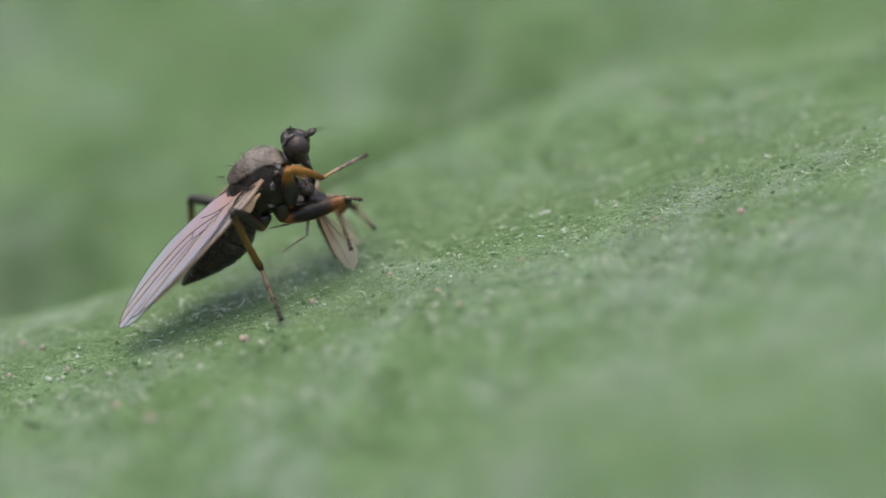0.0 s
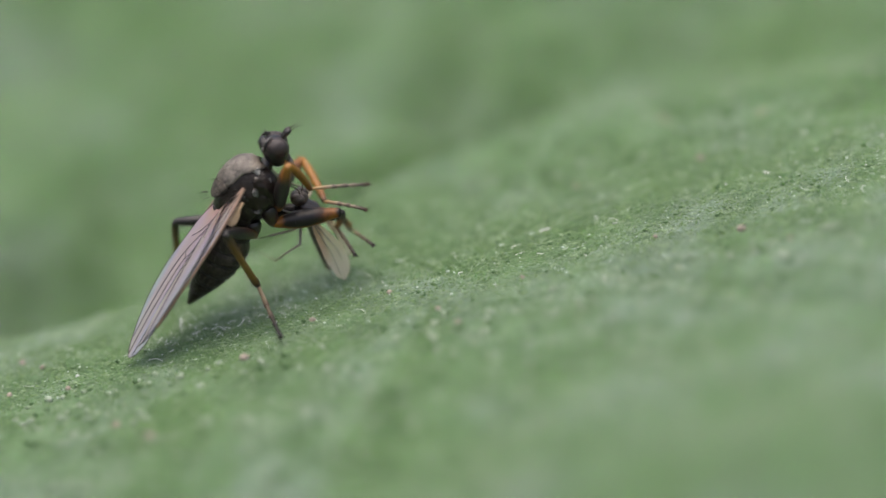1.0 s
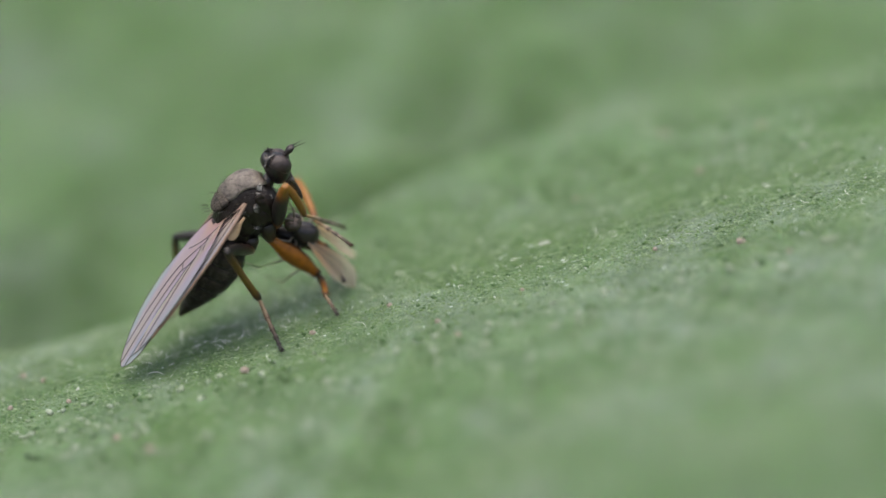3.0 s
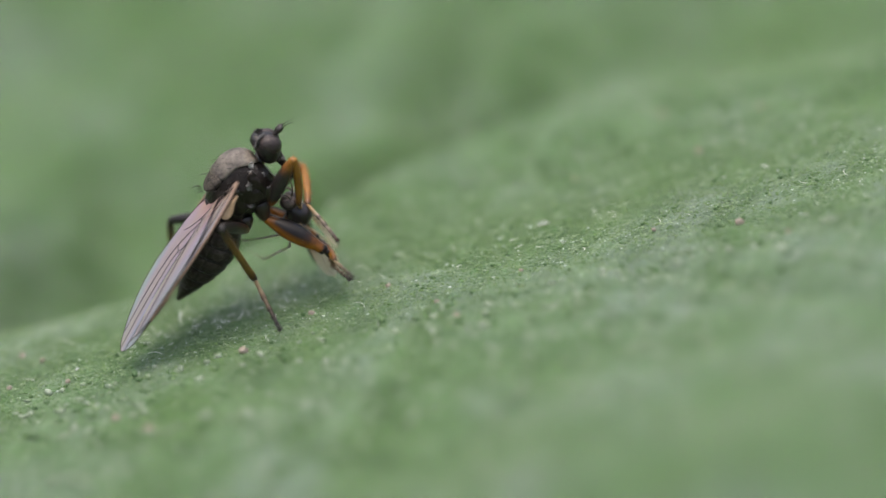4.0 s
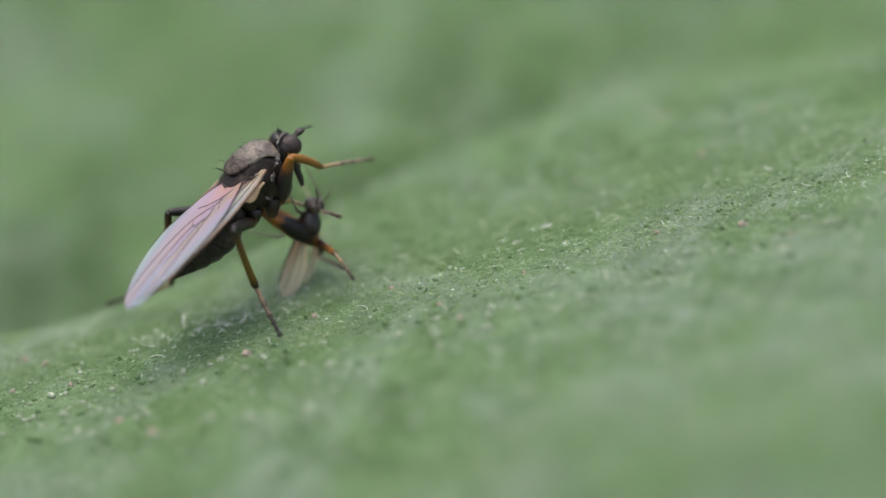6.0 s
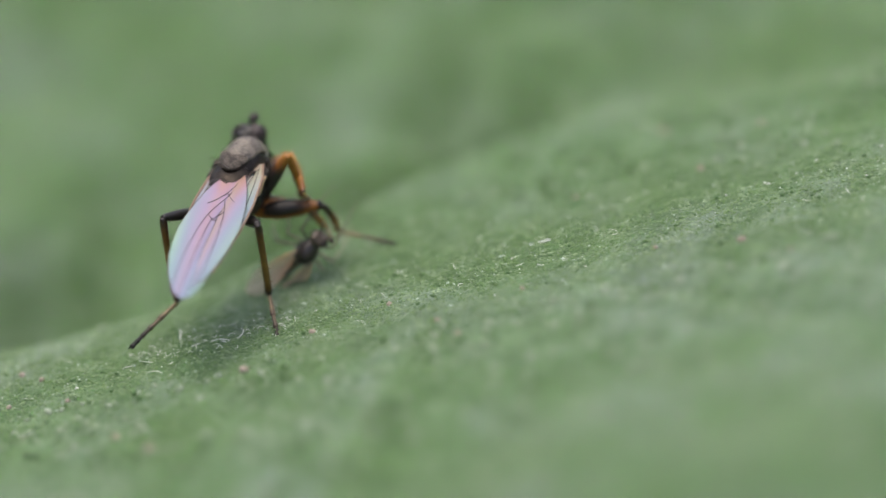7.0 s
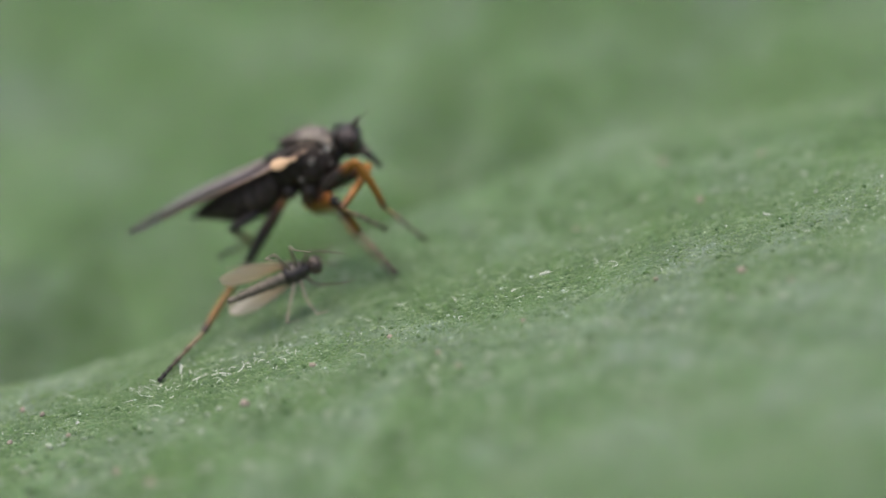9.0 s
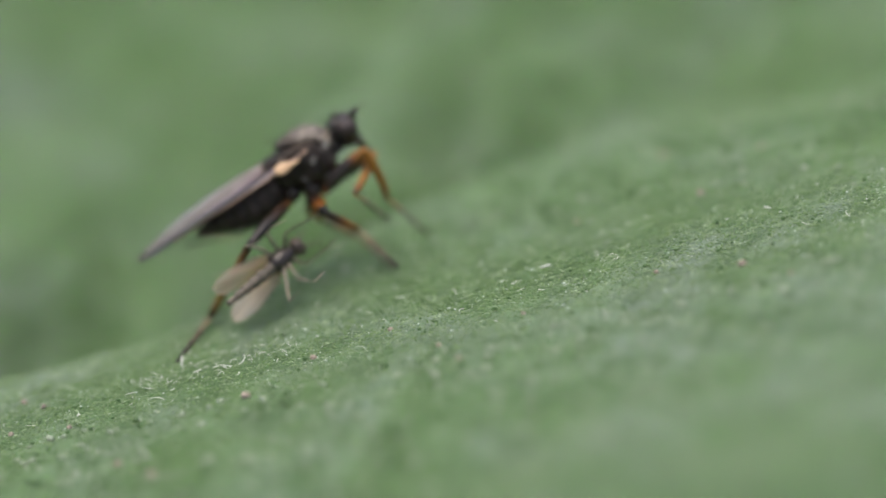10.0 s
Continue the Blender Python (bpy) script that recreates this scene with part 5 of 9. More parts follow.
    walk(legs['RF'][1], [
        (0, q(0.718, -0.749, 0.108, 77.4, 56.3, 75.3)), (0.2, q(0.747, -0.716, 0.107, 80.1, 60.6, 77.6)), (0.4, q(0.803, -0.662, 0.093, 89, 67.4, 85.6)),
        (0.5, q(0.828, -0.649, 0.078, 95.8, 68.9, 91.2)), (0.6, q(0.867, -0.649, 0.042, -75.2, 112.3, -80.3)), (0.8, q(0.98, -0.657, -0.094, -59.8, 120.9, -63)),
        (1, q(1.037, -0.658, -0.182, -55.6, 126.8, -57.7)), (1.2, q(1.009, -0.642, -0.125, -55.5, 123.1, -57.7)), (1.4, q(0.944, -0.615, -0.021, -57.5, 116.8, -60.4)),
        (1.5, q(0.91, -0.61, 0.02, -60.4, 115, -64)), (1.6, q(0.866, -0.626, 0.055, -69.4, 115.1, -73.6)), (1.8, q(0.742, -0.704, 0.117, 84.2, 57.1, 77.9)),
        (2, q(0.67, -0.75, 0.14, 73, 50.1, 67.1)), (2.2, q(0.723, -0.743, 0.107, 81.9, 55.7, 79.2)), (2.4, q(0.812, -0.731, 0.043, -72.5, 118.9, -73.9)),
        (2.5, q(0.839, -0.729, 0.019, -63.8, 118.9, -66.4)), (2.6, q(0.851, -0.733, 0.005, -60.6, 119.4, -64.7)), (2.7, q(0.862, -0.737, -0.009, -57.7, 120, -63.2)),
        (2.8, q(0.881, -0.736, -0.03, -53.5, 120.7, -60)), (3, q(0.94, -0.723, -0.09, -43.3, 123, -50.2)), (3.2, q(1.007, -0.698, -0.166, -31.6, 126.5, -39.1)),
        (3.4, q(1.067, -0.668, -0.246, -21.2, 130.6, -29.7)), (3.5, q(1.091, -0.654, -0.282, -15.8, 132.5, -26.2)), (3.6, q(1.109, -0.643, -0.312, -11.2, 134.1, -23.4)),
        (3.8, q(1.127, -0.633, -0.349, -6.6, 135.7, -20.6)), (4, q(1.129, -0.639, -0.36, -4.1, 136, -20.3)), (4.2, q(1.034, -0.633, -0.158, -18.3, 124.2, -37.7)),
        (4.4, q(0.816, -0.591, 0.117, 106.5, 65, 84.8)), (4.5, q(0.769, -0.579, 0.159, 89.7, 63.6, 72.9)), (4.6, q(0.805, -0.597, 0.123, 92.9, 64.9, 80.9)),
        (4.8, q(0.972, -0.675, -0.097, -44.4, 116.1, -54.7)), (5, q(1.052, -0.711, -0.259, -22.7, 121.4, -34.8)), (5.2, q(1.02, -0.699, -0.188, -30.6, 116.3, -45.7)),
        (5.4, q(0.931, -0.677, -0.045, -66.1, 111, -83.5)), (5.5, q(0.873, -0.672, 0.023, 93.6, 66.9, 76.7)), (5.6, q(0.751, -0.704, 0.111, 75.7, 56.8, 59.8)),
        (5.7, q(0.651, -0.731, 0.162, 66.6, 47.8, 53)), (5.8, q(0.65, -0.728, 0.165, 62.9, 48.7, 52)), (6, q(0.653, -0.714, 0.171, 56.6, 54.6, 45.3)),
        (6.2, q(0.659, -0.696, 0.177, 44, 63.7, 29.2)), (6.4, q(0.666, -0.676, 0.183, 18.1, 70.8, -2.2)), (6.6, q(0.672, -0.66, 0.188, -10.8, 71.9, -36.8)),
        (6.8, q(0.671, -0.651, 0.192, -25.4, 72.6, -56.4)), (7, q(0.519, -0.769, 0.208, 21.6, 85.1, -13)), (7.2, q(0.588, -0.733, 0.197, 35.6, 71.7, 0.4)),
        (7.4, q(0.72, -0.672, 0.15, 32.1, 51.7, -1.9)), (7.5, q(0.777, -0.658, 0.116, 29, 48.5, -2.6)), (7.6, q(0.836, -0.667, 0.061, 23.7, 51.5, -7.1)),
        (7.8, q(0.935, -0.747, -0.104, 14, 61.9, -18.6)), (8, q(0.941, -0.941, -0.36, 47.6, 70.9, 16.5)), (8.2, q(1.044, -0.802, -0.359, -67.2, 107.4, -94.7)),
        (8.4, q(1.156, -0.614, -0.412, 107.4, 72.7, 82.8)), (8.5, q(1.177, -0.569, -0.431, 100.5, 73.1, 78.5)), (8.6, q(1.169, -0.579, -0.415, 97.6, 72.6, 77.6)),
        (8.8, q(1.118, -0.638, -0.33, 91.8, 69.7, 72.8)), (9, q(1.056, -0.698, -0.252, 86.6, 67.8, 67.8)), (9.2, q(1.002, -0.75, -0.207, 82.2, 72.1, 62.4)),
        (9.4, q(0.956, -0.792, -0.176, 72.6, 78.7, 50.4)), (9.5, q(0.948, -0.799, -0.171, 70.7, 79.9, 46.5)), (9.6, q(0.974, -0.769, -0.179, 79.2, 80, 54.3)),
        (9.8, q(1.092, -0.597, -0.235, -71.5, 101.5, -93.7)), (10, q(1.15, -0.48, -0.28, -64.6, 103.5, -83.1))])
    walk(legs['RF'][2], [
        (0, q(0.87, -0.169, -0.791, 25.8, 31, 45.8)), (0.2, q(0.86, -0.198, -0.834, 25.2, 30.6, 45)), (0.4, q(0.835, -0.248, -0.904, 23.8, 31.2, 42.9)),
        (0.5, q(0.82, -0.26, -0.93, 23.1, 32.3, 41.4)), (0.6, q(0.797, -0.245, -0.957, 22.9, 35.6, 39.7)), (0.8, q(0.729, -0.163, -1.021, 24.2, 48.6, 35.8)),
        (1, q(0.691, -0.112, -1.047, 25.4, 57.1, 31.5)), (1.2, q(0.694, -0.143, -1.029, 26.6, 57.2, 29.4)), (1.4, q(0.704, -0.191, -0.985, 27.6, 56.1, 29.2)),
        (1.5, q(0.71, -0.2, -0.96, 27.9, 55.3, 28.8)), (1.6, q(0.737, -0.187, -0.923, 29.1, 51.9, 30)), (1.8, q(0.865, -0.131, -0.79, 33.3, 36.5, 37.3)),
        (2, q(0.939, -0.111, -0.688, 33, 27.4, 41.2)), (2.2, q(0.838, -0.146, -0.785, 32.9, 38.2, 42.3)), (2.4, q(0.668, -0.23, -0.903, 39.5, 56.9, 48.3)),
        (2.5, q(0.631, -0.252, -0.927, 44.7, 61.2, 52.9)), (2.6, q(0.624, -0.254, -0.936, 48.2, 62.2, 55.8)), (2.7, q(0.618, -0.255, -0.945, 51.4, 62.9, 58.5)),
        (2.8, q(0.606, -0.259, -0.959, 55.9, 63.2, 63.2)), (3, q(0.564, -0.271, -0.996, 67, 61.8, 77.4)), (3.2, q(0.509, -0.292, -1.034, 76.2, 57.3, 92.7)),
        (3.4, q(0.457, -0.319, -1.066, 79.7, 51.2, 104.1)), (3.5, q(0.435, -0.332, -1.078, 77.5, 48.3, 108.1)), (3.6, q(0.419, -0.344, -1.088, 74.8, 45.8, 111)),
        (3.8, q(0.403, -0.361, -1.102, 72.4, 43.1, 114)), (4, q(0.4, -0.37, -1.11, 69.4, 42.6, 114.8)), (4.2, q(0.554, -0.262, -1.052, 46.3, 47.9, 84.6)),
        (4.4, q(0.858, -0.136, -0.862, 11.5, 41.8, 37.4)), (4.5, q(0.91, -0.121, -0.809, 10.8, 40, 30.8)), (4.6, q(0.877, -0.145, -0.855, 14.5, 44.8, 31.1)),
        (4.8, q(0.698, -0.288, -1.067, 39.8, 72.1, 52.8)), (5, q(0.59, -0.39, -1.181, -60.1, 100.6, -54.2)), (5.2, q(0.687, -0.357, -1.157, 86.6, 69.7, 91.8)),
        (5.4, q(0.888, -0.292, -1.053, 61.8, 49.5, 70.4)), (5.5, q(0.97, -0.26, -0.971, 48.4, 42.9, 60.8)), (5.6, q(1.048, -0.192, -0.792, 31.9, 36.3, 40.4)),
        (5.7, q(1.089, -0.152, -0.637, 22.9, 31.6, 24.9)), (5.8, q(1.089, -0.166, -0.646, 21.3, 32.9, 19.9)), (6, q(1.093, -0.27, -0.709, 18.4, 36.5, 12.5)),
        (6.2, q(1.077, -0.462, -0.791, 17, 41.5, 10)), (6.4, q(1.022, -0.69, -0.836, 16.7, 47.7, 11.7)), (6.6, q(0.94, -0.86, -0.839, 16.1, 54, 14.1)),
        (6.8, q(0.85, -0.92, -0.838, 15.1, 58.6, 15.8)), (7, q(0.61, -0.79, -0.868, 23.4, 57.2, 27.3)), (7.2, q(0.927, -0.731, -0.829, 18.1, 57.8, 21)),
        (7.4, q(1.389, -0.695, -0.697, 12.2, 58.2, 12.6)), (7.5, q(1.492, -0.69, -0.692, 10.8, 58, 9.1)), (7.6, q(1.503, -0.75, -0.784, 8.1, 57.1, 3.8)),
        (7.8, q(1.418, -0.909, -1.056, 2.5, 52.1, -5.5)), (8, q(1.28, -0.84, -1.38, 31.8, 44, 35.2)), (8.2, q(1.07, -0.48, -1.389, 55.5, 46.7, 80.9)),
        (8.4, q(1.196, -0.296, -1.443, 40.8, 56, 61.7)), (8.5, q(1.24, -0.262, -1.464, 36.1, 57, 54.4)), (8.6, q(1.238, -0.264, -1.446, 37.3, 55.9, 54.8)),
        (8.8, q(1.229, -0.28, -1.343, 39.2, 50.6, 57.7)), (9, q(1.21, -0.319, -1.252, 39.1, 46.5, 59.4)), (9.2, q(1.156, -0.457, -1.235, 32.1, 47, 50.1)),
        (9.4, q(1.091, -0.629, -1.235, 22, 47.2, 34.9)), (9.5, q(1.079, -0.661, -1.234, 21.2, 47.1, 31.9)), (9.6, q(1.084, -0.616, -1.243, 23.5, 48.3, 33.9)),
        (9.8, q(1.106, -0.382, -1.293, 32.2, 53.8, 45.8)), (10, q(1.12, -0.23, -1.33, 38.4, 56.6, 54.9))])
    walk(legs['LF'][0], [
        (0, q(0.12, 0.22, -0.72, -36.7, 15.7, 78)), (0.2, q(0.12, 0.22, -0.72, -35.6, 16.8, 76.7)), (0.4, q(0.12, 0.22, -0.72, -32.9, 18.7, 73.6)),
        (0.5, q(0.12, 0.22, -0.72, -30.1, 19.3, 71.7)), (0.6, q(0.12, 0.22, -0.72, -28.4, 19.7, 68.8)), (0.8, q(0.12, 0.22, -0.72, -29.9, 20, 60.1)),
        (1, q(0.12, 0.22, -0.72, -31.3, 20.2, 55.1)), (1.2, q(0.12, 0.22, -0.72, -31.4, 21.2, 56.1)), (1.4, q(0.12, 0.22, -0.72, -31.9, 22.2, 58.3)),
        (1.5, q(0.12, 0.22, -0.72, -32.8, 22.4, 59.6)), (1.6, q(0.12, 0.22, -0.72, -33.8, 21.3, 61.9)), (1.8, q(0.12, 0.22, -0.72, -35.1, 15.1, 68.8)),
        (2, q(0.12, 0.22, -0.72, -38.4, 11, 72.5)), (2.2, q(0.12, 0.22, -0.72, -40.3, 13.7, 69.4)), (2.4, q(0.12, 0.22, -0.72, -39.9, 18.1, 64)),
        (2.5, q(0.12, 0.22, -0.72, -38.4, 19.3, 62.5)), (2.6, q(0.12, 0.22, -0.72, -37, 19.8, 62)), (2.7, q(0.12, 0.22, -0.72, -35.9, 20.1, 61.6)),
        (2.8, q(0.12, 0.22, -0.72, -35.1, 20.9, 60.9)), (3, q(0.12, 0.22, -0.72, -35.1, 23.1, 58.8)), (3.2, q(0.12, 0.22, -0.72, -35.5, 26.1, 56)),
        (3.4, q(0.12, 0.22, -0.72, -36.2, 29.1, 53.2)), (3.5, q(0.12, 0.22, -0.72, -36.3, 30.4, 51.9)), (3.6, q(0.12, 0.22, -0.72, -36.5, 31.5, 50.8)),
        (3.8, q(0.12, 0.22, -0.72, -36.7, 33.1, 49.6)), (4, q(0.12, 0.22, -0.72, -36.3, 33.8, 49.7)), (4.2, q(0.12, 0.22, -0.72, -31.8, 26.8, 58.4)),
        (4.4, q(0.12, 0.22, -0.72, -28.2, 14.8, 70)), (4.5, q(0.12, 0.22, -0.72, -28.6, 12.5, 71.9)), (4.6, q(0.12, 0.22, -0.72, -29.8, 13.6, 69.5)),
        (4.8, q(0.12, 0.22, -0.72, -33.4, 19.1, 56)), (5, q(0.12, 0.22, -0.72, -36.7, 23.1, 46.9)), (5.2, q(0.12, 0.22, -0.72, -31.3, 25.6, 59.7)),
        (5.4, q(0.12, 0.22, -0.72, -20.1, 26.3, 83.6)), (5.5, q(0.12, 0.22, -0.72, -17.5, 26.3, 91.7)), (5.6, q(0.12, 0.22, -0.72, -16.9, 26.9, 97.5)),
        (5.7, q(0.12, 0.22, -0.72, -17.9, 27.5, 100.8)), (5.8, q(0.12, 0.22, -0.72, -20.3, 27.9, 100.1)), (6, q(0.12, 0.22, -0.72, -25.8, 27.7, 91.3)),
        (6.2, q(0.12, 0.22, -0.72, -44.9, 17.1, 50.6)), (6.4, q(0.12, 0.22, -0.72, -53.4, -9.6, -1.4)), (6.6, q(0.12, 0.22, -0.72, -54.1, -22.2, -31.8)),
        (6.8, q(0.12, 0.22, -0.72, -63.7, -22.6, -33.8)), (7, q(0.12, 0.22, -0.72, -71.5, -18.2, -31.9)), (7.2, q(0.12, 0.22, -0.72, -78.4, -18.7, -30.4)),
        (7.4, q(0.12, 0.22, -0.72, -85.6, -19.6, -29)), (7.5, q(0.12, 0.22, -0.72, -90.9, -19.8, -28.7)), (7.6, q(0.12, 0.22, -0.72, -93.6, -19.6, -30.9)),
        (7.8, q(0.12, 0.22, -0.72, -92.2, -17.7, -37.6)), (8, q(0.12, 0.22, -0.72, -90.5, 3, -36.5)), (8.2, q(0.12, 0.22, -0.72, -87, 6, -20.5)),
        (8.4, q(0.12, 0.22, -0.72, -85.5, 1.1, -35.6)), (8.5, q(0.12, 0.22, -0.72, -83.4, -2, -40.8)), (8.6, q(0.12, 0.22, -0.72, -81.2, -4.6, -39.3)),
        (8.8, q(0.12, 0.22, -0.72, -78.9, -10, -30.8)), (9, q(0.12, 0.22, -0.72, -76.9, -12.6, -21.5)), (9.2, q(0.12, 0.22, -0.72, -75.9, -12.3, -13.4)),
        (9.4, q(0.12, 0.22, -0.72, -75.5, -11.4, -6.7)), (9.5, q(0.12, 0.22, -0.72, -74.7, -11.1, -5.6)), (9.6, q(0.12, 0.22, -0.72, -74.1, -10.7, -6.1)),
        (9.8, q(0.12, 0.22, -0.72, -73.7, -9.9, -8.9)), (10, q(0.12, 0.22, -0.72, -73.7, -9.5, -10.7))])
    walk(legs['LF'][1], [
        (0, q(0.351, 1.303, -1.031, -144, 12.3, -81.8)), (0.2, q(0.374, 1.291, -1.052, -146.1, 13.2, -86)), (0.4, q(0.428, 1.265, -1.089, -150.7, 15, -93.4)),
        (0.5, q(0.46, 1.251, -1.1, -153.8, 16, -96)), (0.6, q(0.511, 1.23, -1.107, 24.3, 162.9, 82.2)), (0.8, q(0.659, 1.156, -1.114, 24.2, 159.8, 79.4)),
        (1, q(0.737, 1.105, -1.118, 25.9, 158.2, 79.3)), (1.2, q(0.719, 1.11, -1.135, 28.1, 160, 81.5)), (1.4, q(0.68, 1.126, -1.154, -149.6, 16.7, -95.5)),
        (1.5, q(0.658, 1.137, -1.158, -148, 15.2, -93.8)), (1.6, q(0.625, 1.165, -1.138, -146.1, 13.8, -91.2)), (1.8, q(0.522, 1.255, -1.019, -142, 12.5, -83.6)),
        (2, q(0.459, 1.297, -0.939, -138, 12.3, -79)), (2.2, q(0.513, 1.266, -0.992, -138.4, 14.2, -84.3)), (2.4, q(0.599, 1.202, -1.078, -142.2, 16.9, -93)),
        (2.5, q(0.621, 1.182, -1.101, -144.1, 17.3, -95.1)), (2.6, q(0.628, 1.176, -1.109, -145.3, 17.2, -95.6)), (2.7, q(0.633, 1.17, -1.116, -146.2, 16.9, -96.1)),
        (2.8, q(0.643, 1.159, -1.13, -147, 16.1, -96.9)), (3, q(0.668, 1.124, -1.172, -148.1, 13.5, -99.2)), (3.2, q(0.697, 1.077, -1.225, -149, 10.1, -102)),
        (3.4, q(0.723, 1.024, -1.279, -149.6, 6.7, -104.7)), (3.5, q(0.732, 1, -1.302, -149.9, 5.2, -105.8)), (3.6, q(0.739, 0.979, -1.322, -150.1, 3.9, -106.7)),
        (3.8, q(0.744, 0.955, -1.347, -150.3, 2.4, -107.7)), (4, q(0.739, 0.949, -1.359, -150.5, 2.2, -107.7)), (4.2, q(0.657, 1.095, -1.238, -150.6, 4.2, -103.3)),
        (4.4, q(0.501, 1.265, -1.013, -149.8, 9.6, -95.4)), (4.5, q(0.469, 1.287, -0.969, -149.2, 10.7, -93.7)), (4.6, q(0.512, 1.267, -0.99, -149.1, 11.1, -95.1)),
        (4.8, q(0.727, 1.121, -1.097, -149.5, 13.4, -102)), (5, q(0.842, 0.993, -1.171, -148.9, 15, -105.7)), (5.2, q(0.643, 1.115, -1.218, -148, 12.2, -98.1)),
        (5.4, q(0.234, 1.244, -1.23, -149.1, 11.3, -81.7)), (5.5, q(0.09, 1.25, -1.23, -151.1, 11.1, -74.8)), (5.6, q(-0.014, 1.237, -1.241, -152.4, 8.7, -68.4)),
        (5.7, q(-0.07, 1.222, -1.251, -153.2, 4.7, -64.7)), (5.8, q(-0.058, 1.221, -1.258, -153.8, 0.1, -66)), (6, q(0.097, 1.238, -1.254, -152.8, -10, -76.9)),
        (6.2, q(0.817, 1.07, -1.058, -142.8, -11.9, -106.4)), (6.4, q(1.253, 0.191, -0.528, -126.3, -3.1, -131.5)), (6.6, q(1.025, -0.341, -0.285, -112.7, -2.3, -130.1)),
        (6.8, q(1.002, -0.371, -0.279, -102.1, -6.3, -126)), (7, q(1.047, -0.358, -0.361, -94.7, 1, -134.8)), (7.2, q(1.059, -0.332, -0.351, -90.1, -7.9, -123.3)),
        (7.4, q(1.068, -0.304, -0.334, -93, -21.5, -101.9)), (7.5, q(1.069, -0.3, -0.33, -90.7, -23, -97.5)), (7.6, q(1.049, -0.337, -0.334, -87.3, -20.8, -98.2)),
        (7.8, q(0.988, -0.449, -0.371, -83.3, -10.7, -105.8)), (8, q(1.044, -0.463, -0.78, -86.7, 3.7, -131.1)), (8.2, q(1.191, -0.18, -0.84, -88.9, 6.9, -124.8)),
        (8.4, q(1.055, -0.449, -0.743, -88.9, 9.4, -121.4)), (8.5, q(0.99, -0.53, -0.68, -87.7, 11.8, -119)), (8.6, q(1.006, -0.507, -0.628, -86.6, 15, -119.5)),
        (8.8, q(1.092, -0.36, -0.52, -86.1, 22.9, -122.4)), (9, q(1.164, -0.192, -0.469, -86.7, 27, -125.1)), (9.2, q(1.213, -0.041, -0.476, -87.9, 25.2, -127.5)),
        (9.4, q(1.24, 0.088, -0.492, -88.8, 22.2, -128.3)), (9.5, q(1.243, 0.11, -0.499, -89.4, 21.2, -128.3)), (9.6, q(1.243, 0.099, -0.506, -89.5, 20.4, -127.7)),
        (9.8, q(1.239, 0.044, -0.521, -88.6, 18.7, -125)), (10, q(1.234, 0.009, -0.529, -87.9, 17.8, -123.3))])
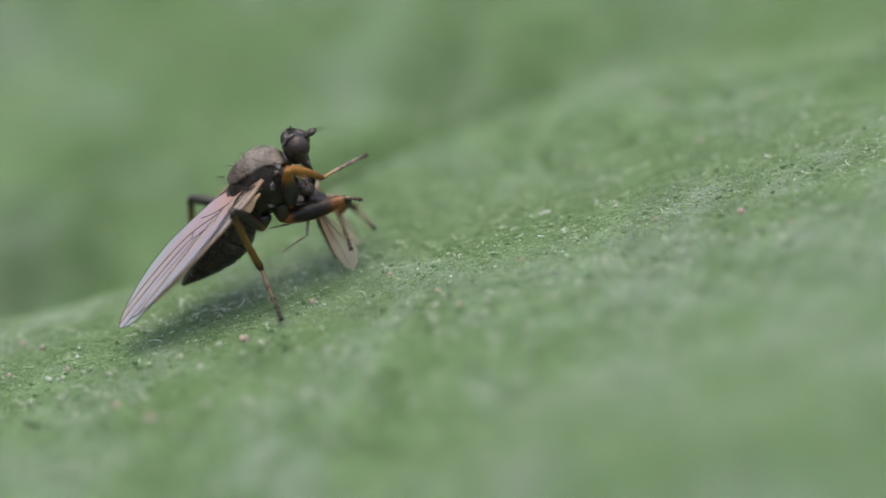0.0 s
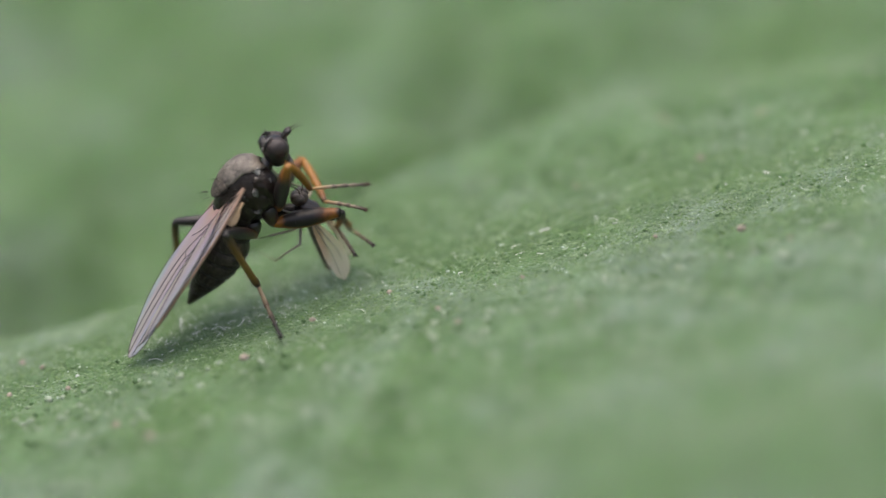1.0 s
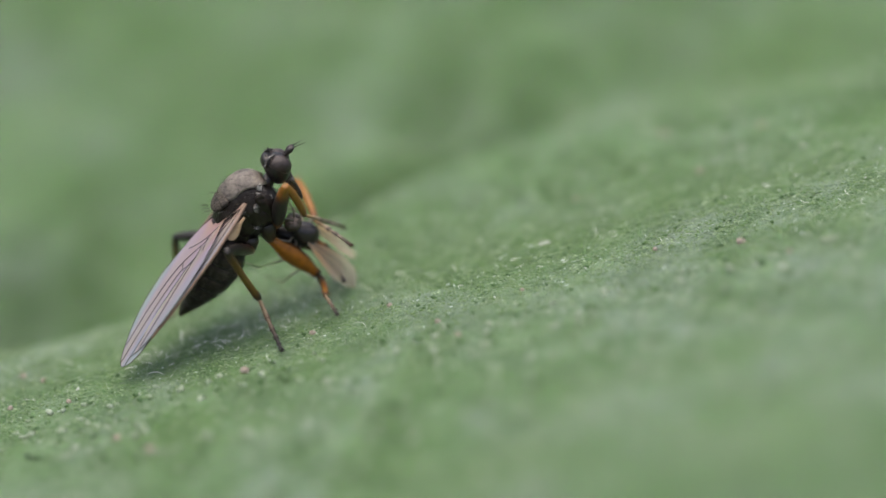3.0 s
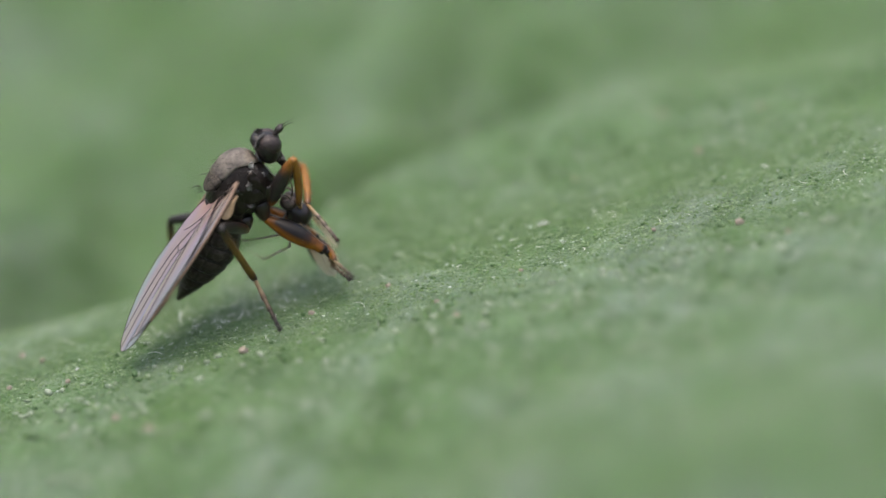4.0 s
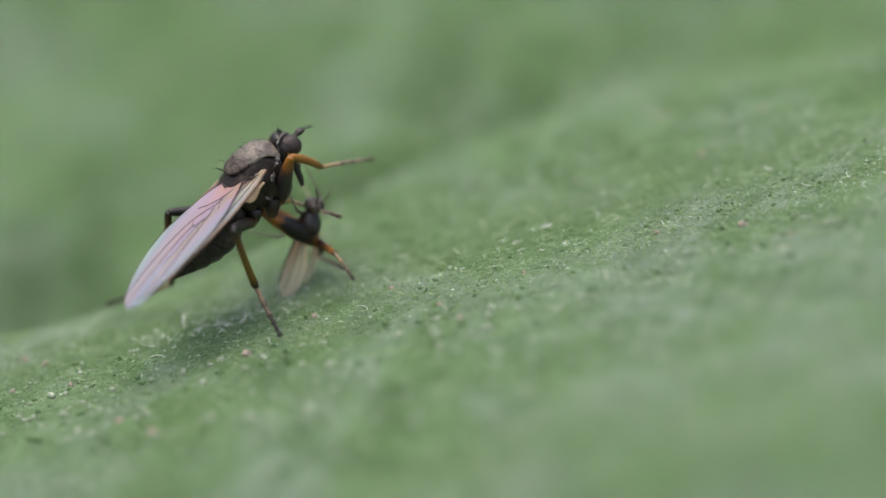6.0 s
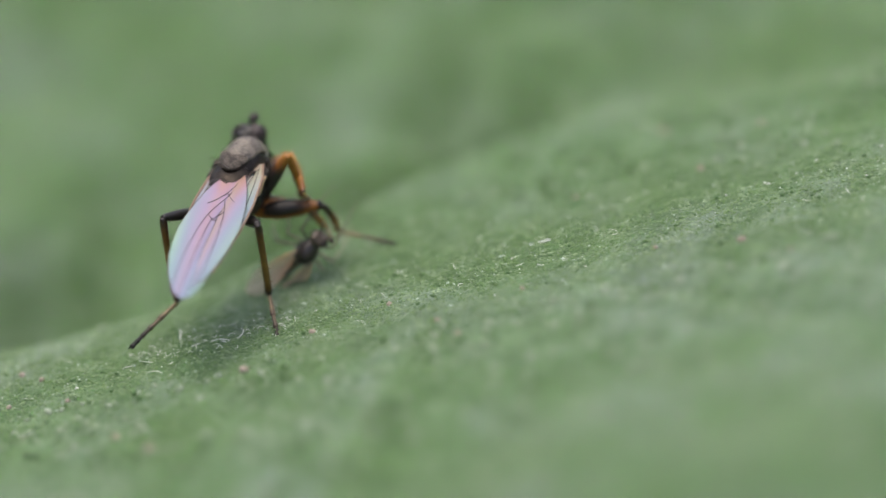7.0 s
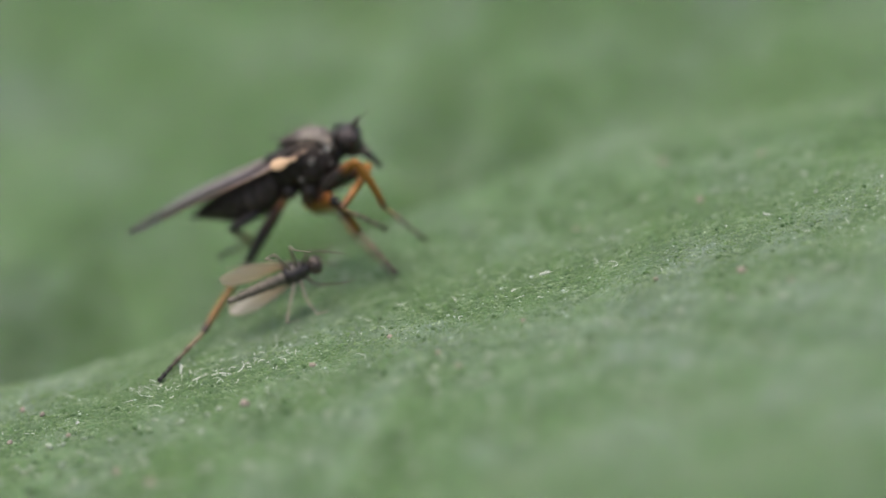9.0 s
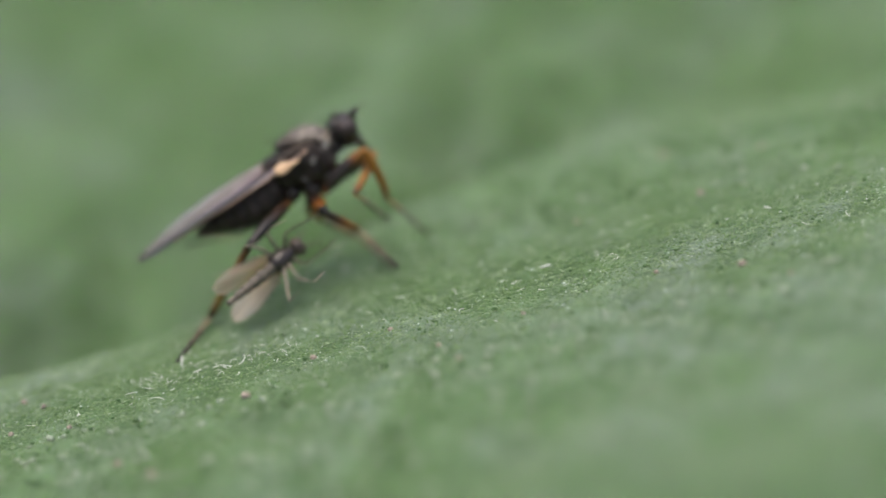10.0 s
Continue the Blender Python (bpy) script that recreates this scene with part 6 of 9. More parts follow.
    walk(legs['LF'][2], [
        (0, q(0.5, 0.258, -1.26, -50, 1.4, -55.2)), (0.2, q(0.448, 0.242, -1.298, -50.6, 2.4, -54.9)), (0.4, q(0.366, 0.224, -1.369, -52.2, 4.6, -54.7)),
        (0.5, q(0.351, 0.218, -1.398, -53.7, 5.8, -54.8)), (0.6, q(0.371, 0.207, -1.425, -55.1, 7.2, -55.4)), (0.8, q(0.472, 0.16, -1.486, -56.7, 10.5, -57.6)),
        (1, q(0.55, 0.12, -1.52, -58, 12.1, -59.7)), (1.2, q(0.568, 0.106, -1.504, -59, 11.6, -61.6)), (1.4, q(0.581, 0.096, -1.466, -59.8, 10.5, -63.4)),
        (1.5, q(0.59, 0.097, -1.441, -60.3, 10, -64)), (1.6, q(0.604, 0.116, -1.396, -60.1, 8.9, -63.3)), (1.8, q(0.64, 0.207, -1.252, -58, 4.8, -57.9)),
        (2, q(0.66, 0.261, -1.17, -55.8, 2.4, -54.2)), (2.2, q(0.617, 0.224, -1.256, -55, 5.2, -59.6)), (2.4, q(0.546, 0.17, -1.391, -55.7, 9.5, -68.6)),
        (2.5, q(0.53, 0.155, -1.422, -56.1, 10.5, -70.7)), (2.6, q(0.527, 0.149, -1.427, -56.3, 10.6, -71.1)), (2.7, q(0.524, 0.142, -1.43, -56.6, 10.7, -71.4)),
        (2.8, q(0.518, 0.129, -1.429, -57.1, 11, -72)), (3, q(0.5, 0.088, -1.424, -58.8, 11.8, -74.5)), (3.2, q(0.476, 0.037, -1.414, -61.5, 12.7, -78)),
        (3.4, q(0.451, -0.013, -1.404, -64.9, 13.6, -81.8)), (3.5, q(0.44, -0.035, -1.399, -67.9, 13.9, -83.6)), (3.6, q(0.43, -0.053, -1.396, -70.6, 14.2, -85.2)),
        (3.8, q(0.416, -0.073, -1.392, -73.6, 14.6, -87.2)), (4, q(0.41, -0.079, -1.4, -75.7, 14.5, -88)), (4.2, q(0.409, 0.047, -1.318, -79, 21, -88.7)),
        (4.4, q(0.401, 0.204, -1.193, -85, 31.2, -88.9)), (4.5, q(0.4, 0.228, -1.17, -90.5, 33.2, -88.9)), (4.6, q(0.417, 0.211, -1.198, -91.6, 30, -88.6)),
        (4.8, q(0.508, 0.094, -1.347, -82.8, 13.5, -87.3)), (5, q(0.56, -0.012, -1.45, -74.8, 2.9, -86.1)), (5.2, q(0.494, 0.07, -1.447, -68.6, 6.1, -83.6)),
        (5.4, q(0.388, 0.196, -1.441, -60.4, 11, -79.4)), (5.5, q(0.368, 0.228, -1.438, -52, 12, -78.7)), (5.6, q(0.379, 0.244, -1.404, -39, 7.3, -78.6)),
        (5.7, q(0.39, 0.249, -1.34, -25.5, 2.9, -77.9)), (5.8, q(0.381, 0.234, -1.26, -17.7, 4.8, -76.1)), (6, q(0.337, 0.202, -1.066, -26.9, 10.5, -70.8)),
        (6.2, q(0.519, 0.056, -0.835, -41.7, 20.4, -73.9)), (6.4, q(0.539, -0.616, -0.469, -37.2, 53, -49.5)), (6.6, q(0.33, -1.166, -0.241, 9.2, 56.2, 8.3)),
        (6.8, q(0.37, -1.239, -0.16, 11, 58.4, 13.8)), (7, q(0.286, -1.124, -0.38, 18.9, 57.7, 25.1)), (7.2, q(0.472, -1.226, -0.203, 16.1, 55.7, 24.6)),
        (7.4, q(0.861, -1.288, 0.062, 5.2, 58, 15.5)), (7.5, q(0.939, -1.285, 0.092, -4.5, 58.5, 6.9)), (7.6, q(0.905, -1.336, 0.05, -12.1, 57.4, -0.5)),
        (7.8, q(0.7, -1.47, -0.17, -17.2, 51.6, -6.9)), (8, q(0.336, -1.275, -0.85, 28.1, 57.7, 47.6)), (8.2, q(0.579, -1.061, -0.97, 45, 53.3, 69.5)),
        (8.4, q(0.5, -1.358, -0.92, 50.7, 49.1, 78.4)), (8.5, q(0.477, -1.455, -0.901, 51.3, 47.2, 81.3)), (8.6, q(0.492, -1.414, -0.907, 47.9, 45.4, 78.7)),
        (8.8, q(0.56, -1.201, -0.94, 37.7, 38.6, 66.1)), (9, q(0.611, -0.979, -0.959, 32.2, 34.7, 59.5)), (9.2, q(0.619, -0.816, -0.936, 31.3, 36.6, 60.1)),
        (9.4, q(0.62, -0.696, -0.901, 30.9, 39.2, 61.3)), (9.5, q(0.62, -0.681, -0.89, 30.6, 40, 62)), (9.6, q(0.624, -0.701, -0.883, 30.8, 40.6, 63.3)),
        (9.8, q(0.652, -0.793, -0.868, 32.8, 42.2, 67.1)), (10, q(0.67, -0.85, -0.86, 33.9, 43.1, 69.3))])
    walk(legs['RM'][0], [
        (0, q(-0.16, -0.26, -0.8, 45, 27.8, -3.7)), (0.2, q(-0.16, -0.26, -0.8, 44.7, 28.7, -4.3)), (0.4, q(-0.16, -0.26, -0.8, 43.9, 30.8, -5.5)),
        (0.5, q(-0.16, -0.26, -0.8, 43.3, 32.1, -6.1)), (0.6, q(-0.16, -0.26, -0.8, 42.6, 34.3, -6.8)), (0.8, q(-0.16, -0.26, -0.8, 41, 41, -8.8)),
        (1, q(-0.16, -0.26, -0.8, 39.2, 44.8, -10.7)), (1.2, q(-0.16, -0.26, -0.8, 38.2, 43, -12)), (1.4, q(-0.16, -0.26, -0.8, 38.1, 39.7, -12.7)),
        (1.5, q(-0.16, -0.26, -0.8, 38.3, 38.6, -12.7)), (1.6, q(-0.16, -0.26, -0.8, 38.6, 37.7, -12.4)), (1.8, q(-0.16, -0.26, -0.8, 39.3, 36.2, -10.9)),
        (2, q(-0.16, -0.26, -0.8, 40.1, 35.6, -8.7)), (2.2, q(-0.16, -0.26, -0.8, 39.4, 56.4, -0.1)), (2.4, q(-0.16, -0.26, -0.8, -57, 99.8, -80.5)),
        (2.5, q(-0.16, -0.26, -0.8, -53.1, 103, -56.9)), (2.6, q(-0.16, -0.26, -0.8, -71.7, 102.6, -56.5)), (2.7, q(-0.16, -0.26, -0.8, -87.6, 101.8, -55.5)),
        (2.8, q(-0.16, -0.26, -0.8, -99.7, 100.4, -53.8)), (3, q(-0.16, -0.26, -0.8, -93, 94.4, -37)), (3.2, q(-0.16, -0.26, -0.8, 36.2, 95.6, 93.4)),
        (3.4, q(-0.16, -0.26, -0.8, -114.9, 75, -72.9)), (3.5, q(-0.16, -0.26, -0.8, -94.1, 70.9, -71.3)), (3.6, q(-0.16, -0.26, -0.8, -75.7, 67.5, -70.5)),
        (3.8, q(-0.16, -0.26, -0.8, -60.1, 64, -70.4)), (4, q(-0.16, -0.26, -0.8, -48, 63.2, -70.9)), (4.2, q(-0.16, -0.26, -0.8, -39.4, 62.6, -72.1)),
        (4.4, q(-0.16, -0.26, -0.8, -33.7, 62.2, -73.5)), (4.5, q(-0.16, -0.26, -0.8, -28.7, 62.1, -73.8)), (4.6, q(-0.16, -0.26, -0.8, -23, 61.9, -71.9)),
        (4.8, q(-0.16, -0.26, -0.8, -11, 60.9, -62.2)), (5, q(-0.16, -0.26, -0.8, -2.2, 60.6, -55.2)), (5.2, q(-0.16, -0.26, -0.8, -8.8, 67.7, -65.9)),
        (5.4, q(-0.16, -0.26, -0.8, -38, 76.6, -101.1)), (5.5, q(-0.16, -0.26, -0.8, -51, 79.9, -117.8)), (5.6, q(-0.16, -0.26, -0.8, -52.1, 89.1, -120.5)),
        (5.7, q(-0.16, -0.26, -0.8, 111.7, 82.3, 42.5)), (5.8, q(-0.16, -0.26, -0.8, 93.5, 79.5, 23.2)), (6, q(-0.16, -0.26, -0.8, 60.1, 69, -11.9)),
        (6.2, q(-0.16, -0.26, -0.8, 40.3, 45.9, -33.3)), (6.4, q(-0.16, -0.26, -0.8, 29.5, 16.8, -44.3)), (6.6, q(-0.16, -0.26, -0.8, 21.6, -1.2, -50)),
        (6.8, q(-0.16, -0.26, -0.8, 15.8, -6.6, -52.4)), (7, q(-0.16, -0.26, -0.8, 14.6, 4.2, -53.3)), (7.2, q(-0.16, -0.26, -0.8, 12.3, 0.8, -59.9)),
        (7.4, q(-0.16, -0.26, -0.8, 10.6, -4.6, -69.1)), (7.5, q(-0.16, -0.26, -0.8, 9.5, -5.6, -70.8)), (7.6, q(-0.16, -0.26, -0.8, 8.6, -5.2, -67.5)),
        (7.8, q(-0.16, -0.26, -0.8, 3.9, -1.9, -52.7)), (8, q(-0.16, -0.26, -0.8, -6.2, 32.4, -3.1)), (8.2, q(-0.16, -0.26, -0.8, 23.6, 50.3, 74.3)),
        (8.4, q(-0.16, -0.26, -0.8, 24.7, 36.9, 97.1)), (8.5, q(-0.16, -0.26, -0.8, 9.9, 34.3, 94)), (8.6, q(-0.16, -0.26, -0.8, -1.8, 31, 91.2)),
        (8.8, q(-0.16, -0.26, -0.8, -11.9, 22.7, 85.6)), (9, q(-0.16, -0.26, -0.8, -19, 18.2, 79.6)), (9.2, q(-0.16, -0.26, -0.8, -25, 18.4, 69.1)),
        (9.4, q(-0.16, -0.26, -0.8, -30.1, 18.9, 58.2)), (9.5, q(-0.16, -0.26, -0.8, -32.3, 19.1, 56.3)), (9.6, q(-0.16, -0.26, -0.8, -32.6, 20.6, 59.5)),
        (9.8, q(-0.16, -0.26, -0.8, -27.5, 26.1, 78.1)), (10, q(-0.16, -0.26, -0.8, -24.9, 28.2, 90.5))])
    walk(legs['RM'][1], [
        (0, q(0.917, -0.33, -1.369, -44.6, 153.2, -52.7)), (0.2, q(0.907, -0.34, -1.386, -44.2, 153.4, -52.5)), (0.4, q(0.883, -0.36, -1.425, -43.3, 153.8, -52.2)),
        (0.5, q(0.868, -0.37, -1.448, -42.3, 154, -52.1)), (0.6, q(0.841, -0.379, -1.487, -41.1, 154.2, -51.9)), (0.8, q(0.75, -0.4, -1.601, -38.8, 154.6, -51.9)),
        (1, q(0.69, -0.42, -1.66, -36.4, 154.4, -52.4)), (1.2, q(0.713, -0.445, -1.632, -35.7, 153, -54.8)), (1.4, q(0.755, -0.467, -1.58, -36.3, 150.9, -58.1)),
        (1.5, q(0.771, -0.47, -1.56, -35.9, 150.5, -58.2)), (1.6, q(0.783, -0.467, -1.546, -35.3, 150.5, -57.3)), (1.8, q(0.807, -0.446, -1.52, -34.4, 150.6, -55.2)),
        (2, q(0.82, -0.41, -1.51, -33.8, 151.1, -52.6)), (2.2, q(0.515, -0.262, -1.816, -9.9, 169.1, -12.1)), (2.4, q(-0.194, -0.055, -2.002, 0.7, -177.9, 44.7)),
        (2.5, q(-0.31, -0.03, -1.989, -2.5, -170.6, 94.1)), (2.6, q(-0.307, -0.038, -1.991, -3.5, -170.3, 94)), (2.7, q(-0.301, -0.054, -1.994, -4.2, -169.8, 93.8)),
        (2.8, q(-0.29, -0.083, -2, -4.6, -169.8, 93.1)), (3, q(-0.235, -0.203, -2.016, -3.7, -174.2, 88.2)), (3.2, q(-0.153, -0.379, -2.014, 0.1, 156.3, 62.8)),
        (3.4, q(-0.067, -0.561, -1.979, -17.5, 126, -4.8)), (3.5, q(-0.032, -0.638, -1.953, -38, 133.9, -51.8)), (3.6, q(-0.004, -0.699, -1.927, -30.9, 136.1, -57.8)),
        (3.8, q(0.02, -0.764, -1.896, -24.4, 137.5, -61.7)), (4, q(0.02, -0.78, -1.889, -17.4, 138.5, -61.8)), (4.2, q(0.013, -0.794, -1.883, -11.2, 141.8, -60.6)),
        (4.4, q(0.002, -0.806, -1.879, -5.8, 145.4, -58.6)), (4.5, q(0, -0.809, -1.878, -2.4, 146.1, -58.3)), (4.6, q(0.019, -0.807, -1.876, -0.5, 145.6, -58.9)),
        (4.8, q(0.117, -0.785, -1.866, -1.4, 141.8, -61.4)), (5, q(0.181, -0.752, -1.863, -2.5, 138.1, -62.6)), (5.2, q(0.029, -0.683, -1.929, -3.2, 139.5, -65.4)),
        (5.4, q(-0.215, -0.538, -1.987, -3.2, 141.5, -70.8)), (5.5, q(-0.26, -0.45, -2.001, -0.9, 142.8, -72.1)), (5.6, q(-0.17, -0.277, -2.02, -1.3, 145.3, -73.9)),
        (5.7, q(-0.04, -0.15, -2.009, -4.4, 146.4, -77)), (5.8, q(0.045, -0.172, -2, -7.5, 147.4, -79.6)), (6, q(0.267, -0.35, -1.939, -11.2, 150.3, -80.7)),
        (6.2, q(0.55, -0.726, -1.676, -11.5, 142.1, -71.8)), (6.4, q(0.675, -1.076, -1.153, -32.3, 98.3, -87.4)), (6.6, q(0.624, -1.194, -0.775, -0.3, 60.9, -53.9)),
        (6.8, q(0.58, -1.22, -0.66, -2.2, 49.9, -55.4)), (7, q(0.567, -1.236, -0.89, 39, 76.1, -9.6)), (7.2, q(0.451, -1.316, -0.816, 50.5, 81.8, -0.9)),
        (7.4, q(0.274, -1.396, -0.702, 41.9, 82.5, -13.9)), (7.5, q(0.239, -1.407, -0.68, 26.3, 80.9, -33.4)), (7.6, q(0.305, -1.383, -0.69, 16.7, 72.1, -45.2)),
        (7.8, q(0.58, -1.229, -0.76, 0.7, 49.9, -59.2)), (8, q(0.868, -0.316, -1.454, -67.6, 53.4, -128.8)), (8.2, q(0.05, 0.49, -1.739, -58, 32.6, -90)),
        (8.4, q(-0.28, 0.708, -1.533, -51.6, 30, -51.8)), (8.5, q(-0.23, 0.746, -1.487, -70.3, 29.1, -50.8)), (8.6, q(-0.182, 0.786, -1.428, -87.2, 30.2, -51.4)),
        (8.8, q(-0.074, 0.862, -1.271, -101.3, 35.2, -54.6)), (9, q(0.05, 0.88, -1.18, -112.1, 39, -58.7)), (9.2, q(0.252, 0.822, -1.185, -124.3, 36.7, -70.8)),
        (9.4, q(0.448, 0.721, -1.194, -133.1, 32.8, -82.7)), (9.5, q(0.479, 0.699, -1.2, -135, 31.9, -84.4)), (9.6, q(0.419, 0.724, -1.229, -135.2, 30.5, -82)),
        (9.8, q(0.066, 0.812, -1.337, -132.5, 25.9, -66.7)), (10, q(-0.17, 0.815, -1.377, -132.5, 25.2, -55.3))])
    walk(legs['RM'][2], [
        (0, q(0.457, 0.273, -1.752, -55.8, 5.1, -92.5)), (0.2, q(0.445, 0.263, -1.767, -55.4, 6.9, -90.2)), (0.4, q(0.415, 0.242, -1.801, -54.5, 9.7, -86)),
        (0.5, q(0.398, 0.233, -1.822, -54, 10.3, -84.6)), (0.6, q(0.369, 0.223, -1.856, -53.9, 9.9, -84.1)), (0.8, q(0.276, 0.204, -1.965, -54.6, 6.9, -84.7)),
        (1, q(0.222, 0.187, -2.028, -55.6, 4.8, -85.4)), (1.2, q(0.277, 0.174, -2.017, -56.1, 2.5, -85.8)), (1.4, q(0.362, 0.164, -1.993, -56.3, -0.7, -86.6)),
        (1.5, q(0.381, 0.159, -1.979, -56.4, -1, -86.9)), (1.6, q(0.384, 0.156, -1.965, -56.3, -0.4, -87.1)), (1.8, q(0.384, 0.162, -1.938, -56.3, 0.9, -87.6)),
        (2, q(0.369, 0.181, -1.921, -56.4, 1.5, -87.9)), (2.2, q(-0.301, -0.086, -1.977, -61.9, -6.3, -67.5)), (2.4, q(-0.798, -0.653, -1.972, -68.9, -12.8, -60.4)),
        (2.5, q(-0.25, -0.867, -1.851, -56.7, -11.5, -86.8)), (2.6, q(-0.249, -0.874, -1.847, -52.5, -11, -86.8)), (2.7, q(-0.246, -0.889, -1.844, -49, -10.3, -86.6)),
        (2.8, q(-0.244, -0.918, -1.85, -46.4, -9.8, -86.2)), (3, q(-0.262, -1.049, -1.931, -47.4, -9.9, -82.1)), (3.2, q(-0.509, -1.071, -2.356, -55.2, -28.2, -58.3)),
        (3.4, q(-0.565, -0.519, -2.666, -50.5, -25.4, -64.7)), (3.5, q(-0.396, -0.175, -2.566, -44.4, -15.2, -75.7)), (3.6, q(-0.33, -0.181, -2.517, -41.3, -11.3, -77.3)),
        (3.8, q(-0.277, -0.212, -2.47, -37.7, -7.4, -78.2)), (4, q(-0.281, -0.218, -2.452, -35.1, -7.9, -77.8)), (4.2, q(-0.315, -0.212, -2.408, -33.8, -7.8, -78.7)),
        (4.4, q(-0.363, -0.209, -2.361, -34.2, -7.5, -80.1)), (4.5, q(-0.371, -0.208, -2.351, -34.9, -7.4, -80.4)), (4.6, q(-0.344, -0.206, -2.356, -35.5, -7.4, -80.6)),
        (4.8, q(-0.203, -0.199, -2.392, -36.7, -7.8, -81.5)), (5, q(-0.11, -0.189, -2.431, -37.9, -7.9, -82.1)), (5.2, q(-0.24, -0.094, -2.48, -36.7, -8.4, -80.5)),
        (5.4, q(-0.433, 0.091, -2.515, -30.5, -7.9, -78.3)), (5.5, q(-0.468, 0.194, -2.515, -23.9, -6.6, -77.9)), (5.6, q(-0.363, 0.394, -2.504, -21.2, -3.8, -81.2)),
        (5.7, q(-0.2, 0.54, -2.48, -22.2, -1, -85.3)), (5.8, q(-0.085, 0.532, -2.457, -24.4, -0.9, -85.9)), (6, q(0.147, 0.379, -2.36, -29.3, -3, -82.6)),
        (6.2, q(0.34, -0.089, -2.198, -32, -5.6, -74.3)), (6.4, q(0.67, -0.953, -1.994, -28.4, -9.3, -66.7)), (6.6, q(0.868, -1.529, -1.518, -23.5, 5.9, -58.2)),
        (6.8, q(0.89, -1.67, -1.311, -17.8, 12, -54.8)), (7, q(0.769, -1.27, -1.715, -18.6, 0.8, -81.1)), (7.2, q(0.572, -1.318, -1.658, -14.1, 18, -67.7)),
        (7.4, q(0.381, -1.423, -1.544, -3.9, 35.9, -50.8)), (7.5, q(0.351, -1.481, -1.52, 2.5, 39.6, -46)), (7.6, q(0.489, -1.568, -1.498, 5.8, 36.7, -44.2)),
        (7.8, q(0.86, -1.7, -1.41, 4.9, 26.5, -43.8)), (8, q(0.551, -0.712, -2.136, -18, 14.3, -72.5)), (8.2, q(0.05, -0.226, -2.198, -21.9, 35.5, -33.3)),
        (8.4, q(0.175, 0.13, -1.958, -43.9, 37.8, -42.3)), (8.5, q(0.24, 0.17, -1.9, -56.8, 38.2, -41.2)), (8.6, q(0.276, 0.211, -1.855, -66.6, 39.2, -41)),
        (8.8, q(0.328, 0.296, -1.761, -72, 41.4, -40.8)), (9, q(0.393, 0.315, -1.715, -75.4, 43.3, -41.9)), (9.2, q(0.476, 0.178, -1.693, -84.3, 43.5, -54)),
        (9.4, q(0.539, 0.013, -1.655, -93.7, 40.5, -71.1)), (9.5, q(0.55, -0.019, -1.649, -94.2, 39.8, -74.8)), (9.6, q(0.521, -0.001, -1.66, -93.5, 40.1, -73.9)),
        (9.8, q(0.369, 0.11, -1.708, -93.6, 40.6, -64.6)), (10, q(0.268, 0.182, -1.739, -97.3, 40.3, -58.2))])
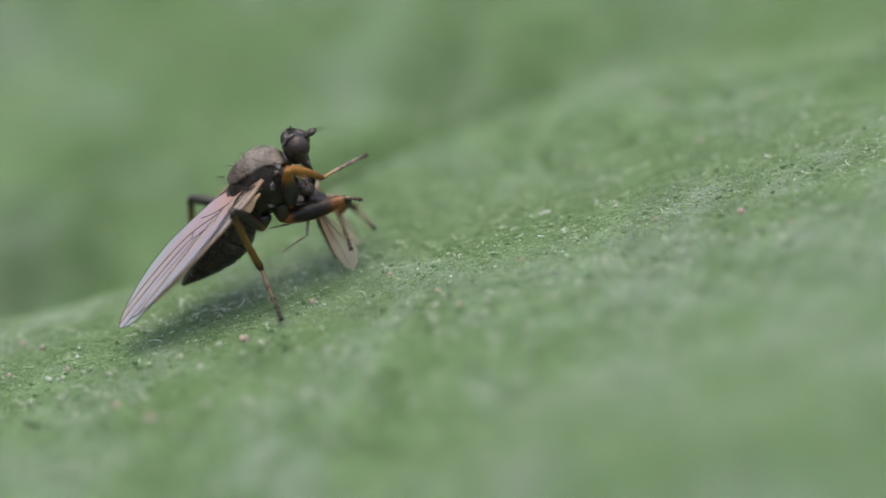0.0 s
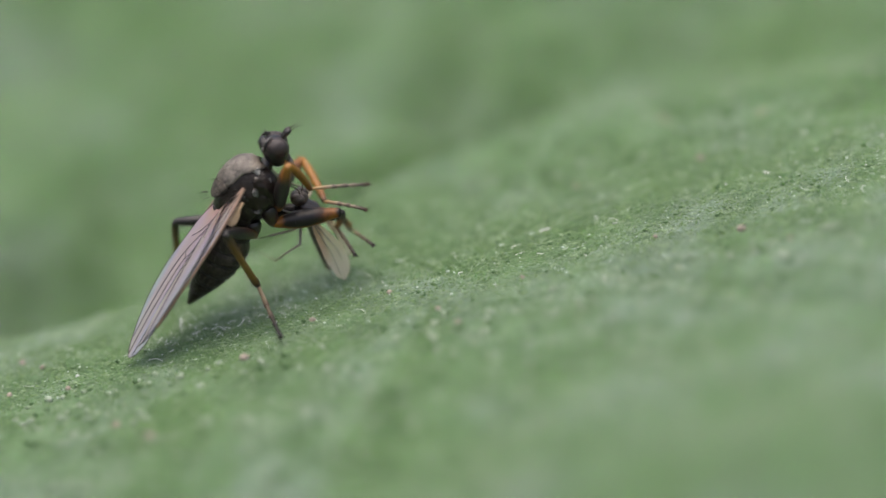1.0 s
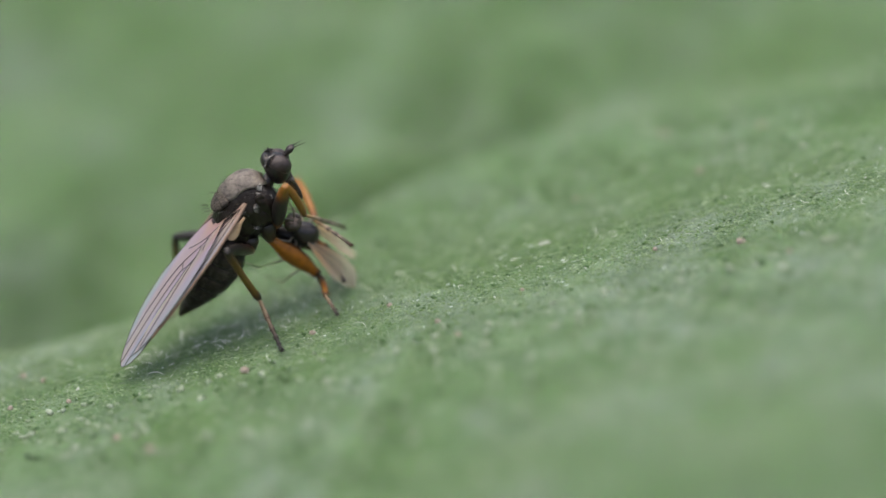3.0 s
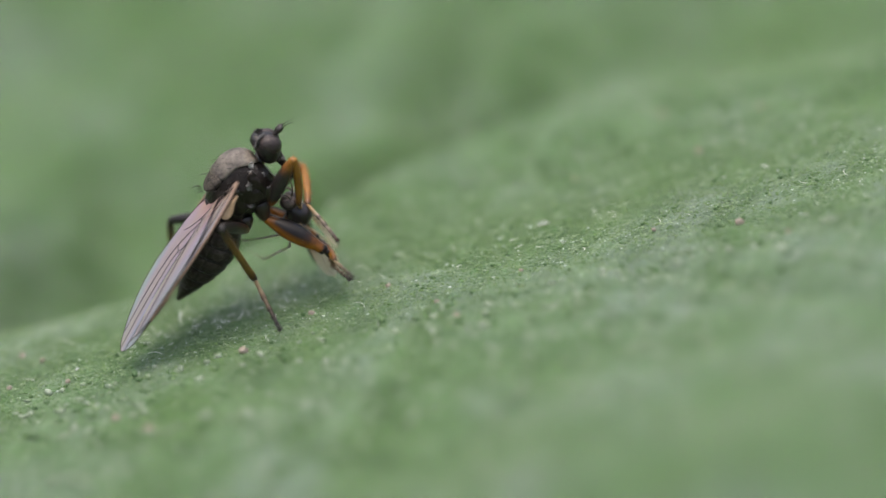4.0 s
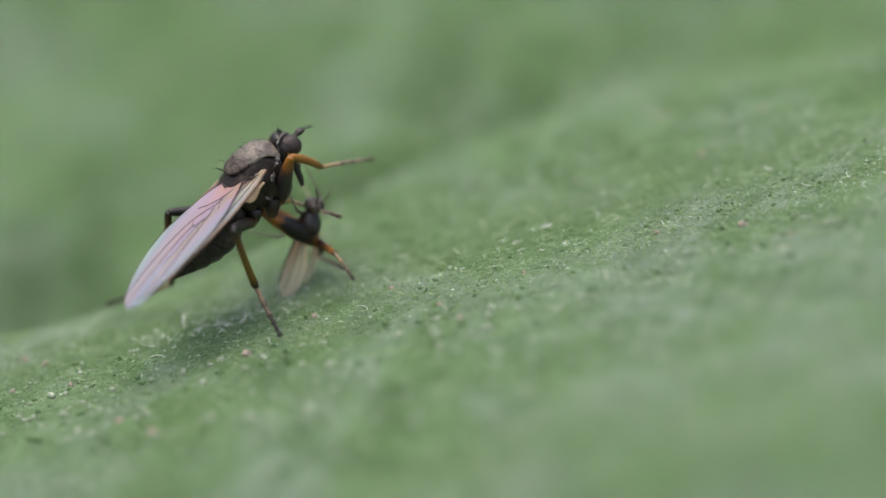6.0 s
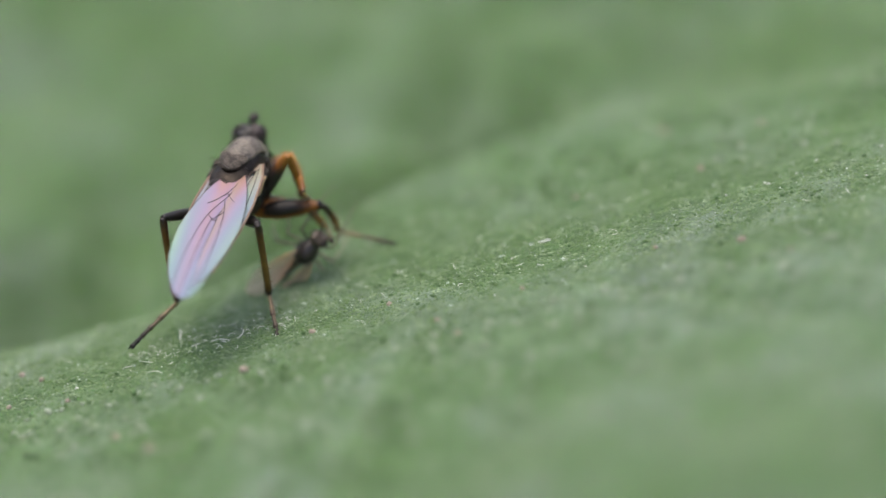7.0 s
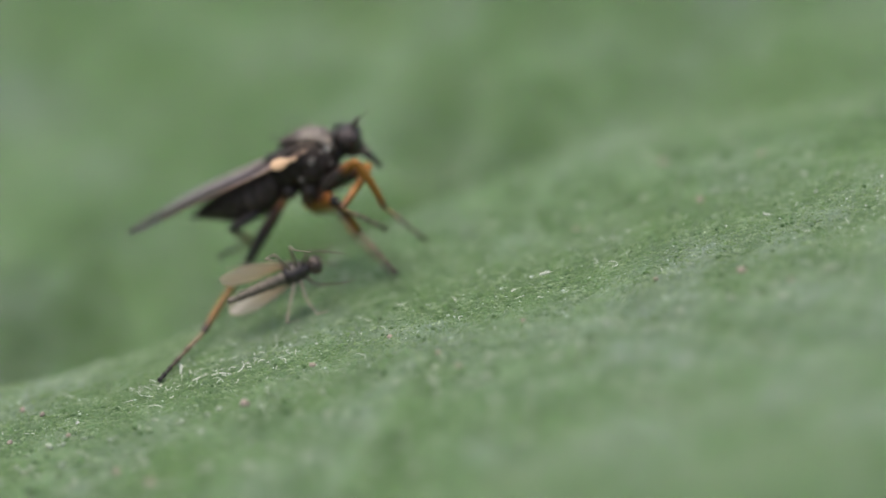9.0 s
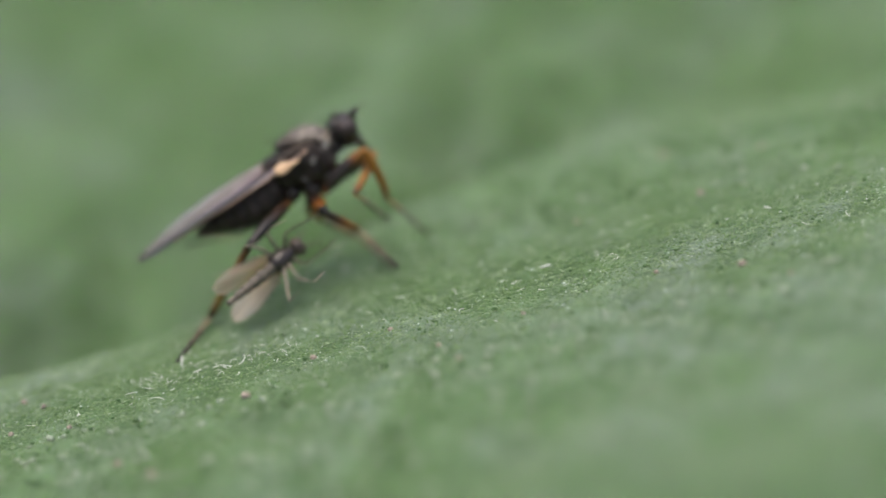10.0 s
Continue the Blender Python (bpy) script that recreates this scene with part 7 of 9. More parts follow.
    walk(legs['LM'][0], [
        (0, q(-0.16, 0.26, -0.8, 55.4, 48.3, 2.8)), (0.2, q(-0.16, 0.26, -0.8, 49.3, 47.9, -5.7)), (0.4, q(-0.16, 0.26, -0.8, 39.6, 46, -19.3)),
        (0.5, q(-0.16, 0.26, -0.8, 37.4, 45.5, -22.7)), (0.6, q(-0.16, 0.26, -0.8, 36, 46.1, -24.3)), (0.8, q(-0.16, 0.26, -0.8, 32.1, 49.5, -28.1)),
        (1, q(-0.16, 0.26, -0.8, 28.4, 51.4, -31)), (1.2, q(-0.16, 0.26, -0.8, 26.9, 50.6, -32.4)), (1.4, q(-0.16, 0.26, -0.8, 27.2, 49.4, -33.3)),
        (1.5, q(-0.16, 0.26, -0.8, 28.5, 48.9, -33.3)), (1.6, q(-0.16, 0.26, -0.8, 30.6, 48.5, -32.2)), (1.8, q(-0.16, 0.26, -0.8, 35.8, 47.3, -27)),
        (2, q(-0.16, 0.26, -0.8, 40, 46.9, -22.6)), (2.2, q(-0.16, 0.26, -0.8, 39.1, 54, -23.3)), (2.4, q(-0.16, 0.26, -0.8, 32.9, 64.7, -28.3)),
        (2.5, q(-0.16, 0.26, -0.8, 29.4, 66.6, -29.7)), (2.6, q(-0.16, 0.26, -0.8, 27.4, 66.4, -30.1)), (2.7, q(-0.16, 0.26, -0.8, 25.3, 66, -31.1)),
        (2.8, q(-0.16, 0.26, -0.8, 22.6, 65.9, -33)), (3, q(-0.16, 0.26, -0.8, 13.2, 66.1, -40.3)), (3.2, q(-0.16, 0.26, -0.8, -5.5, 66.3, -50.8)),
        (3.4, q(-0.16, 0.26, -0.8, -32.1, 65.8, -61.8)), (3.5, q(-0.16, 0.26, -0.8, -55.3, 65.3, -66.5)), (3.6, q(-0.16, 0.26, -0.8, -77.7, 64.7, -70.2)),
        (3.8, q(-0.16, 0.26, -0.8, -98.5, 63.7, -73.8)), (4, q(-0.16, 0.26, -0.8, -113.7, 63.2, -74.2)), (4.2, q(-0.16, 0.26, -0.8, -125.8, 62.6, -75)),
        (4.4, q(-0.16, 0.26, -0.8, 45.5, 118, 104.2)), (4.5, q(-0.16, 0.26, -0.8, 39.4, 118.1, 104)), (4.6, q(-0.16, 0.26, -0.8, 36.8, 118.1, 106)),
        (4.8, q(-0.16, 0.26, -0.8, -136.6, 61.6, -63.8)), (5, q(-0.16, 0.26, -0.8, -132, 61, -57.4)), (5.2, q(-0.16, 0.26, -0.8, 35.2, 117.6, 110.9)),
        (5.4, q(-0.16, 0.26, -0.8, 13.8, 117.6, 91.6)), (5.5, q(-0.16, 0.26, -0.8, 7.3, 117.8, 88)), (5.6, q(-0.16, 0.26, -0.8, 13.9, 117.2, 97)),
        (5.7, q(-0.16, 0.26, -0.8, 25.2, 117.5, 109.7)), (5.8, q(-0.16, 0.26, -0.8, 30.8, 119.4, 115.7)), (6, q(-0.16, 0.26, -0.8, -141.8, 52.3, -56.9)),
        (6.2, q(-0.16, 0.26, -0.8, -135.1, 39.3, -53.9)), (6.4, q(-0.16, 0.26, -0.8, -123.2, 24.6, -53.4)), (6.6, q(-0.16, 0.26, -0.8, -105.6, 12.6, -54.2)),
        (6.8, q(-0.16, 0.26, -0.8, -86.3, 6.6, -55.8)), (7, q(-0.16, 0.26, -0.8, -68.1, 5.2, -60.9)), (7.2, q(-0.16, 0.26, -0.8, -52.2, 8.2, -60.1)),
        (7.4, q(-0.16, 0.26, -0.8, -39.8, 14.7, -57.7)), (7.5, q(-0.16, 0.26, -0.8, -30.9, 18.1, -55.9)), (7.6, q(-0.16, 0.26, -0.8, -27.6, 23.8, -45)),
        (7.8, q(-0.16, 0.26, -0.8, -21.5, 31.7, -12.8)), (8, q(-0.16, 0.26, -0.8, -31.7, 33.8, -14.9)), (8.2, q(-0.16, 0.26, -0.8, -33.8, 13.1, -74.9)),
        (8.4, q(-0.16, 0.26, -0.8, -20.3, 9.2, -77)), (8.5, q(-0.16, 0.26, -0.8, -8.2, 8.5, -75.6)), (8.6, q(-0.16, 0.26, -0.8, 1.5, 7.3, -72.8)),
        (8.8, q(-0.16, 0.26, -0.8, 8.9, 4.1, -63)), (9, q(-0.16, 0.26, -0.8, 13.3, 1.9, -57.1)), (9.2, q(-0.16, 0.26, -0.8, 16.8, 1.1, -65.1)),
        (9.4, q(-0.16, 0.26, -0.8, 20.4, 0.5, -77.6)), (9.5, q(-0.16, 0.26, -0.8, 23.7, 0.5, -80.1)), (9.6, q(-0.16, 0.26, -0.8, 26.1, 0.9, -80.2)),
        (9.8, q(-0.16, 0.26, -0.8, 27.9, 2.9, -80.5)), (10, q(-0.16, 0.26, -0.8, 29.4, 4.2, -80.5))])
    walk(legs['LM'][1], [
        (0, q(0.651, 0.3, -1.711, -49.4, 136.2, -83.4)), (0.2, q(0.654, 0.179, -1.705, -47.6, 136.9, -82)), (0.4, q(0.64, -0.019, -1.678, -44.8, 136.6, -80.6)),
        (0.5, q(0.63, -0.07, -1.67, -42.3, 135.9, -79.6)), (0.6, q(0.611, -0.088, -1.679, -39.1, 135.3, -77.3)), (0.8, q(0.54, -0.113, -1.727, -31.8, 134.4, -69.8)),
        (1, q(0.492, -0.131, -1.754, -27.1, 133.9, -65.9)), (1.2, q(0.494, -0.155, -1.742, -29, 132.8, -70.9)), (1.4, q(0.503, -0.176, -1.726, -34.3, 131.6, -80.3)),
        (1.5, q(0.51, -0.18, -1.72, -35.7, 131.3, -83.9)), (1.6, q(0.525, -0.171, -1.713, -36.5, 131.8, -86.1)), (1.8, q(0.577, -0.116, -1.697, -38.1, 134.5, -88)),
        (2, q(0.61, -0.06, -1.69, -38.8, 135.5, -88.1)), (2.2, q(0.498, -0.023, -1.788, -30.6, 135, -77)), (2.4, q(0.299, 0.013, -1.903, -18.8, 135.1, -62.5)),
        (2.5, q(0.26, 0.02, -1.92, -15.9, 135, -60)), (2.6, q(0.263, 0.015, -1.918, -15, 135.1, -59.9)), (2.7, q(0.265, 0.003, -1.914, -14.3, 135.1, -59.9)),
        (2.8, q(0.259, -0.012, -1.913, -13.1, 134.1, -59.1)), (3, q(0.217, -0.059, -1.916, -4.7, 125.2, -47.9)), (3.2, q(0.15, -0.121, -1.917, 53.3, 114.8, 28)),
        (3.4, q(0.076, -0.182, -1.912, -108.6, 29.6, -98.6)), (3.5, q(0.043, -0.208, -1.908, -120.2, 18.5, -92.8)), (3.6, q(0.016, -0.231, -1.903, -131.4, 12.1, -89.8)),
        (3.8, q(-0.009, -0.259, -1.894, -141, 7.1, -87.8)), (4, q(-0.01, -0.269, -1.889, -148.8, 6.2, -87.9)), (4.2, q(-0.014, -0.283, -1.883, -154.7, 2.3, -90.7)),
        (4.4, q(-0.02, -0.295, -1.877, -158.7, -2.3, -94.6)), (4.5, q(-0.021, -0.298, -1.876, -161.5, -3.1, -95.4)), (4.6, q(-0.002, -0.293, -1.876, -163.4, -2.1, -95.5)),
        (4.8, q(0.097, -0.261, -1.873, -163.4, 3.3, -95.9)), (5, q(0.159, -0.239, -1.867, -162.4, 7, -96)), (5.2, q(0.042, -0.268, -1.881, -163.4, 3.5, -93.8)),
        (5.4, q(-0.145, -0.304, -1.882, -167.2, -2.3, -90)), (5.5, q(-0.18, -0.309, -1.879, -170.7, -5.4, -89.3)), (5.6, q(-0.092, -0.293, -1.885, 8.4, -168.9, 87.3)),
        (5.7, q(0.03, -0.271, -1.882, 9.8, -165.4, 83.6)), (5.8, q(0.099, -0.28, -1.863, 11.2, -166.4, 83.6)), (6, q(0.248, -0.364, -1.766, -166, -7.5, -94.5)),
        (6.2, q(0.396, -0.502, -1.573, -159, 10.9, -89.7)), (6.4, q(0.501, -0.631, -1.308, -137.3, 41.6, -77.6)), (6.6, q(0.536, -0.706, -1.066, -102.9, 58, -59.3)),
        (6.8, q(0.521, -0.742, -0.94, -73.5, 61.9, -48)), (7, q(0.431, -0.802, -0.91, -58.9, 61.7, -52)), (7.2, q(0.442, -0.787, -0.973, -46.4, 64.5, -55.1)),
        (7.4, q(0.47, -0.738, -1.109, -38.9, 67.3, -59.5)), (7.5, q(0.49, -0.7, -1.18, -35.2, 67.6, -64.2)), (7.6, q(0.629, -0.529, -1.293, -71.1, 62.1, -104)),
        (7.8, q(0.852, 0.03, -1.441, -97.5, 26.5, -131.4)), (8, q(0.819, 0, -1.48, -88, 36.2, -100.9)), (8.2, q(0.15, -0.887, -1.076, 48.6, 82.6, 21.7)),
        (8.4, q(0.112, -0.913, -0.995, 87.9, 57.3, 49.4)), (8.5, q(0.14, -0.909, -0.98, 95.7, 54.3, 48.2)), (8.6, q(0.197, -0.896, -0.954, 104.3, 53.5, 51.4)),
        (8.8, q(0.393, -0.824, -0.887, 117.5, 55.8, 64.5)), (9, q(0.502, -0.764, -0.84, 124.6, 57.7, 72.4)), (9.2, q(0.354, -0.846, -0.823, 116.6, 56.3, 60.7)),
        (9.4, q(0.102, -0.932, -0.812, 103.4, 53.6, 40)), (9.5, q(0.05, -0.942, -0.81, 103.4, 53.2, 36.4)), (9.6, q(0.047, -0.942, -0.818, 106.9, 53.1, 38)),
        (9.8, q(0.042, -0.942, -0.862, 113.3, 50.9, 43.5)), (10, q(0.04, -0.94, -0.89, 117.2, 49.2, 46.5))])
    walk(legs['LM'][2], [
        (0, q(0.58, 0.909, -2.299, -42.3, -4.7, -77.9)), (0.2, q(0.568, 0.793, -2.286, -42.2, -3.5, -77.7)), (0.4, q(0.539, 0.59, -2.262, -41.1, -1.2, -77.2)),
        (0.5, q(0.52, 0.531, -2.261, -39.8, -0.6, -76.9)), (0.6, q(0.478, 0.501, -2.277, -38.8, -0.2, -76.4)), (0.8, q(0.334, 0.445, -2.335, -38, 1, -75.3)),
        (1, q(0.252, 0.407, -2.366, -37.1, 1.8, -74.7)), (1.2, q(0.305, 0.391, -2.366, -36, -0.1, -74.8)), (1.4, q(0.408, 0.38, -2.362, -34.4, -3.7, -74.8)),
        (1.5, q(0.45, 0.378, -2.358, -32.9, -5.1, -74.7)), (1.6, q(0.486, 0.394, -2.347, -31.8, -6, -74.5)), (1.8, q(0.557, 0.48, -2.303, -31.6, -7, -73.8)),
        (2, q(0.59, 0.546, -2.286, -32.1, -7.6, -73.5)), (2.2, q(0.363, 0.563, -2.388, -34.8, -11.9, -76.3)), (2.4, q(0.022, 0.547, -2.503, -39.2, -16.7, -80.8)),
        (2.5, q(-0.04, 0.541, -2.521, -43.4, -17.5, -81.8)), (2.6, q(-0.039, 0.535, -2.518, -46.8, -17.4, -81.8)), (2.7, q(-0.037, 0.525, -2.514, -49.4, -17.4, -81.9)),
        (2.8, q(-0.046, 0.496, -2.523, -51.4, -18, -81.4)), (3, q(-0.112, 0.303, -2.61, -52.8, -22.7, -78.1)), (3.2, q(-0.165, -0.288, -2.689, -53.5, -32.1, -71.8)),
        (3.4, q(-0.035, -0.912, -2.332, -48.7, -24.2, -74.7)), (3.5, q(0.004, -1.014, -2.177, -45.5, -15.4, -77.9)), (3.6, q(0.019, -1.062, -2.081, -43.7, -10.2, -79.3)),
        (3.8, q(0.022, -1.102, -1.998, -42.7, -6.5, -79.7)), (4, q(0.02, -1.114, -1.98, -42.1, -5.8, -79)), (4.2, q(-0.024, -1.132, -1.917, -43, -4.9, -79.7)),
        (4.4, q(-0.088, -1.142, -1.843, -45.6, -4.7, -81.2)), (4.5, q(-0.1, -1.143, -1.83, -48.4, -4.7, -81.5)), (4.6, q(-0.083, -1.138, -1.844, -50.9, -4.8, -81.7)),
        (4.8, q(0.01, -1.105, -1.921, -52.9, -5.1, -82.5)), (5, q(0.07, -1.078, -1.97, -54.2, -5.2, -83.2)), (5.2, q(-0.015, -1.115, -1.933, -54.9, -5.9, -80.6)),
        (5.4, q(-0.145, -1.153, -1.847, -53.9, -5.8, -77.6)), (5.5, q(-0.17, -1.156, -1.799, -52.9, -4.7, -77.9)), (5.6, q(-0.131, -1.126, -1.722, -56.1, -1.1, -81.4)),
        (5.7, q(-0.061, -1.088, -1.668, -62.7, 1.2, -85.8)), (5.8, q(0.008, -1.101, -1.664, -68.1, 0.2, -89.2)), (6, q(0.182, -1.204, -1.655, -67.9, -5, -99.3)),
        (6.2, q(0.401, -1.337, -1.734, -54.5, -22.2, -118.6)), (6.4, q(0.637, -1.251, -1.872, -42.4, -35.3, -132.6)), (6.6, q(0.766, -1.094, -1.786, -38.4, -33.1, -134)),
        (6.8, q(0.79, -1.04, -1.69, -36.2, -32, -133.7)), (7, q(0.679, -1.119, -1.658, -33.7, -32.9, -135.4)), (7.2, q(0.651, -1.087, -1.74, -34.2, -32.8, -132.2)),
        (7.4, q(0.637, -1.021, -1.893, -35.2, -31.1, -128.3)), (7.5, q(0.631, -0.992, -1.966, -35, -30.4, -127)), (7.6, q(0.533, -0.914, -2.044, -36.6, -31.6, -123.5)),
        (7.8, q(0.349, -0.541, -1.821, -43.9, -9.5, -113.9)), (8, q(0.689, -0.673, -1.982, -42.6, 20.7, -78.2)), (8.2, q(0.252, -0.847, -1.919, -9.7, 36.3, -37.2)),
        (8.4, q(0.411, -0.565, -1.711, -5.1, 38.5, -47)), (8.5, q(0.47, -0.54, -1.67, 3.9, 38.9, -45.5)), (8.6, q(0.513, -0.501, -1.637, 10.2, 40.5, -44.7)),
        (8.8, q(0.599, -0.393, -1.59, 12.9, 43.4, -44.5)), (9, q(0.64, -0.331, -1.559, 13.4, 44.8, -44.9)), (9.2, q(0.585, -0.435, -1.53, 6.7, 44.8, -57.6)),
        (9.4, q(0.488, -0.607, -1.496, -1.5, 42.5, -75.5)), (9.5, q(0.46, -0.64, -1.491, 0.6, 41.7, -78)), (9.6, q(0.45, -0.628, -1.498, 4.9, 41.6, -75.8)),
        (9.8, q(0.431, -0.572, -1.521, 13, 41.6, -66.8)), (10, q(0.422, -0.538, -1.534, 18.3, 41.4, -61.2))])
    walk(legs['RH'][0], [
        (0, q(-0.5, -0.28, -0.62, -51.3, -53.7, -86.4)), (0.2, q(-0.5, -0.28, -0.62, -50.5, -50.8, -87.1)), (0.4, q(-0.5, -0.28, -0.62, -49.4, -46, -88)),
        (0.5, q(-0.5, -0.28, -0.62, -48.9, -44.7, -88.2)), (0.6, q(-0.5, -0.28, -0.62, -48.9, -44.1, -88)), (0.8, q(-0.5, -0.28, -0.62, -50, -43.2, -87.1)),
        (1, q(-0.5, -0.28, -0.62, -50.9, -42.8, -86.5)), (1.2, q(-0.5, -0.28, -0.62, -50.8, -43.9, -87)), (1.4, q(-0.5, -0.28, -0.62, -49.6, -45.8, -88.1)),
        (1.5, q(-0.5, -0.28, -0.62, -48.8, -46.5, -88.8)), (1.6, q(-0.5, -0.28, -0.62, -47.7, -46.9, -89.9)), (1.8, q(-0.5, -0.28, -0.62, -44.9, -47.6, -93.6)),
        (2, q(-0.5, -0.28, -0.62, -43.4, -47.9, -95.7)), (2.2, q(-0.5, -0.28, -0.62, -44.4, -45.9, -93.9)), (2.4, q(-0.5, -0.28, -0.62, -45.5, -42.7, -91.3)),
        (2.5, q(-0.5, -0.28, -0.62, -45.2, -42, -90.6)), (2.6, q(-0.5, -0.28, -0.62, -44.7, -41.8, -90.3)), (2.7, q(-0.5, -0.28, -0.62, -44.2, -41.8, -90.2)),
        (2.8, q(-0.5, -0.28, -0.62, -44, -41.8, -90)), (3, q(-0.5, -0.28, -0.62, -44, -41.9, -89.6)), (3.2, q(-0.5, -0.28, -0.62, -44.2, -42, -89.2)),
        (3.4, q(-0.5, -0.28, -0.62, -44.5, -42.1, -88.8)), (3.5, q(-0.5, -0.28, -0.62, -44.7, -42.1, -88.6)), (3.6, q(-0.5, -0.28, -0.62, -44.9, -42.2, -88.5)),
        (3.8, q(-0.5, -0.28, -0.62, -45.2, -42.2, -88.3)), (4, q(-0.5, -0.28, -0.62, -45.4, -42, -88.3)), (4.2, q(-0.5, -0.28, -0.62, -44.1, -41.3, -90.8)),
        (4.4, q(-0.5, -0.28, -0.62, -42.1, -40.3, -94.9)), (4.5, q(-0.5, -0.28, -0.62, -41.9, -40, -96.1)), (4.6, q(-0.5, -0.28, -0.62, -42, -39.9, -96.6)),
        (4.8, q(-0.5, -0.28, -0.62, -42.1, -39.8, -97.3)), (5, q(-0.5, -0.28, -0.62, -41.9, -39.6, -98.3)), (5.2, q(-0.5, -0.28, -0.62, -40.6, -39.2, -100.7)),
        (5.4, q(-0.5, -0.28, -0.62, -38, -38.6, -104.9)), (5.5, q(-0.5, -0.28, -0.62, -36.3, -38.1, -107.6)), (5.6, q(-0.5, -0.28, -0.62, -33.1, -36.5, -113.1)),
        (5.7, q(-0.5, -0.28, -0.62, -31, -35.2, -117.5)), (5.8, q(-0.5, -0.28, -0.62, -30.5, -35.4, -118.5)), (6, q(-0.5, -0.28, -0.62, -27.9, -36.1, -120)),
        (6.2, q(-0.5, -0.28, -0.62, -23.6, -37.2, -121.2)), (6.4, q(-0.5, -0.28, -0.62, -17.9, -38.2, -122.1)), (6.6, q(-0.5, -0.28, -0.62, -11.9, -38.9, -123)),
        (6.8, q(-0.5, -0.28, -0.62, -6.4, -39, -124.1)), (7, q(-0.5, -0.28, -0.62, -5.1, -34.7, -125.8)), (7.2, q(-0.5, -0.28, -0.62, -10.4, -47.1, -114.8)),
        (7.4, q(-0.5, -0.28, -0.62, -27.6, -62.7, -81.9)), (7.5, q(-0.5, -0.28, -0.62, -27.1, -64.2, -73.1)), (7.6, q(-0.5, -0.28, -0.62, -15.9, -64.5, -78.5)),
        (7.8, q(-0.5, -0.28, -0.62, 14.4, -62, -108.4)), (8, q(-0.5, -0.28, -0.62, 29.3, -6, -128.9)), (8.2, q(-0.5, -0.28, -0.62, 11.9, 12.9, -123.8)),
        (8.4, q(-0.5, -0.28, -0.62, -1, -13.7, -122)), (8.5, q(-0.5, -0.28, -0.62, -12.1, -22.7, -122.2)), (8.6, q(-0.5, -0.28, -0.62, -17.9, -17.7, -126.8)),
        (8.8, q(-0.5, -0.28, -0.62, -1.2, 22.9, -156.4)), (9, q(-0.5, -0.28, -0.62, 9.3, 42.3, -177.7)), (9.2, q(-0.5, -0.28, -0.62, 28.5, 39.9, -163.3)),
        (9.4, q(-0.5, -0.28, -0.62, 21.3, 31.1, -141.6)), (9.5, q(-0.5, -0.28, -0.62, 5.2, 26.8, -136.7)), (9.6, q(-0.5, -0.28, -0.62, -9.8, 22.5, -134.6)),
        (9.8, q(-0.5, -0.28, -0.62, -20.4, 12.2, -131.6)), (10, q(-0.5, -0.28, -0.62, -28.4, 6.8, -130.5))])
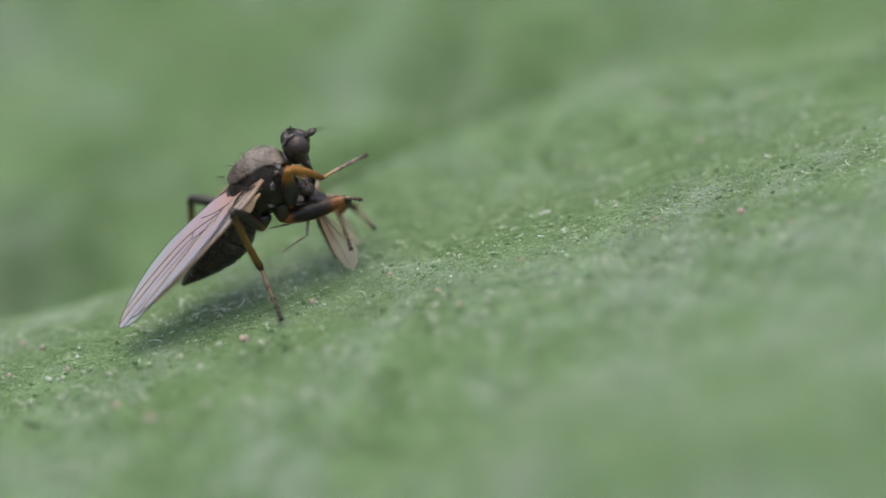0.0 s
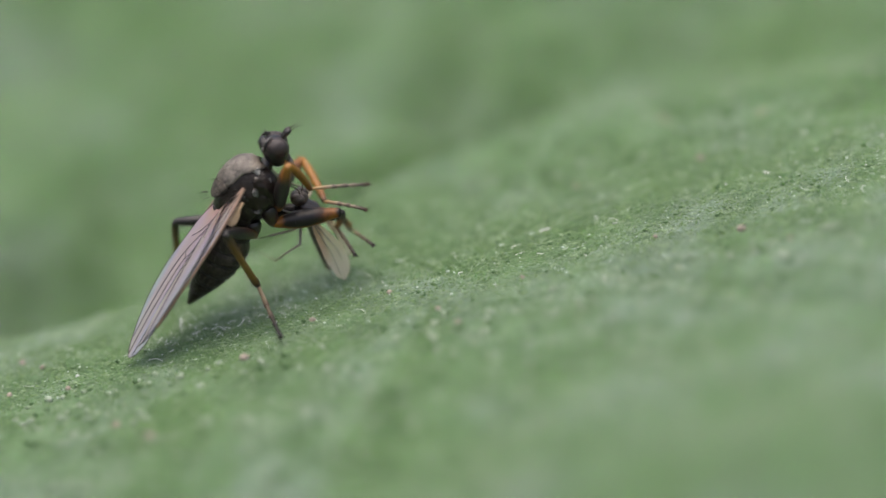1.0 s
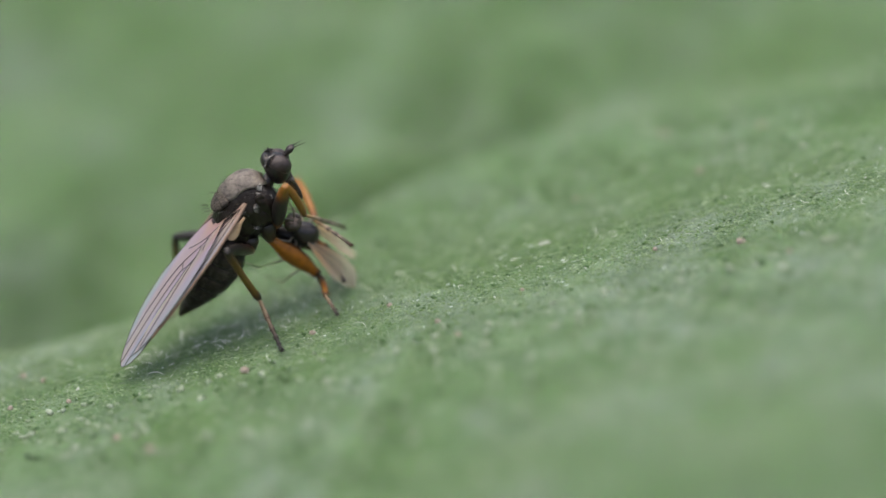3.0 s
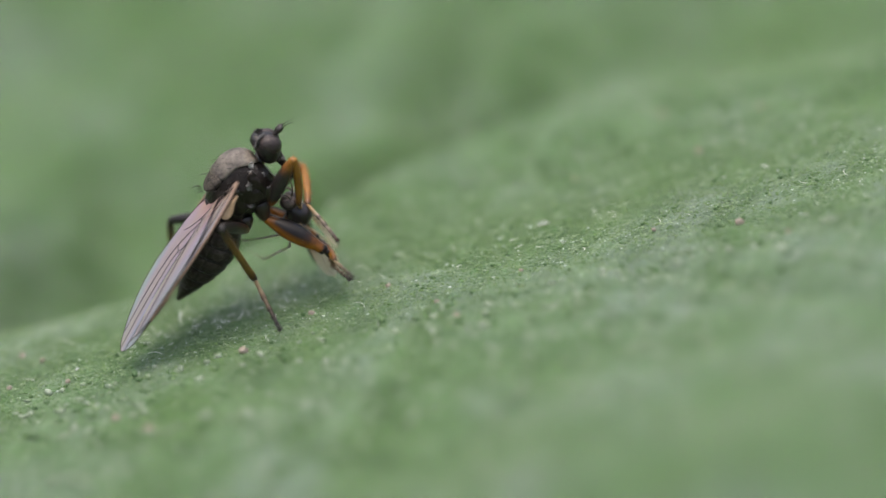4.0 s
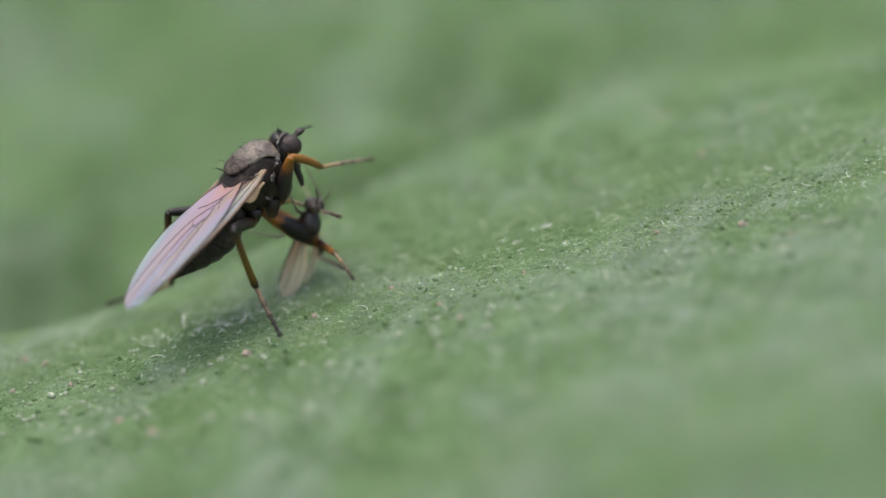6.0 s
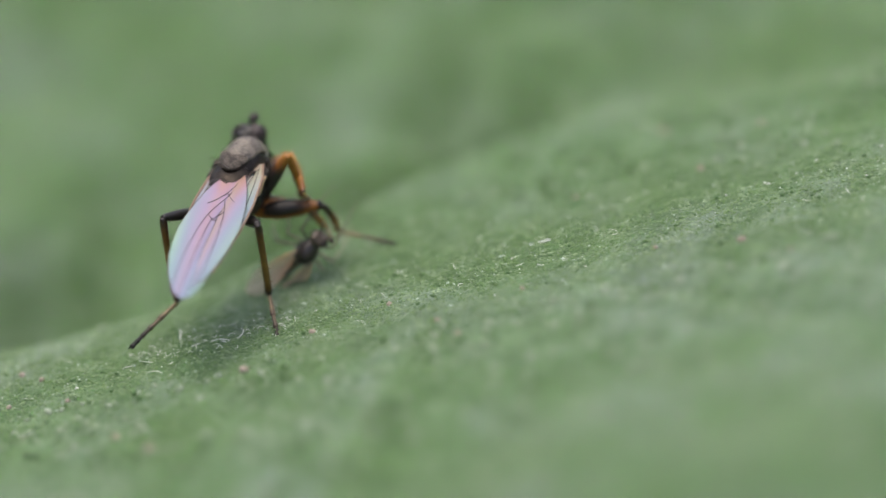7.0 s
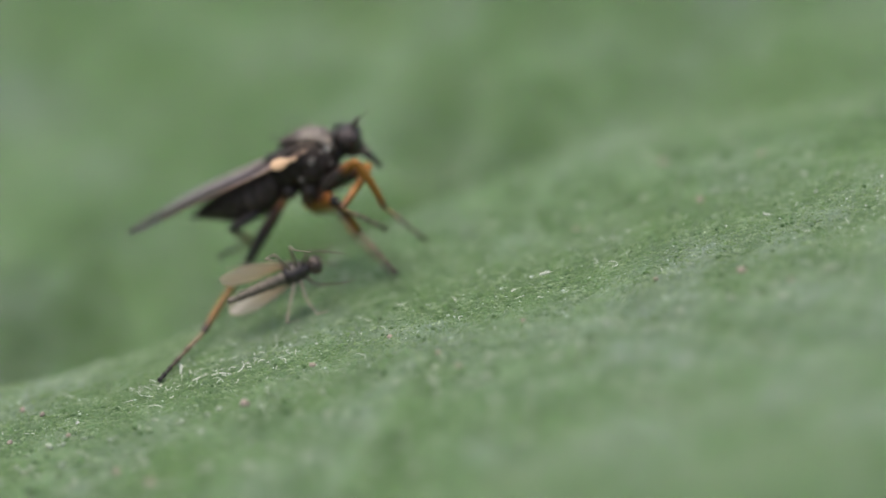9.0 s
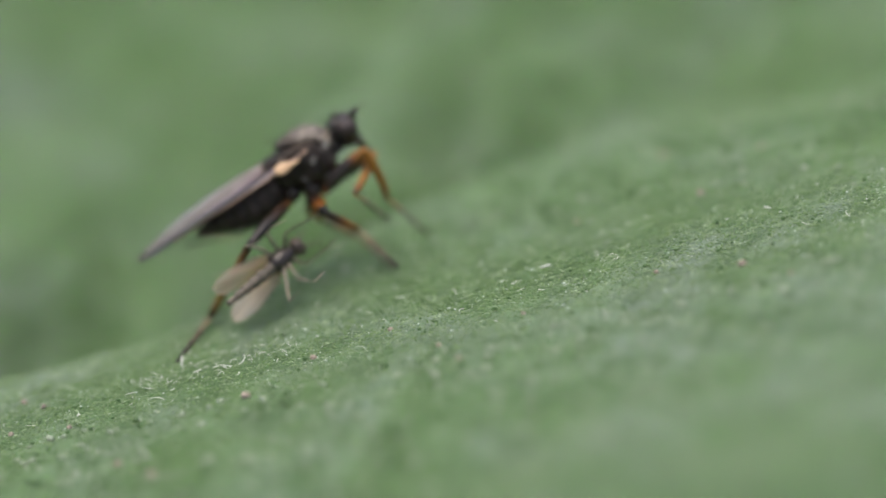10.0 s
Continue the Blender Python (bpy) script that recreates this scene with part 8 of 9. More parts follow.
    walk(legs['RH'][1], [
        (0, q(-0.45, -1.078, 0.468, 88.3, 117.5, -43.4)), (0.2, q(-0.457, -1.132, 0.426, 86.5, 118.9, -45.1)), (0.4, q(-0.468, -1.217, 0.351, 84.1, 121.4, -46.8)),
        (0.5, q(-0.47, -1.239, 0.329, 83.4, 122.2, -46.7)), (0.6, q(-0.467, -1.249, 0.32, 83.6, 123, -45.8)), (0.8, q(-0.451, -1.263, 0.304, 85.6, 124.8, -43.2)),
        (1, q(-0.44, -1.268, 0.298, 86.9, 125.7, -41.7)), (1.2, q(-0.449, -1.251, 0.317, 86.6, 124.2, -42)), (1.4, q(-0.468, -1.22, 0.348, 85.7, 121.6, -42.9)),
        (1.5, q(-0.48, -1.209, 0.359, 85.3, 120.7, -43.1)), (1.6, q(-0.499, -1.202, 0.366, 84.9, 120.1, -43.7)), (1.8, q(-0.557, -1.188, 0.377, 83.3, 118.6, -46)),
        (2, q(-0.59, -1.181, 0.381, 82.5, 117.7, -47.5)), (2.2, q(-0.565, -1.217, 0.35, 81.4, 118.9, -48.5)), (2.4, q(-0.522, -1.272, 0.296, 79.3, 121.1, -49.8)),
        (2.5, q(-0.51, -1.283, 0.283, 78, 121.6, -50)), (2.6, q(-0.506, -1.286, 0.281, 77.2, 121.6, -49.9)), (2.7, q(-0.503, -1.287, 0.279, 76.7, 121.6, -49.7)),
        (2.8, q(-0.5, -1.287, 0.28, 76.3, 121.7, -49.5)), (3, q(-0.492, -1.285, 0.281, 76.3, 121.9, -49)), (3.2, q(-0.485, -1.284, 0.283, 76.7, 122.1, -48.3)),
        (3.4, q(-0.479, -1.282, 0.284, 77.2, 122.4, -47.7)), (3.5, q(-0.476, -1.281, 0.285, 77.4, 122.5, -47.4)), (3.6, q(-0.474, -1.281, 0.286, 77.7, 122.6, -47.1)),
        (3.8, q(-0.471, -1.28, 0.287, 78.1, 122.8, -46.7)), (4, q(-0.47, -1.283, 0.283, 78.4, 123, -46.4)), (4.2, q(-0.513, -1.294, 0.271, 77.2, 123, -48.2)),
        (4.4, q(-0.587, -1.306, 0.253, 75.1, 122.9, -51.7)), (4.5, q(-0.61, -1.308, 0.248, 74.7, 122.9, -53)), (4.6, q(-0.62, -1.308, 0.246, 74.4, 123, -54.1)),
        (4.8, q(-0.632, -1.309, 0.244, 73, 123.3, -56.7)), (5, q(-0.65, -1.31, 0.24, 71.9, 123.3, -58.6)), (5.2, q(-0.694, -1.308, 0.234, 73.1, 122.2, -57.8)),
        (5.4, q(-0.771, -1.3, 0.222, 74.6, 119.9, -56.8)), (5.5, q(-0.821, -1.293, 0.213, 73.7, 118.7, -58.4)), (5.6, q(-0.925, -1.278, 0.184, 68, 118.2, -66)),
        (5.7, q(-1.009, -1.258, 0.159, 63.8, 118.3, -72.3)), (5.8, q(-1.025, -1.247, 0.162, 64, 116.9, -73.1)), (6, q(-1.046, -1.224, 0.176, 62.8, 111, -74.2)),
        (6.2, q(-1.057, -1.2, 0.196, 60.2, 102.2, -75.1)), (6.4, q(-1.064, -1.178, 0.215, 53, 92.7, -79.7)), (6.6, q(-1.073, -1.16, 0.228, 60.6, 85.3, -69.1)),
        (6.8, q(-1.089, -1.149, 0.229, 59.1, 82.2, -68)), (7, q(-1.149, -1.179, 0.149, 51.1, 94.3, -76.7)), (7.2, q(-0.886, -1.114, 0.369, 37.1, 99, -89)),
        (7.4, q(-0.413, -0.893, 0.579, 36.5, 97.2, -81.6)), (7.5, q(-0.329, -0.842, 0.595, 29, 96.4, -80.9)), (7.6, q(-0.384, -0.849, 0.599, 4.3, 94.8, -98.9)),
        (7.8, q(-0.7, -0.881, 0.572, 103.7, 79.1, 3.6)), (8, q(-1.343, -1.325, -0.478, 37.7, 119.8, -72.8)), (8.2, q(-1.232, -1.373, -0.921, 73.3, 149.1, -24.5)),
        (8.4, q(-1.196, -1.392, -0.301, 78.9, 140.2, -28.2)), (8.5, q(-1.163, -1.334, -0.098, 87.5, 136.1, -26.6)), (8.6, q(-1.27, -1.31, -0.209, 95.2, 132.8, -23.5)),
        (8.8, q(-1.639, -0.777, -1.146, -18.4, 43.5, -141.4)), (9, q(-1.498, -0.32, -1.528, 11.8, 27.3, -123.7)), (9.2, q(-1.491, -0.578, -1.487, 5.3, 34.6, -151)),
        (9.4, q(-1.407, -0.998, -1.316, -42.9, 30.7, 152.1)), (9.5, q(-1.377, -1.107, -1.228, -60.9, 28.5, 144.7)), (9.6, q(-1.376, -1.168, -1.137, -71.8, 29.3, 144.5)),
        (9.8, q(-1.376, -1.267, -0.905, -74.9, 34, 150.2)), (10, q(-1.37, -1.3, -0.78, -75.2, 36.9, 155.5))])
    walk(legs['RH'][2], [
        (0, q(-1.038, -0.522, -1.084, -10.5, 8.1, -94.5)), (0.2, q(-1.055, -0.533, -1.105, -10.8, 8.8, -95.5)), (0.4, q(-1.092, -0.552, -1.142, -11.4, 9.7, -97.2)),
        (0.5, q(-1.11, -0.56, -1.151, -11.8, 9.9, -97.6)), (0.6, q(-1.13, -0.566, -1.149, -12.2, 9.9, -97.7)), (0.8, q(-1.177, -0.579, -1.133, -12.8, 10.2, -97.4)),
        (1, q(-1.202, -0.588, -1.123, -13.4, 10.2, -97.2)), (1.2, q(-1.179, -0.593, -1.131, -13.7, 9.5, -97.5)), (1.4, q(-1.141, -0.596, -1.142, -13.7, 8.7, -97.7)),
        (1.5, q(-1.132, -0.598, -1.145, -13.4, 8.5, -97.5)), (1.6, q(-1.133, -0.597, -1.149, -12.9, 8.5, -97)), (1.8, q(-1.138, -0.586, -1.16, -12, 8.7, -95.5)),
        (2, q(-1.139, -0.581, -1.168, -11, 8.9, -94.9)), (2.2, q(-1.125, -0.583, -1.182, -10.7, 8.2, -95.4)), (2.4, q(-1.105, -0.581, -1.203, -10.9, 7.1, -96.2)),
        (2.5, q(-1.099, -0.581, -1.208, -11, 6.8, -96.4)), (2.6, q(-1.097, -0.584, -1.21, -11.2, 7, -96.5)), (2.7, q(-1.096, -0.587, -1.211, -11.3, 7.3, -96.6)),
        (2.8, q(-1.096, -0.588, -1.21, -11.5, 7.6, -96.7)), (3, q(-1.099, -0.588, -1.205, -11.7, 8, -96.9)), (3.2, q(-1.104, -0.589, -1.199, -11.9, 8.5, -97.1)),
        (3.4, q(-1.11, -0.589, -1.193, -12.2, 9, -97.4)), (3.5, q(-1.114, -0.589, -1.19, -12.4, 9.2, -97.6)), (3.6, q(-1.117, -0.589, -1.188, -12.6, 9.4, -97.7)),
        (3.8, q(-1.122, -0.59, -1.184, -12.9, 9.8, -98)), (4, q(-1.128, -0.593, -1.184, -13.1, 10.2, -98.2)), (4.2, q(-1.149, -0.583, -1.196, -13.2, 10, -98.8)),
        (4.4, q(-1.175, -0.56, -1.217, -12.9, 9.4, -99.5)), (4.5, q(-1.181, -0.549, -1.222, -12.5, 9.5, -99.6)), (4.6, q(-1.178, -0.537, -1.222, -12.2, 9.9, -99.8)),
        (4.8, q(-1.16, -0.507, -1.219, -11.9, 11.5, -100.5)), (5, q(-1.151, -0.489, -1.222, -11.6, 12.6, -101)), (5.2, q(-1.19, -0.519, -1.248, -10.9, 12.2, -100.1)),
        (5.4, q(-1.249, -0.57, -1.295, -9.9, 10.9, -99.4)), (5.5, q(-1.261, -0.579, -1.323, -9, 10.2, -99.7)), (5.6, q(-1.261, -0.522, -1.358, -7.7, 10.4, -100.4)),
        (5.7, q(-1.26, -0.469, -1.383, -6.3, 10.7, -101.4)), (5.8, q(-1.254, -0.49, -1.399, -5.2, 9.7, -102.7)), (6, q(-1.216, -0.621, -1.458, -4.8, 5.1, -107.1)),
        (6.2, q(-1.152, -0.843, -1.514, -4.4, -1, -113.8)), (6.4, q(-1.079, -1.096, -1.533, -3.4, -6.1, -122.3)), (6.6, q(-1.021, -1.295, -1.516, -1.9, -8.6, -130.3)),
        (6.8, q(-1, -1.369, -1.505, -0.8, -8.9, -135.8)), (7, q(-1.18, -1.05, -1.596, -1.6, -1.4, -139.5)), (7.2, q(-0.891, -0.841, -1.36, -3.4, -3.4, -139.1)),
        (7.4, q(-0.445, -0.678, -1.157, -5.2, -13.7, -137.3)), (7.5, q(-0.36, -0.65, -1.144, -6.5, -17.4, -136.7)), (7.6, q(-0.361, -0.704, -1.145, -7.1, -18.5, -136.7)),
        (7.8, q(-0.371, -0.86, -1.146, -5.7, -19.7, -136.8)), (8, q(-1.599, -0.494, -1.997, -10.3, 9, -128.5)), (8.2, q(-2.599, -0.751, -1.819, -13.6, -3.9, -108.6)),
        (8.4, q(-2.381, -0.757, -1.421, -16, 9.6, -128.2)), (8.5, q(-2.291, -0.77, -1.311, -19.2, 13.6, -134.7)), (8.6, q(-2.36, -0.836, -1.494, -19.3, 11, -131)),
        (8.8, q(-2.632, -1.57, -2.35, -11.4, -0.8, -122)), (9, q(-2.362, -1.613, -2.332, 1.4, 15.2, -122.4)), (9.2, q(-2.751, -1.277, -2.481, 0.1, 9.5, -130.5)),
        (9.4, q(-2.737, -0.294, -2.21, -13.6, 13.6, -152.1)), (9.5, q(-2.633, -0.218, -2.062, -24.2, 15.6, -161.1)), (9.6, q(-2.618, -0.283, -1.994, -29.5, 15, -157.9)),
        (9.8, q(-2.635, -0.546, -1.884, -26, 10.8, -136.1)), (10, q(-2.642, -0.719, -1.832, -24.5, 7.5, -122.9))])
    walk(legs['LH'][0], [
        (0, q(-0.5, 0.28, -0.62, 12.1, -30.2, 131.2)), (0.2, q(-0.5, 0.28, -0.62, 12, -29.7, 131.3)), (0.4, q(-0.5, 0.28, -0.62, 12, -29, 131.7)),
        (0.5, q(-0.5, 0.28, -0.62, 12.1, -28.8, 131.9)), (0.6, q(-0.5, 0.28, -0.62, 11.7, -30.2, 133.4)), (0.8, q(-0.5, 0.28, -0.62, 7.8, -38, 141.5)),
        (1, q(-0.5, 0.28, -0.62, 3.9, -42.5, 147.8)), (1.2, q(-0.5, 0.28, -0.62, 6.3, -38.6, 144.4)), (1.4, q(-0.5, 0.28, -0.62, 9.5, -32.5, 139.5)),
        (1.5, q(-0.5, 0.28, -0.62, 10, -31.2, 138.9)), (1.6, q(-0.5, 0.28, -0.62, 9.4, -31.3, 139.7)), (1.8, q(-0.5, 0.28, -0.62, 7, -32.1, 143.4)),
        (2, q(-0.5, 0.28, -0.62, 5.3, -32.7, 145.8)), (2.2, q(-0.5, 0.28, -0.62, 6.1, -31.5, 143.9)), (2.4, q(-0.5, 0.28, -0.62, 7.7, -29.6, 141.1)),
        (2.5, q(-0.5, 0.28, -0.62, 8.2, -29.2, 140.5)), (2.6, q(-0.5, 0.28, -0.62, 8.4, -29.3, 140.5)), (2.7, q(-0.5, 0.28, -0.62, 8.6, -29.4, 140.4)),
        (2.8, q(-0.5, 0.28, -0.62, 8.7, -29.5, 140.3)), (3, q(-0.5, 0.28, -0.62, 9, -29.6, 140)), (3.2, q(-0.5, 0.28, -0.62, 9.2, -29.6, 139.4)),
        (3.4, q(-0.5, 0.28, -0.62, 9.4, -29.7, 138.9)), (3.5, q(-0.5, 0.28, -0.62, 9.4, -29.7, 138.7)), (3.6, q(-0.5, 0.28, -0.62, 9.5, -29.7, 138.5)),
        (3.8, q(-0.5, 0.28, -0.62, 9.5, -29.7, 138.3)), (4, q(-0.5, 0.28, -0.62, 9.4, -29.7, 138.4)), (4.2, q(-0.5, 0.28, -0.62, 9.2, -29.4, 138.6)),
        (4.4, q(-0.5, 0.28, -0.62, 8.9, -29, 138.7)), (4.5, q(-0.5, 0.28, -0.62, 8.6, -28.8, 138.8)), (4.6, q(-0.5, 0.28, -0.62, 9, -28, 137.3)),
        (4.8, q(-0.5, 0.28, -0.62, 12.3, -24.9, 129.6)), (5, q(-0.5, 0.28, -0.62, 14.3, -22.7, 124.8)), (5.2, q(-0.5, 0.28, -0.62, 7.9, -34.8, 137.9)),
        (5.4, q(-0.5, 0.28, -0.62, -12.2, -49.5, 169.7)), (5.5, q(-0.5, 0.28, -0.62, -18.3, -50.4, 176.7)), (5.6, q(-0.5, 0.28, -0.62, -17.6, -49.2, 174)),
        (5.7, q(-0.5, 0.28, -0.62, -17.2, -47.7, 171.2)), (5.8, q(-0.5, 0.28, -0.62, -18.1, -46.1, 170.8)), (6, q(-0.5, 0.28, -0.62, -17.4, -42, 170.6)),
        (6.2, q(-0.5, 0.28, -0.62, -14.4, -37.5, 170.9)), (6.4, q(-0.5, 0.28, -0.62, -9.1, -33.2, 171.1)), (6.6, q(-0.5, 0.28, -0.62, -2.5, -30, 171)),
        (6.8, q(-0.5, 0.28, -0.62, 3.7, -28.7, 170.3)), (7, q(-0.5, 0.28, -0.62, 6.7, -32.3, 165.2)), (7.2, q(-0.5, 0.28, -0.62, 4.4, -29.8, 168.7)),
        (7.4, q(-0.5, 0.28, -0.62, 0.8, -23.9, 173.7)), (7.5, q(-0.5, 0.28, -0.62, -0.4, -20.4, 174.6)), (7.6, q(-0.5, 0.28, -0.62, 3.9, -10, 166.8)),
        (7.8, q(-0.5, 0.28, -0.62, 17.2, 15, 137.5)), (8, q(-0.5, 0.28, -0.62, 29.5, 12.4, 122.6)), (8.2, q(-0.5, 0.28, -0.62, 42.6, -2.6, 161.8)),
        (8.4, q(-0.5, 0.28, -0.62, 29.4, -4.8, 167.7)), (8.5, q(-0.5, 0.28, -0.62, 13.3, -5.1, 170.6)), (8.6, q(-0.5, 0.28, -0.62, -2.2, -3.8, 177.9)),
        (8.8, q(-0.5, 0.28, -0.62, -18.2, 4, -155.7)), (9, q(-0.5, 0.28, -0.62, -27.4, 8.6, -140.8)), (9.2, q(-0.5, 0.28, -0.62, -37.1, 2.5, -161.7)),
        (9.4, q(-0.5, 0.28, -0.62, -38.7, -8.7, 162.4)), (9.5, q(-0.5, 0.28, -0.62, -43.1, -10.7, 156.9)), (9.6, q(-0.5, 0.28, -0.62, -47.1, -11.3, 157.5)),
        (9.8, q(-0.5, 0.28, -0.62, -49.6, -12.4, 160.2)), (10, q(-0.5, 0.28, -0.62, -50.8, -12.8, 161.8))])
    walk(legs['LH'][1], [
        (0, q(-1.268, 1.158, 0.059, 16, 49.1, 149.6)), (0.2, q(-1.274, 1.16, 0.05, 15.8, 47.9, 149.3)), (0.4, q(-1.286, 1.162, 0.034, 15.7, 45.4, 149.1)),
        (0.5, q(-1.29, 1.16, 0.03, 15.8, 44.2, 149.4)), (0.6, q(-1.301, 1.127, 0.06, 16, 43.2, 150.2)), (0.8, q(-1.332, 0.943, 0.211, 15.3, 41.4, 152.3)),
        (1, q(-1.342, 0.811, 0.292, 12.8, 39.9, 153.1)), (1.2, q(-1.358, 0.895, 0.222, 11.4, 41.5, 153.1)), (1.4, q(-1.366, 1.019, 0.105, 11.5, 43.8, 153.1)),
        (1.5, q(-1.37, 1.04, 0.08, 11.5, 44.6, 152.8)), (1.6, q(-1.38, 1.026, 0.081, 11.2, 45.4, 152.4)), (1.8, q(-1.418, 0.961, 0.098, 9.8, 47.7, 151.8)),
        (2, q(-1.439, 0.919, 0.109, 8.4, 48.9, 151.4)), (2.2, q(-1.43, 0.958, 0.085, 8.3, 47.8, 151.9)), (2.4, q(-1.413, 1.018, 0.046, 9.2, 45.9, 152.6)),
        (2.5, q(-1.409, 1.029, 0.039, 9.8, 45.5, 152.8)), (2.6, q(-1.408, 1.029, 0.041, 10.2, 45.6, 152.9)), (2.7, q(-1.407, 1.029, 0.043, 10.5, 45.8, 153)),
        (2.8, q(-1.405, 1.03, 0.044, 10.7, 45.7, 153)), (3, q(-1.399, 1.035, 0.046, 10.6, 45.1, 152.5)), (3.2, q(-1.391, 1.043, 0.048, 10.4, 44.2, 151.8)),
        (3.4, q(-1.384, 1.051, 0.049, 10.1, 43.2, 151.1)), (3.5, q(-1.381, 1.054, 0.049, 10.2, 42.8, 150.7)), (3.6, q(-1.378, 1.057, 0.049, 10.2, 42.4, 150.5)),
        (3.8, q(-1.376, 1.059, 0.049, 10.3, 42, 150.3)), (4, q(-1.378, 1.058, 0.048, 10.5, 41.9, 150.4)), (4.2, q(-1.382, 1.058, 0.044, 10.3, 42.1, 150.1)),
        (4.4, q(-1.387, 1.058, 0.035, 9.8, 42.7, 149.3)), (4.5, q(-1.39, 1.06, 0.03, 9.4, 43, 148.8)), (4.6, q(-1.375, 1.089, 0.015, 9, 43.4, 147.9)),
        (4.8, q(-1.28, 1.224, -0.052, 8.9, 43.7, 144.9)), (5, q(-1.211, 1.302, -0.099, 10.2, 43.3, 143)), (5.2, q(-1.323, 1.023, 0.15, 9.9, 48.4, 144.6)),
        (5.4, q(-1.363, 0.437, 0.406, 3.6, 48.7, 144.8)), (5.5, q(-1.36, 0.33, 0.42, -1.9, 47.8, 145.4)), (5.6, q(-1.377, 0.372, 0.402, -9.4, 49, 140.6)),
        (5.7, q(-1.398, 0.42, 0.378, -16.2, 50.9, 135.1)), (5.8, q(-1.424, 0.43, 0.353, -19.1, 53.5, 134.1)), (6, q(-1.489, 0.444, 0.284, -18.3, 61.9, 137.9)),
        (6.2, q(-1.558, 0.45, 0.201, -4.5, 72.3, 156.3)), (6.4, q(-1.616, 0.455, 0.119, -142.3, 103.3, 23.6)), (6.6, q(-1.655, 0.463, 0.055, 67.2, 72.5, -122.6)),
        (6.8, q(-1.667, 0.48, 0.028, 72.8, 69.5, -114.3)), (7, q(-1.603, 0.571, 0.102, 32.3, 77.5, -156.5)), (7.2, q(-1.649, 0.509, 0.051, -163.1, 98.9, 7.6)),
        (7.4, q(-1.727, 0.416, -0.074, -24.3, 85.2, 146.6)), (7.5, q(-1.76, 0.4, -0.15, -50.5, 86.2, 121)), (7.6, q(-1.795, 0.583, -0.387, 100.4, 81, -88.4)),
        (7.8, q(-1.461, 1.161, -0.97, 97.1, 39.9, -102)), (8, q(-1.21, 1.391, -0.91, 97.1, 2.3, -150.2)), (8.2, q(-1.781, 0.7, -0.56, 94.4, 4.9, -141.7)),
        (8.4, q(-1.814, 0.567, -0.508, 49.6, 22.5, 161.7)), (8.5, q(-1.827, 0.499, -0.5, 22.1, 24.9, 142)), (8.6, q(-1.846, 0.329, -0.53, 1.4, 26.3, 134.2)),
        (8.8, q(-1.727, -0.275, -0.714, -28.1, 22.7, 107.8)), (9, q(-1.535, -0.564, -0.821, -50.1, 19.4, 93)), (9.2, q(-1.78, -0.144, -0.679, -67.1, 21.8, 76.3)),
        (9.4, q(-1.772, 0.683, -0.416, -73.9, 29.3, 69.2)), (9.5, q(-1.72, 0.8, -0.37, -74.8, 30.3, 70.2)), (9.6, q(-1.723, 0.786, -0.355, -75, 31, 71.9)),
        (9.8, q(-1.74, 0.727, -0.33, -71.1, 33.2, 80.6)), (10, q(-1.751, 0.69, -0.32, -68.6, 34.2, 86.4))])
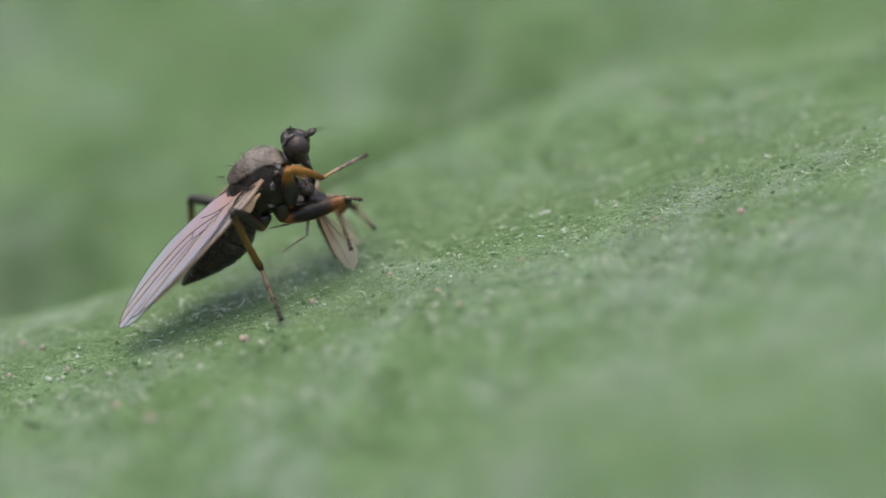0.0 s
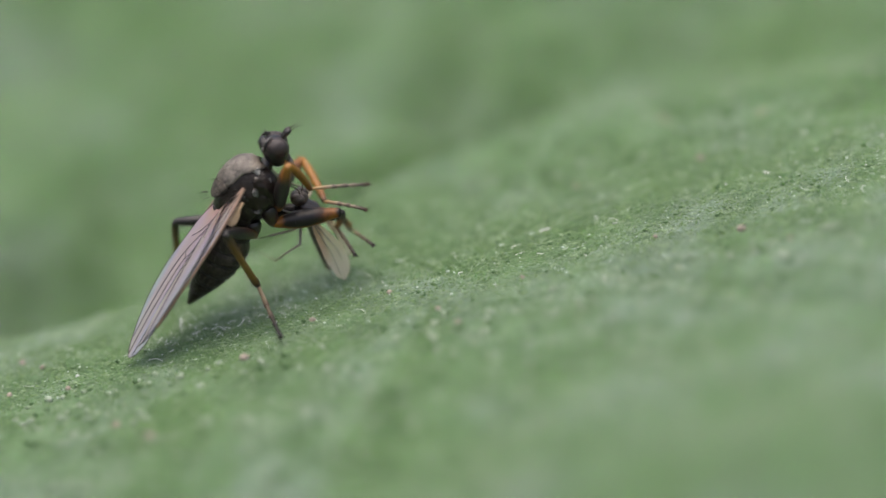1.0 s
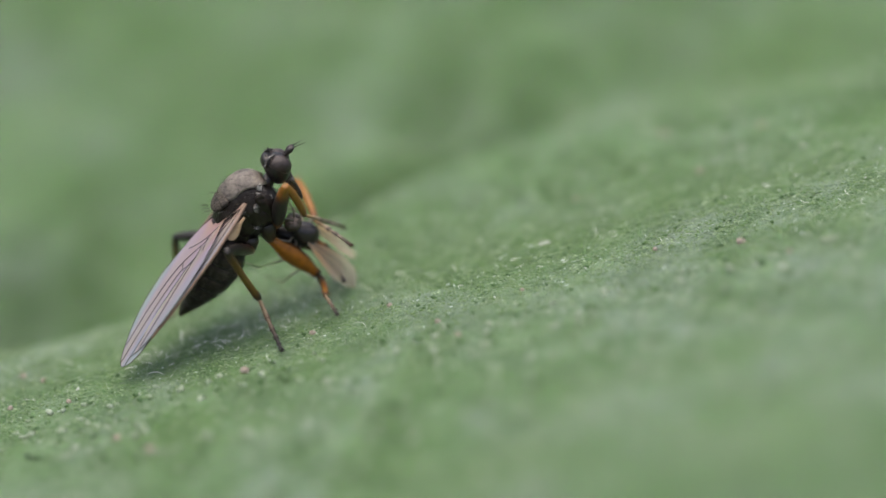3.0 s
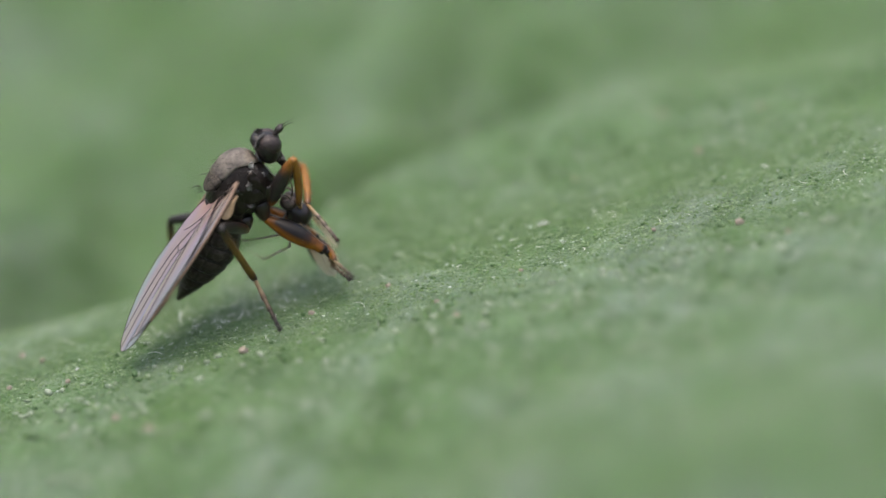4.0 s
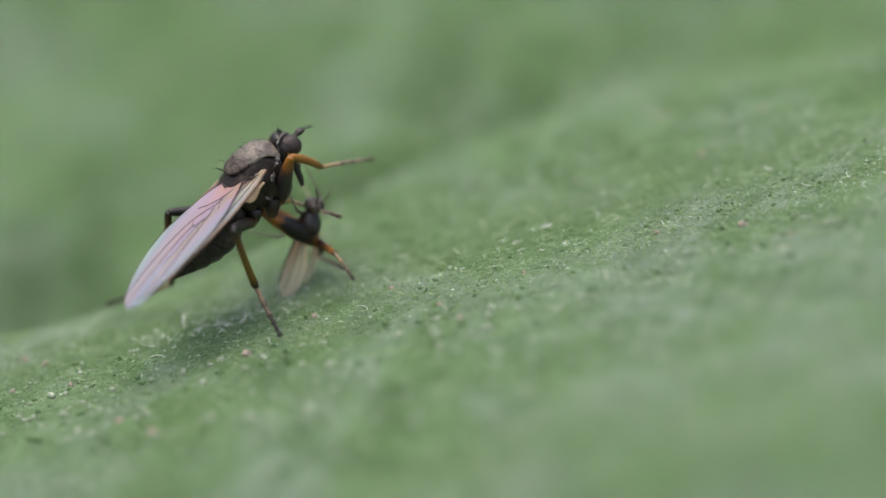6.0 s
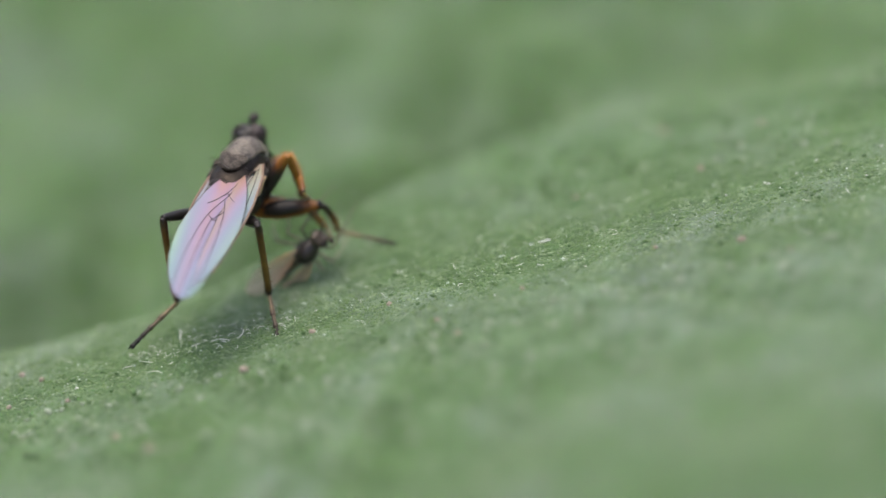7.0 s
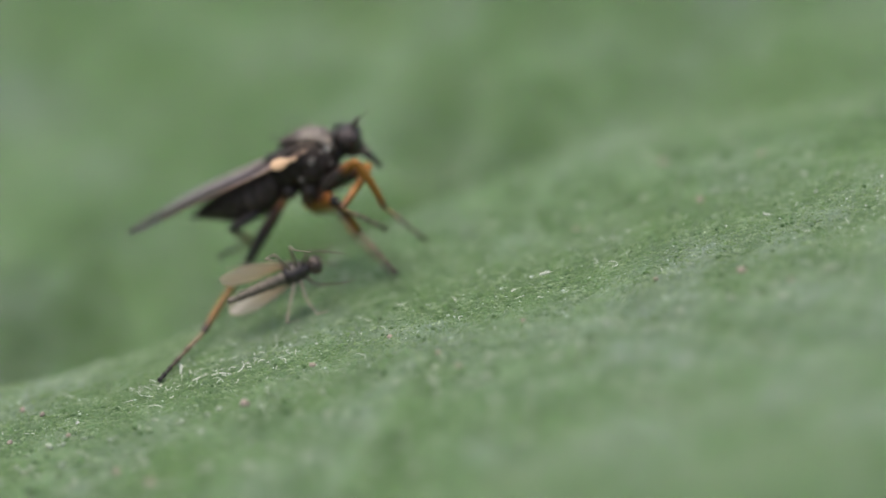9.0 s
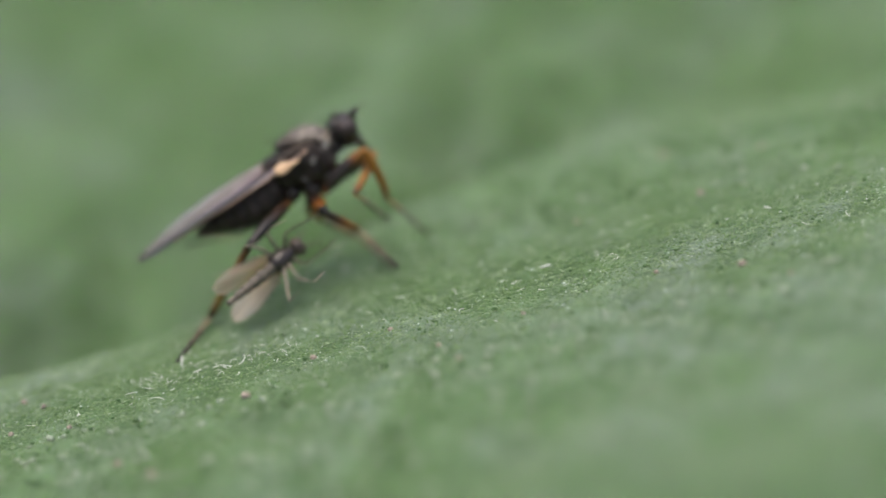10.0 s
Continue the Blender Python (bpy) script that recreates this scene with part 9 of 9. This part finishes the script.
    walk(legs['LH'][2], [
        (0, q(-2.256, 1.738, -1.265, 1.8, -24.5, -141.3)), (0.2, q(-2.282, 1.759, -1.25, 1, -24.1, -139.3)), (0.4, q(-2.339, 1.792, -1.212, -0.5, -23.1, -135.2)),
        (0.5, q(-2.37, 1.8, -1.19, -1.2, -22.6, -133.2)), (0.6, q(-2.407, 1.762, -1.138, -2.1, -22.1, -130.7)), (0.8, q(-2.494, 1.555, -0.946, -4.4, -20.6, -124.7)),
        (1, q(-2.539, 1.42, -0.83, -5.7, -19.8, -121.5)), (1.2, q(-2.527, 1.489, -0.937, -5.1, -20, -122.7)), (1.4, q(-2.493, 1.591, -1.106, -3.8, -20.4, -125.2)),
        (1.5, q(-2.479, 1.609, -1.148, -3, -20.9, -126.1)), (1.6, q(-2.469, 1.594, -1.166, -2.3, -22.1, -126.9)), (1.8, q(-2.455, 1.518, -1.196, -1.1, -26.4, -129.5)),
        (2, q(-2.449, 1.47, -1.209, -0.2, -29, -131.2)), (2.2, q(-2.468, 1.512, -1.211, -0.7, -28, -129.8)), (2.4, q(-2.495, 1.578, -1.21, -1.3, -26.3, -127.8)),
        (2.5, q(-2.499, 1.59, -1.209, -1.2, -25.9, -127.5)), (2.6, q(-2.497, 1.587, -1.21, -1, -25.9, -127.7)), (2.7, q(-2.495, 1.584, -1.211, -0.8, -25.9, -127.9)),
        (2.8, q(-2.494, 1.586, -1.208, -0.7, -25.9, -127.8)), (3, q(-2.495, 1.605, -1.194, -1, -25.6, -127.2)), (3.2, q(-2.497, 1.635, -1.173, -1.4, -25.1, -126.1)),
        (3.4, q(-2.5, 1.667, -1.15, -1.9, -24.6, -125)), (3.5, q(-2.501, 1.682, -1.14, -2.2, -24.4, -124.6)), (3.6, q(-2.503, 1.693, -1.131, -2.4, -24.2, -124.2)),
        (3.8, q(-2.505, 1.703, -1.122, -2.5, -24, -123.9)), (4, q(-2.511, 1.7, -1.121, -2.6, -24, -123.9)), (4.2, q(-2.507, 1.705, -1.13, -2.8, -24.1, -123.3)),
        (4.4, q(-2.493, 1.715, -1.152, -3, -24.2, -122.2)), (4.5, q(-2.484, 1.722, -1.164, -2.9, -24.2, -121.8)), (4.6, q(-2.452, 1.764, -1.188, -2.6, -24.2, -122)),
        (4.8, q(-2.316, 1.953, -1.26, -1.4, -24, -125.2)), (5, q(-2.229, 2.069, -1.299, 0.4, -23.6, -131.1)), (5.2, q(-2.27, 1.697, -1.159, 9.5, -14, -162.7)),
        (5.4, q(-2.308, 1.103, -0.908, 11.4, 11.4, 144.7)), (5.5, q(-2.327, 0.998, -0.876, 4.9, 14.9, 131)), (5.6, q(-2.266, 1.1, -0.918, 0.9, 13.7, 124.6)),
        (5.7, q(-2.18, 1.2, -0.98, -1.7, 12, 121.1)), (5.8, q(-2.148, 1.179, -1.054, -3, 9.6, 123.3)), (6, q(-2.1, 0.995, -1.26, -3.2, 2.2, 132.5)),
        (6.2, q(-2.047, 0.664, -1.465, -3.3, -6.4, 146.9)), (6.4, q(-1.985, 0.294, -1.584, -3.3, -10.8, 162.7)), (6.6, q(-1.938, 0.02, -1.614, -1.8, -10.8, 175)),
        (6.8, q(-1.92, -0.08, -1.61, 1.2, -9.5, 180)), (7, q(-1.951, 0.419, -1.606, 2.8, -9, 178.8)), (7.2, q(-1.918, 0.473, -1.678, 3.5, -4.1, 171.7)),
        (7.4, q(-1.85, 0.497, -1.818, 2.1, 6.7, 167.1)), (7.5, q(-1.82, 0.5, -1.896, 0.4, 12.5, 166.2)), (7.6, q(-1.787, 0.308, -2.115, 1.7, 17.1, 167.5)),
        (7.8, q(-1.741, -0.153, -2.092, 15.2, 41.8, 177.2)), (8, q(-2.728, 0.521, -0.98, -22.5, 41.3, 96.4)), (8.2, q(-3.15, -0.38, -0.71, 10.4, 32.4, 133)),
        (8.4, q(-3.349, 1.075, -1.179, 24.6, 23, -161.3)), (8.5, q(-3.077, 1.477, -1.238, 23.1, -3.5, -118.2)), (8.6, q(-2.939, 1.455, -1.305, 15.8, -5.6, -112.1)),
        (8.8, q(-2.22, 1.262, -1.39, 13.5, -7, -102.5)), (9, q(-1.62, 1.085, -1.402, 13.8, -6.4, -104)), (9.2, q(-1.395, 1.435, -1.328, 14.9, -7, -121.5)),
        (9.4, q(-1.229, 2.11, -1.271, 14.8, -10.1, -141.8)), (9.5, q(-1.209, 2.223, -1.252, 13.2, -11.2, -146.7)), (9.6, q(-1.256, 2.212, -1.256, 11.1, -12.9, -146.7)),
        (9.8, q(-1.5, 2.171, -1.289, 8.6, -18, -141.1)), (10, q(-1.66, 2.135, -1.303, 6.8, -20.7, -137))])
    walk(wing_right, [
        (0, q(0.19, -0.4, 0.17, -3, 1.3, 16)), (7.6, q(0.19, -0.4, 0.17, -3, 1.3, 16)), (7.8, q(0.19, -0.4, 0.17, -3, 1.3, 16)),
        (8, q(0.19, -0.4, 0.17, -2.3, -3, 12.9)), (8.2, q(0.19, -0.4, 0.17, -1.7, -6.3, 10.5)), (8.5, q(0.19, -0.4, 0.17, -1.2, -9.5, 8.2)),
        (9, q(0.19, -0.4, 0.17, -1.2, -9.5, 8.2)), (9.2, q(0.19, -0.4, 0.17, -1.2, -9.5, 8.2)), (10, q(0.19, -0.4, 0.17, -1.2, -9.5, 8.2))])
    walk(wing_left, [
        (0, q(0.11, 0.31, 0.14, 1, 1, 12.5)), (7.6, q(0.11, 0.31, 0.14, 1, 1, 12.5)), (7.8, q(0.11, 0.31, 0.14, 1, 1, 12.5)),
        (8, q(0.11, 0.31, 0.14, 1, -2.8, 9.9)), (8.2, q(0.11, 0.31, 0.14, 1, -5.6, 8)), (8.5, q(0.11, 0.31, 0.14, 1, -8.5, 6)),
        (9, q(0.11, 0.31, 0.14, 1, -8.5, 6)), (9.2, q(0.11, 0.31, 0.14, 1, -8.5, 6)), (10, q(0.11, 0.31, 0.14, 1, -8.5, 6))])


motions()
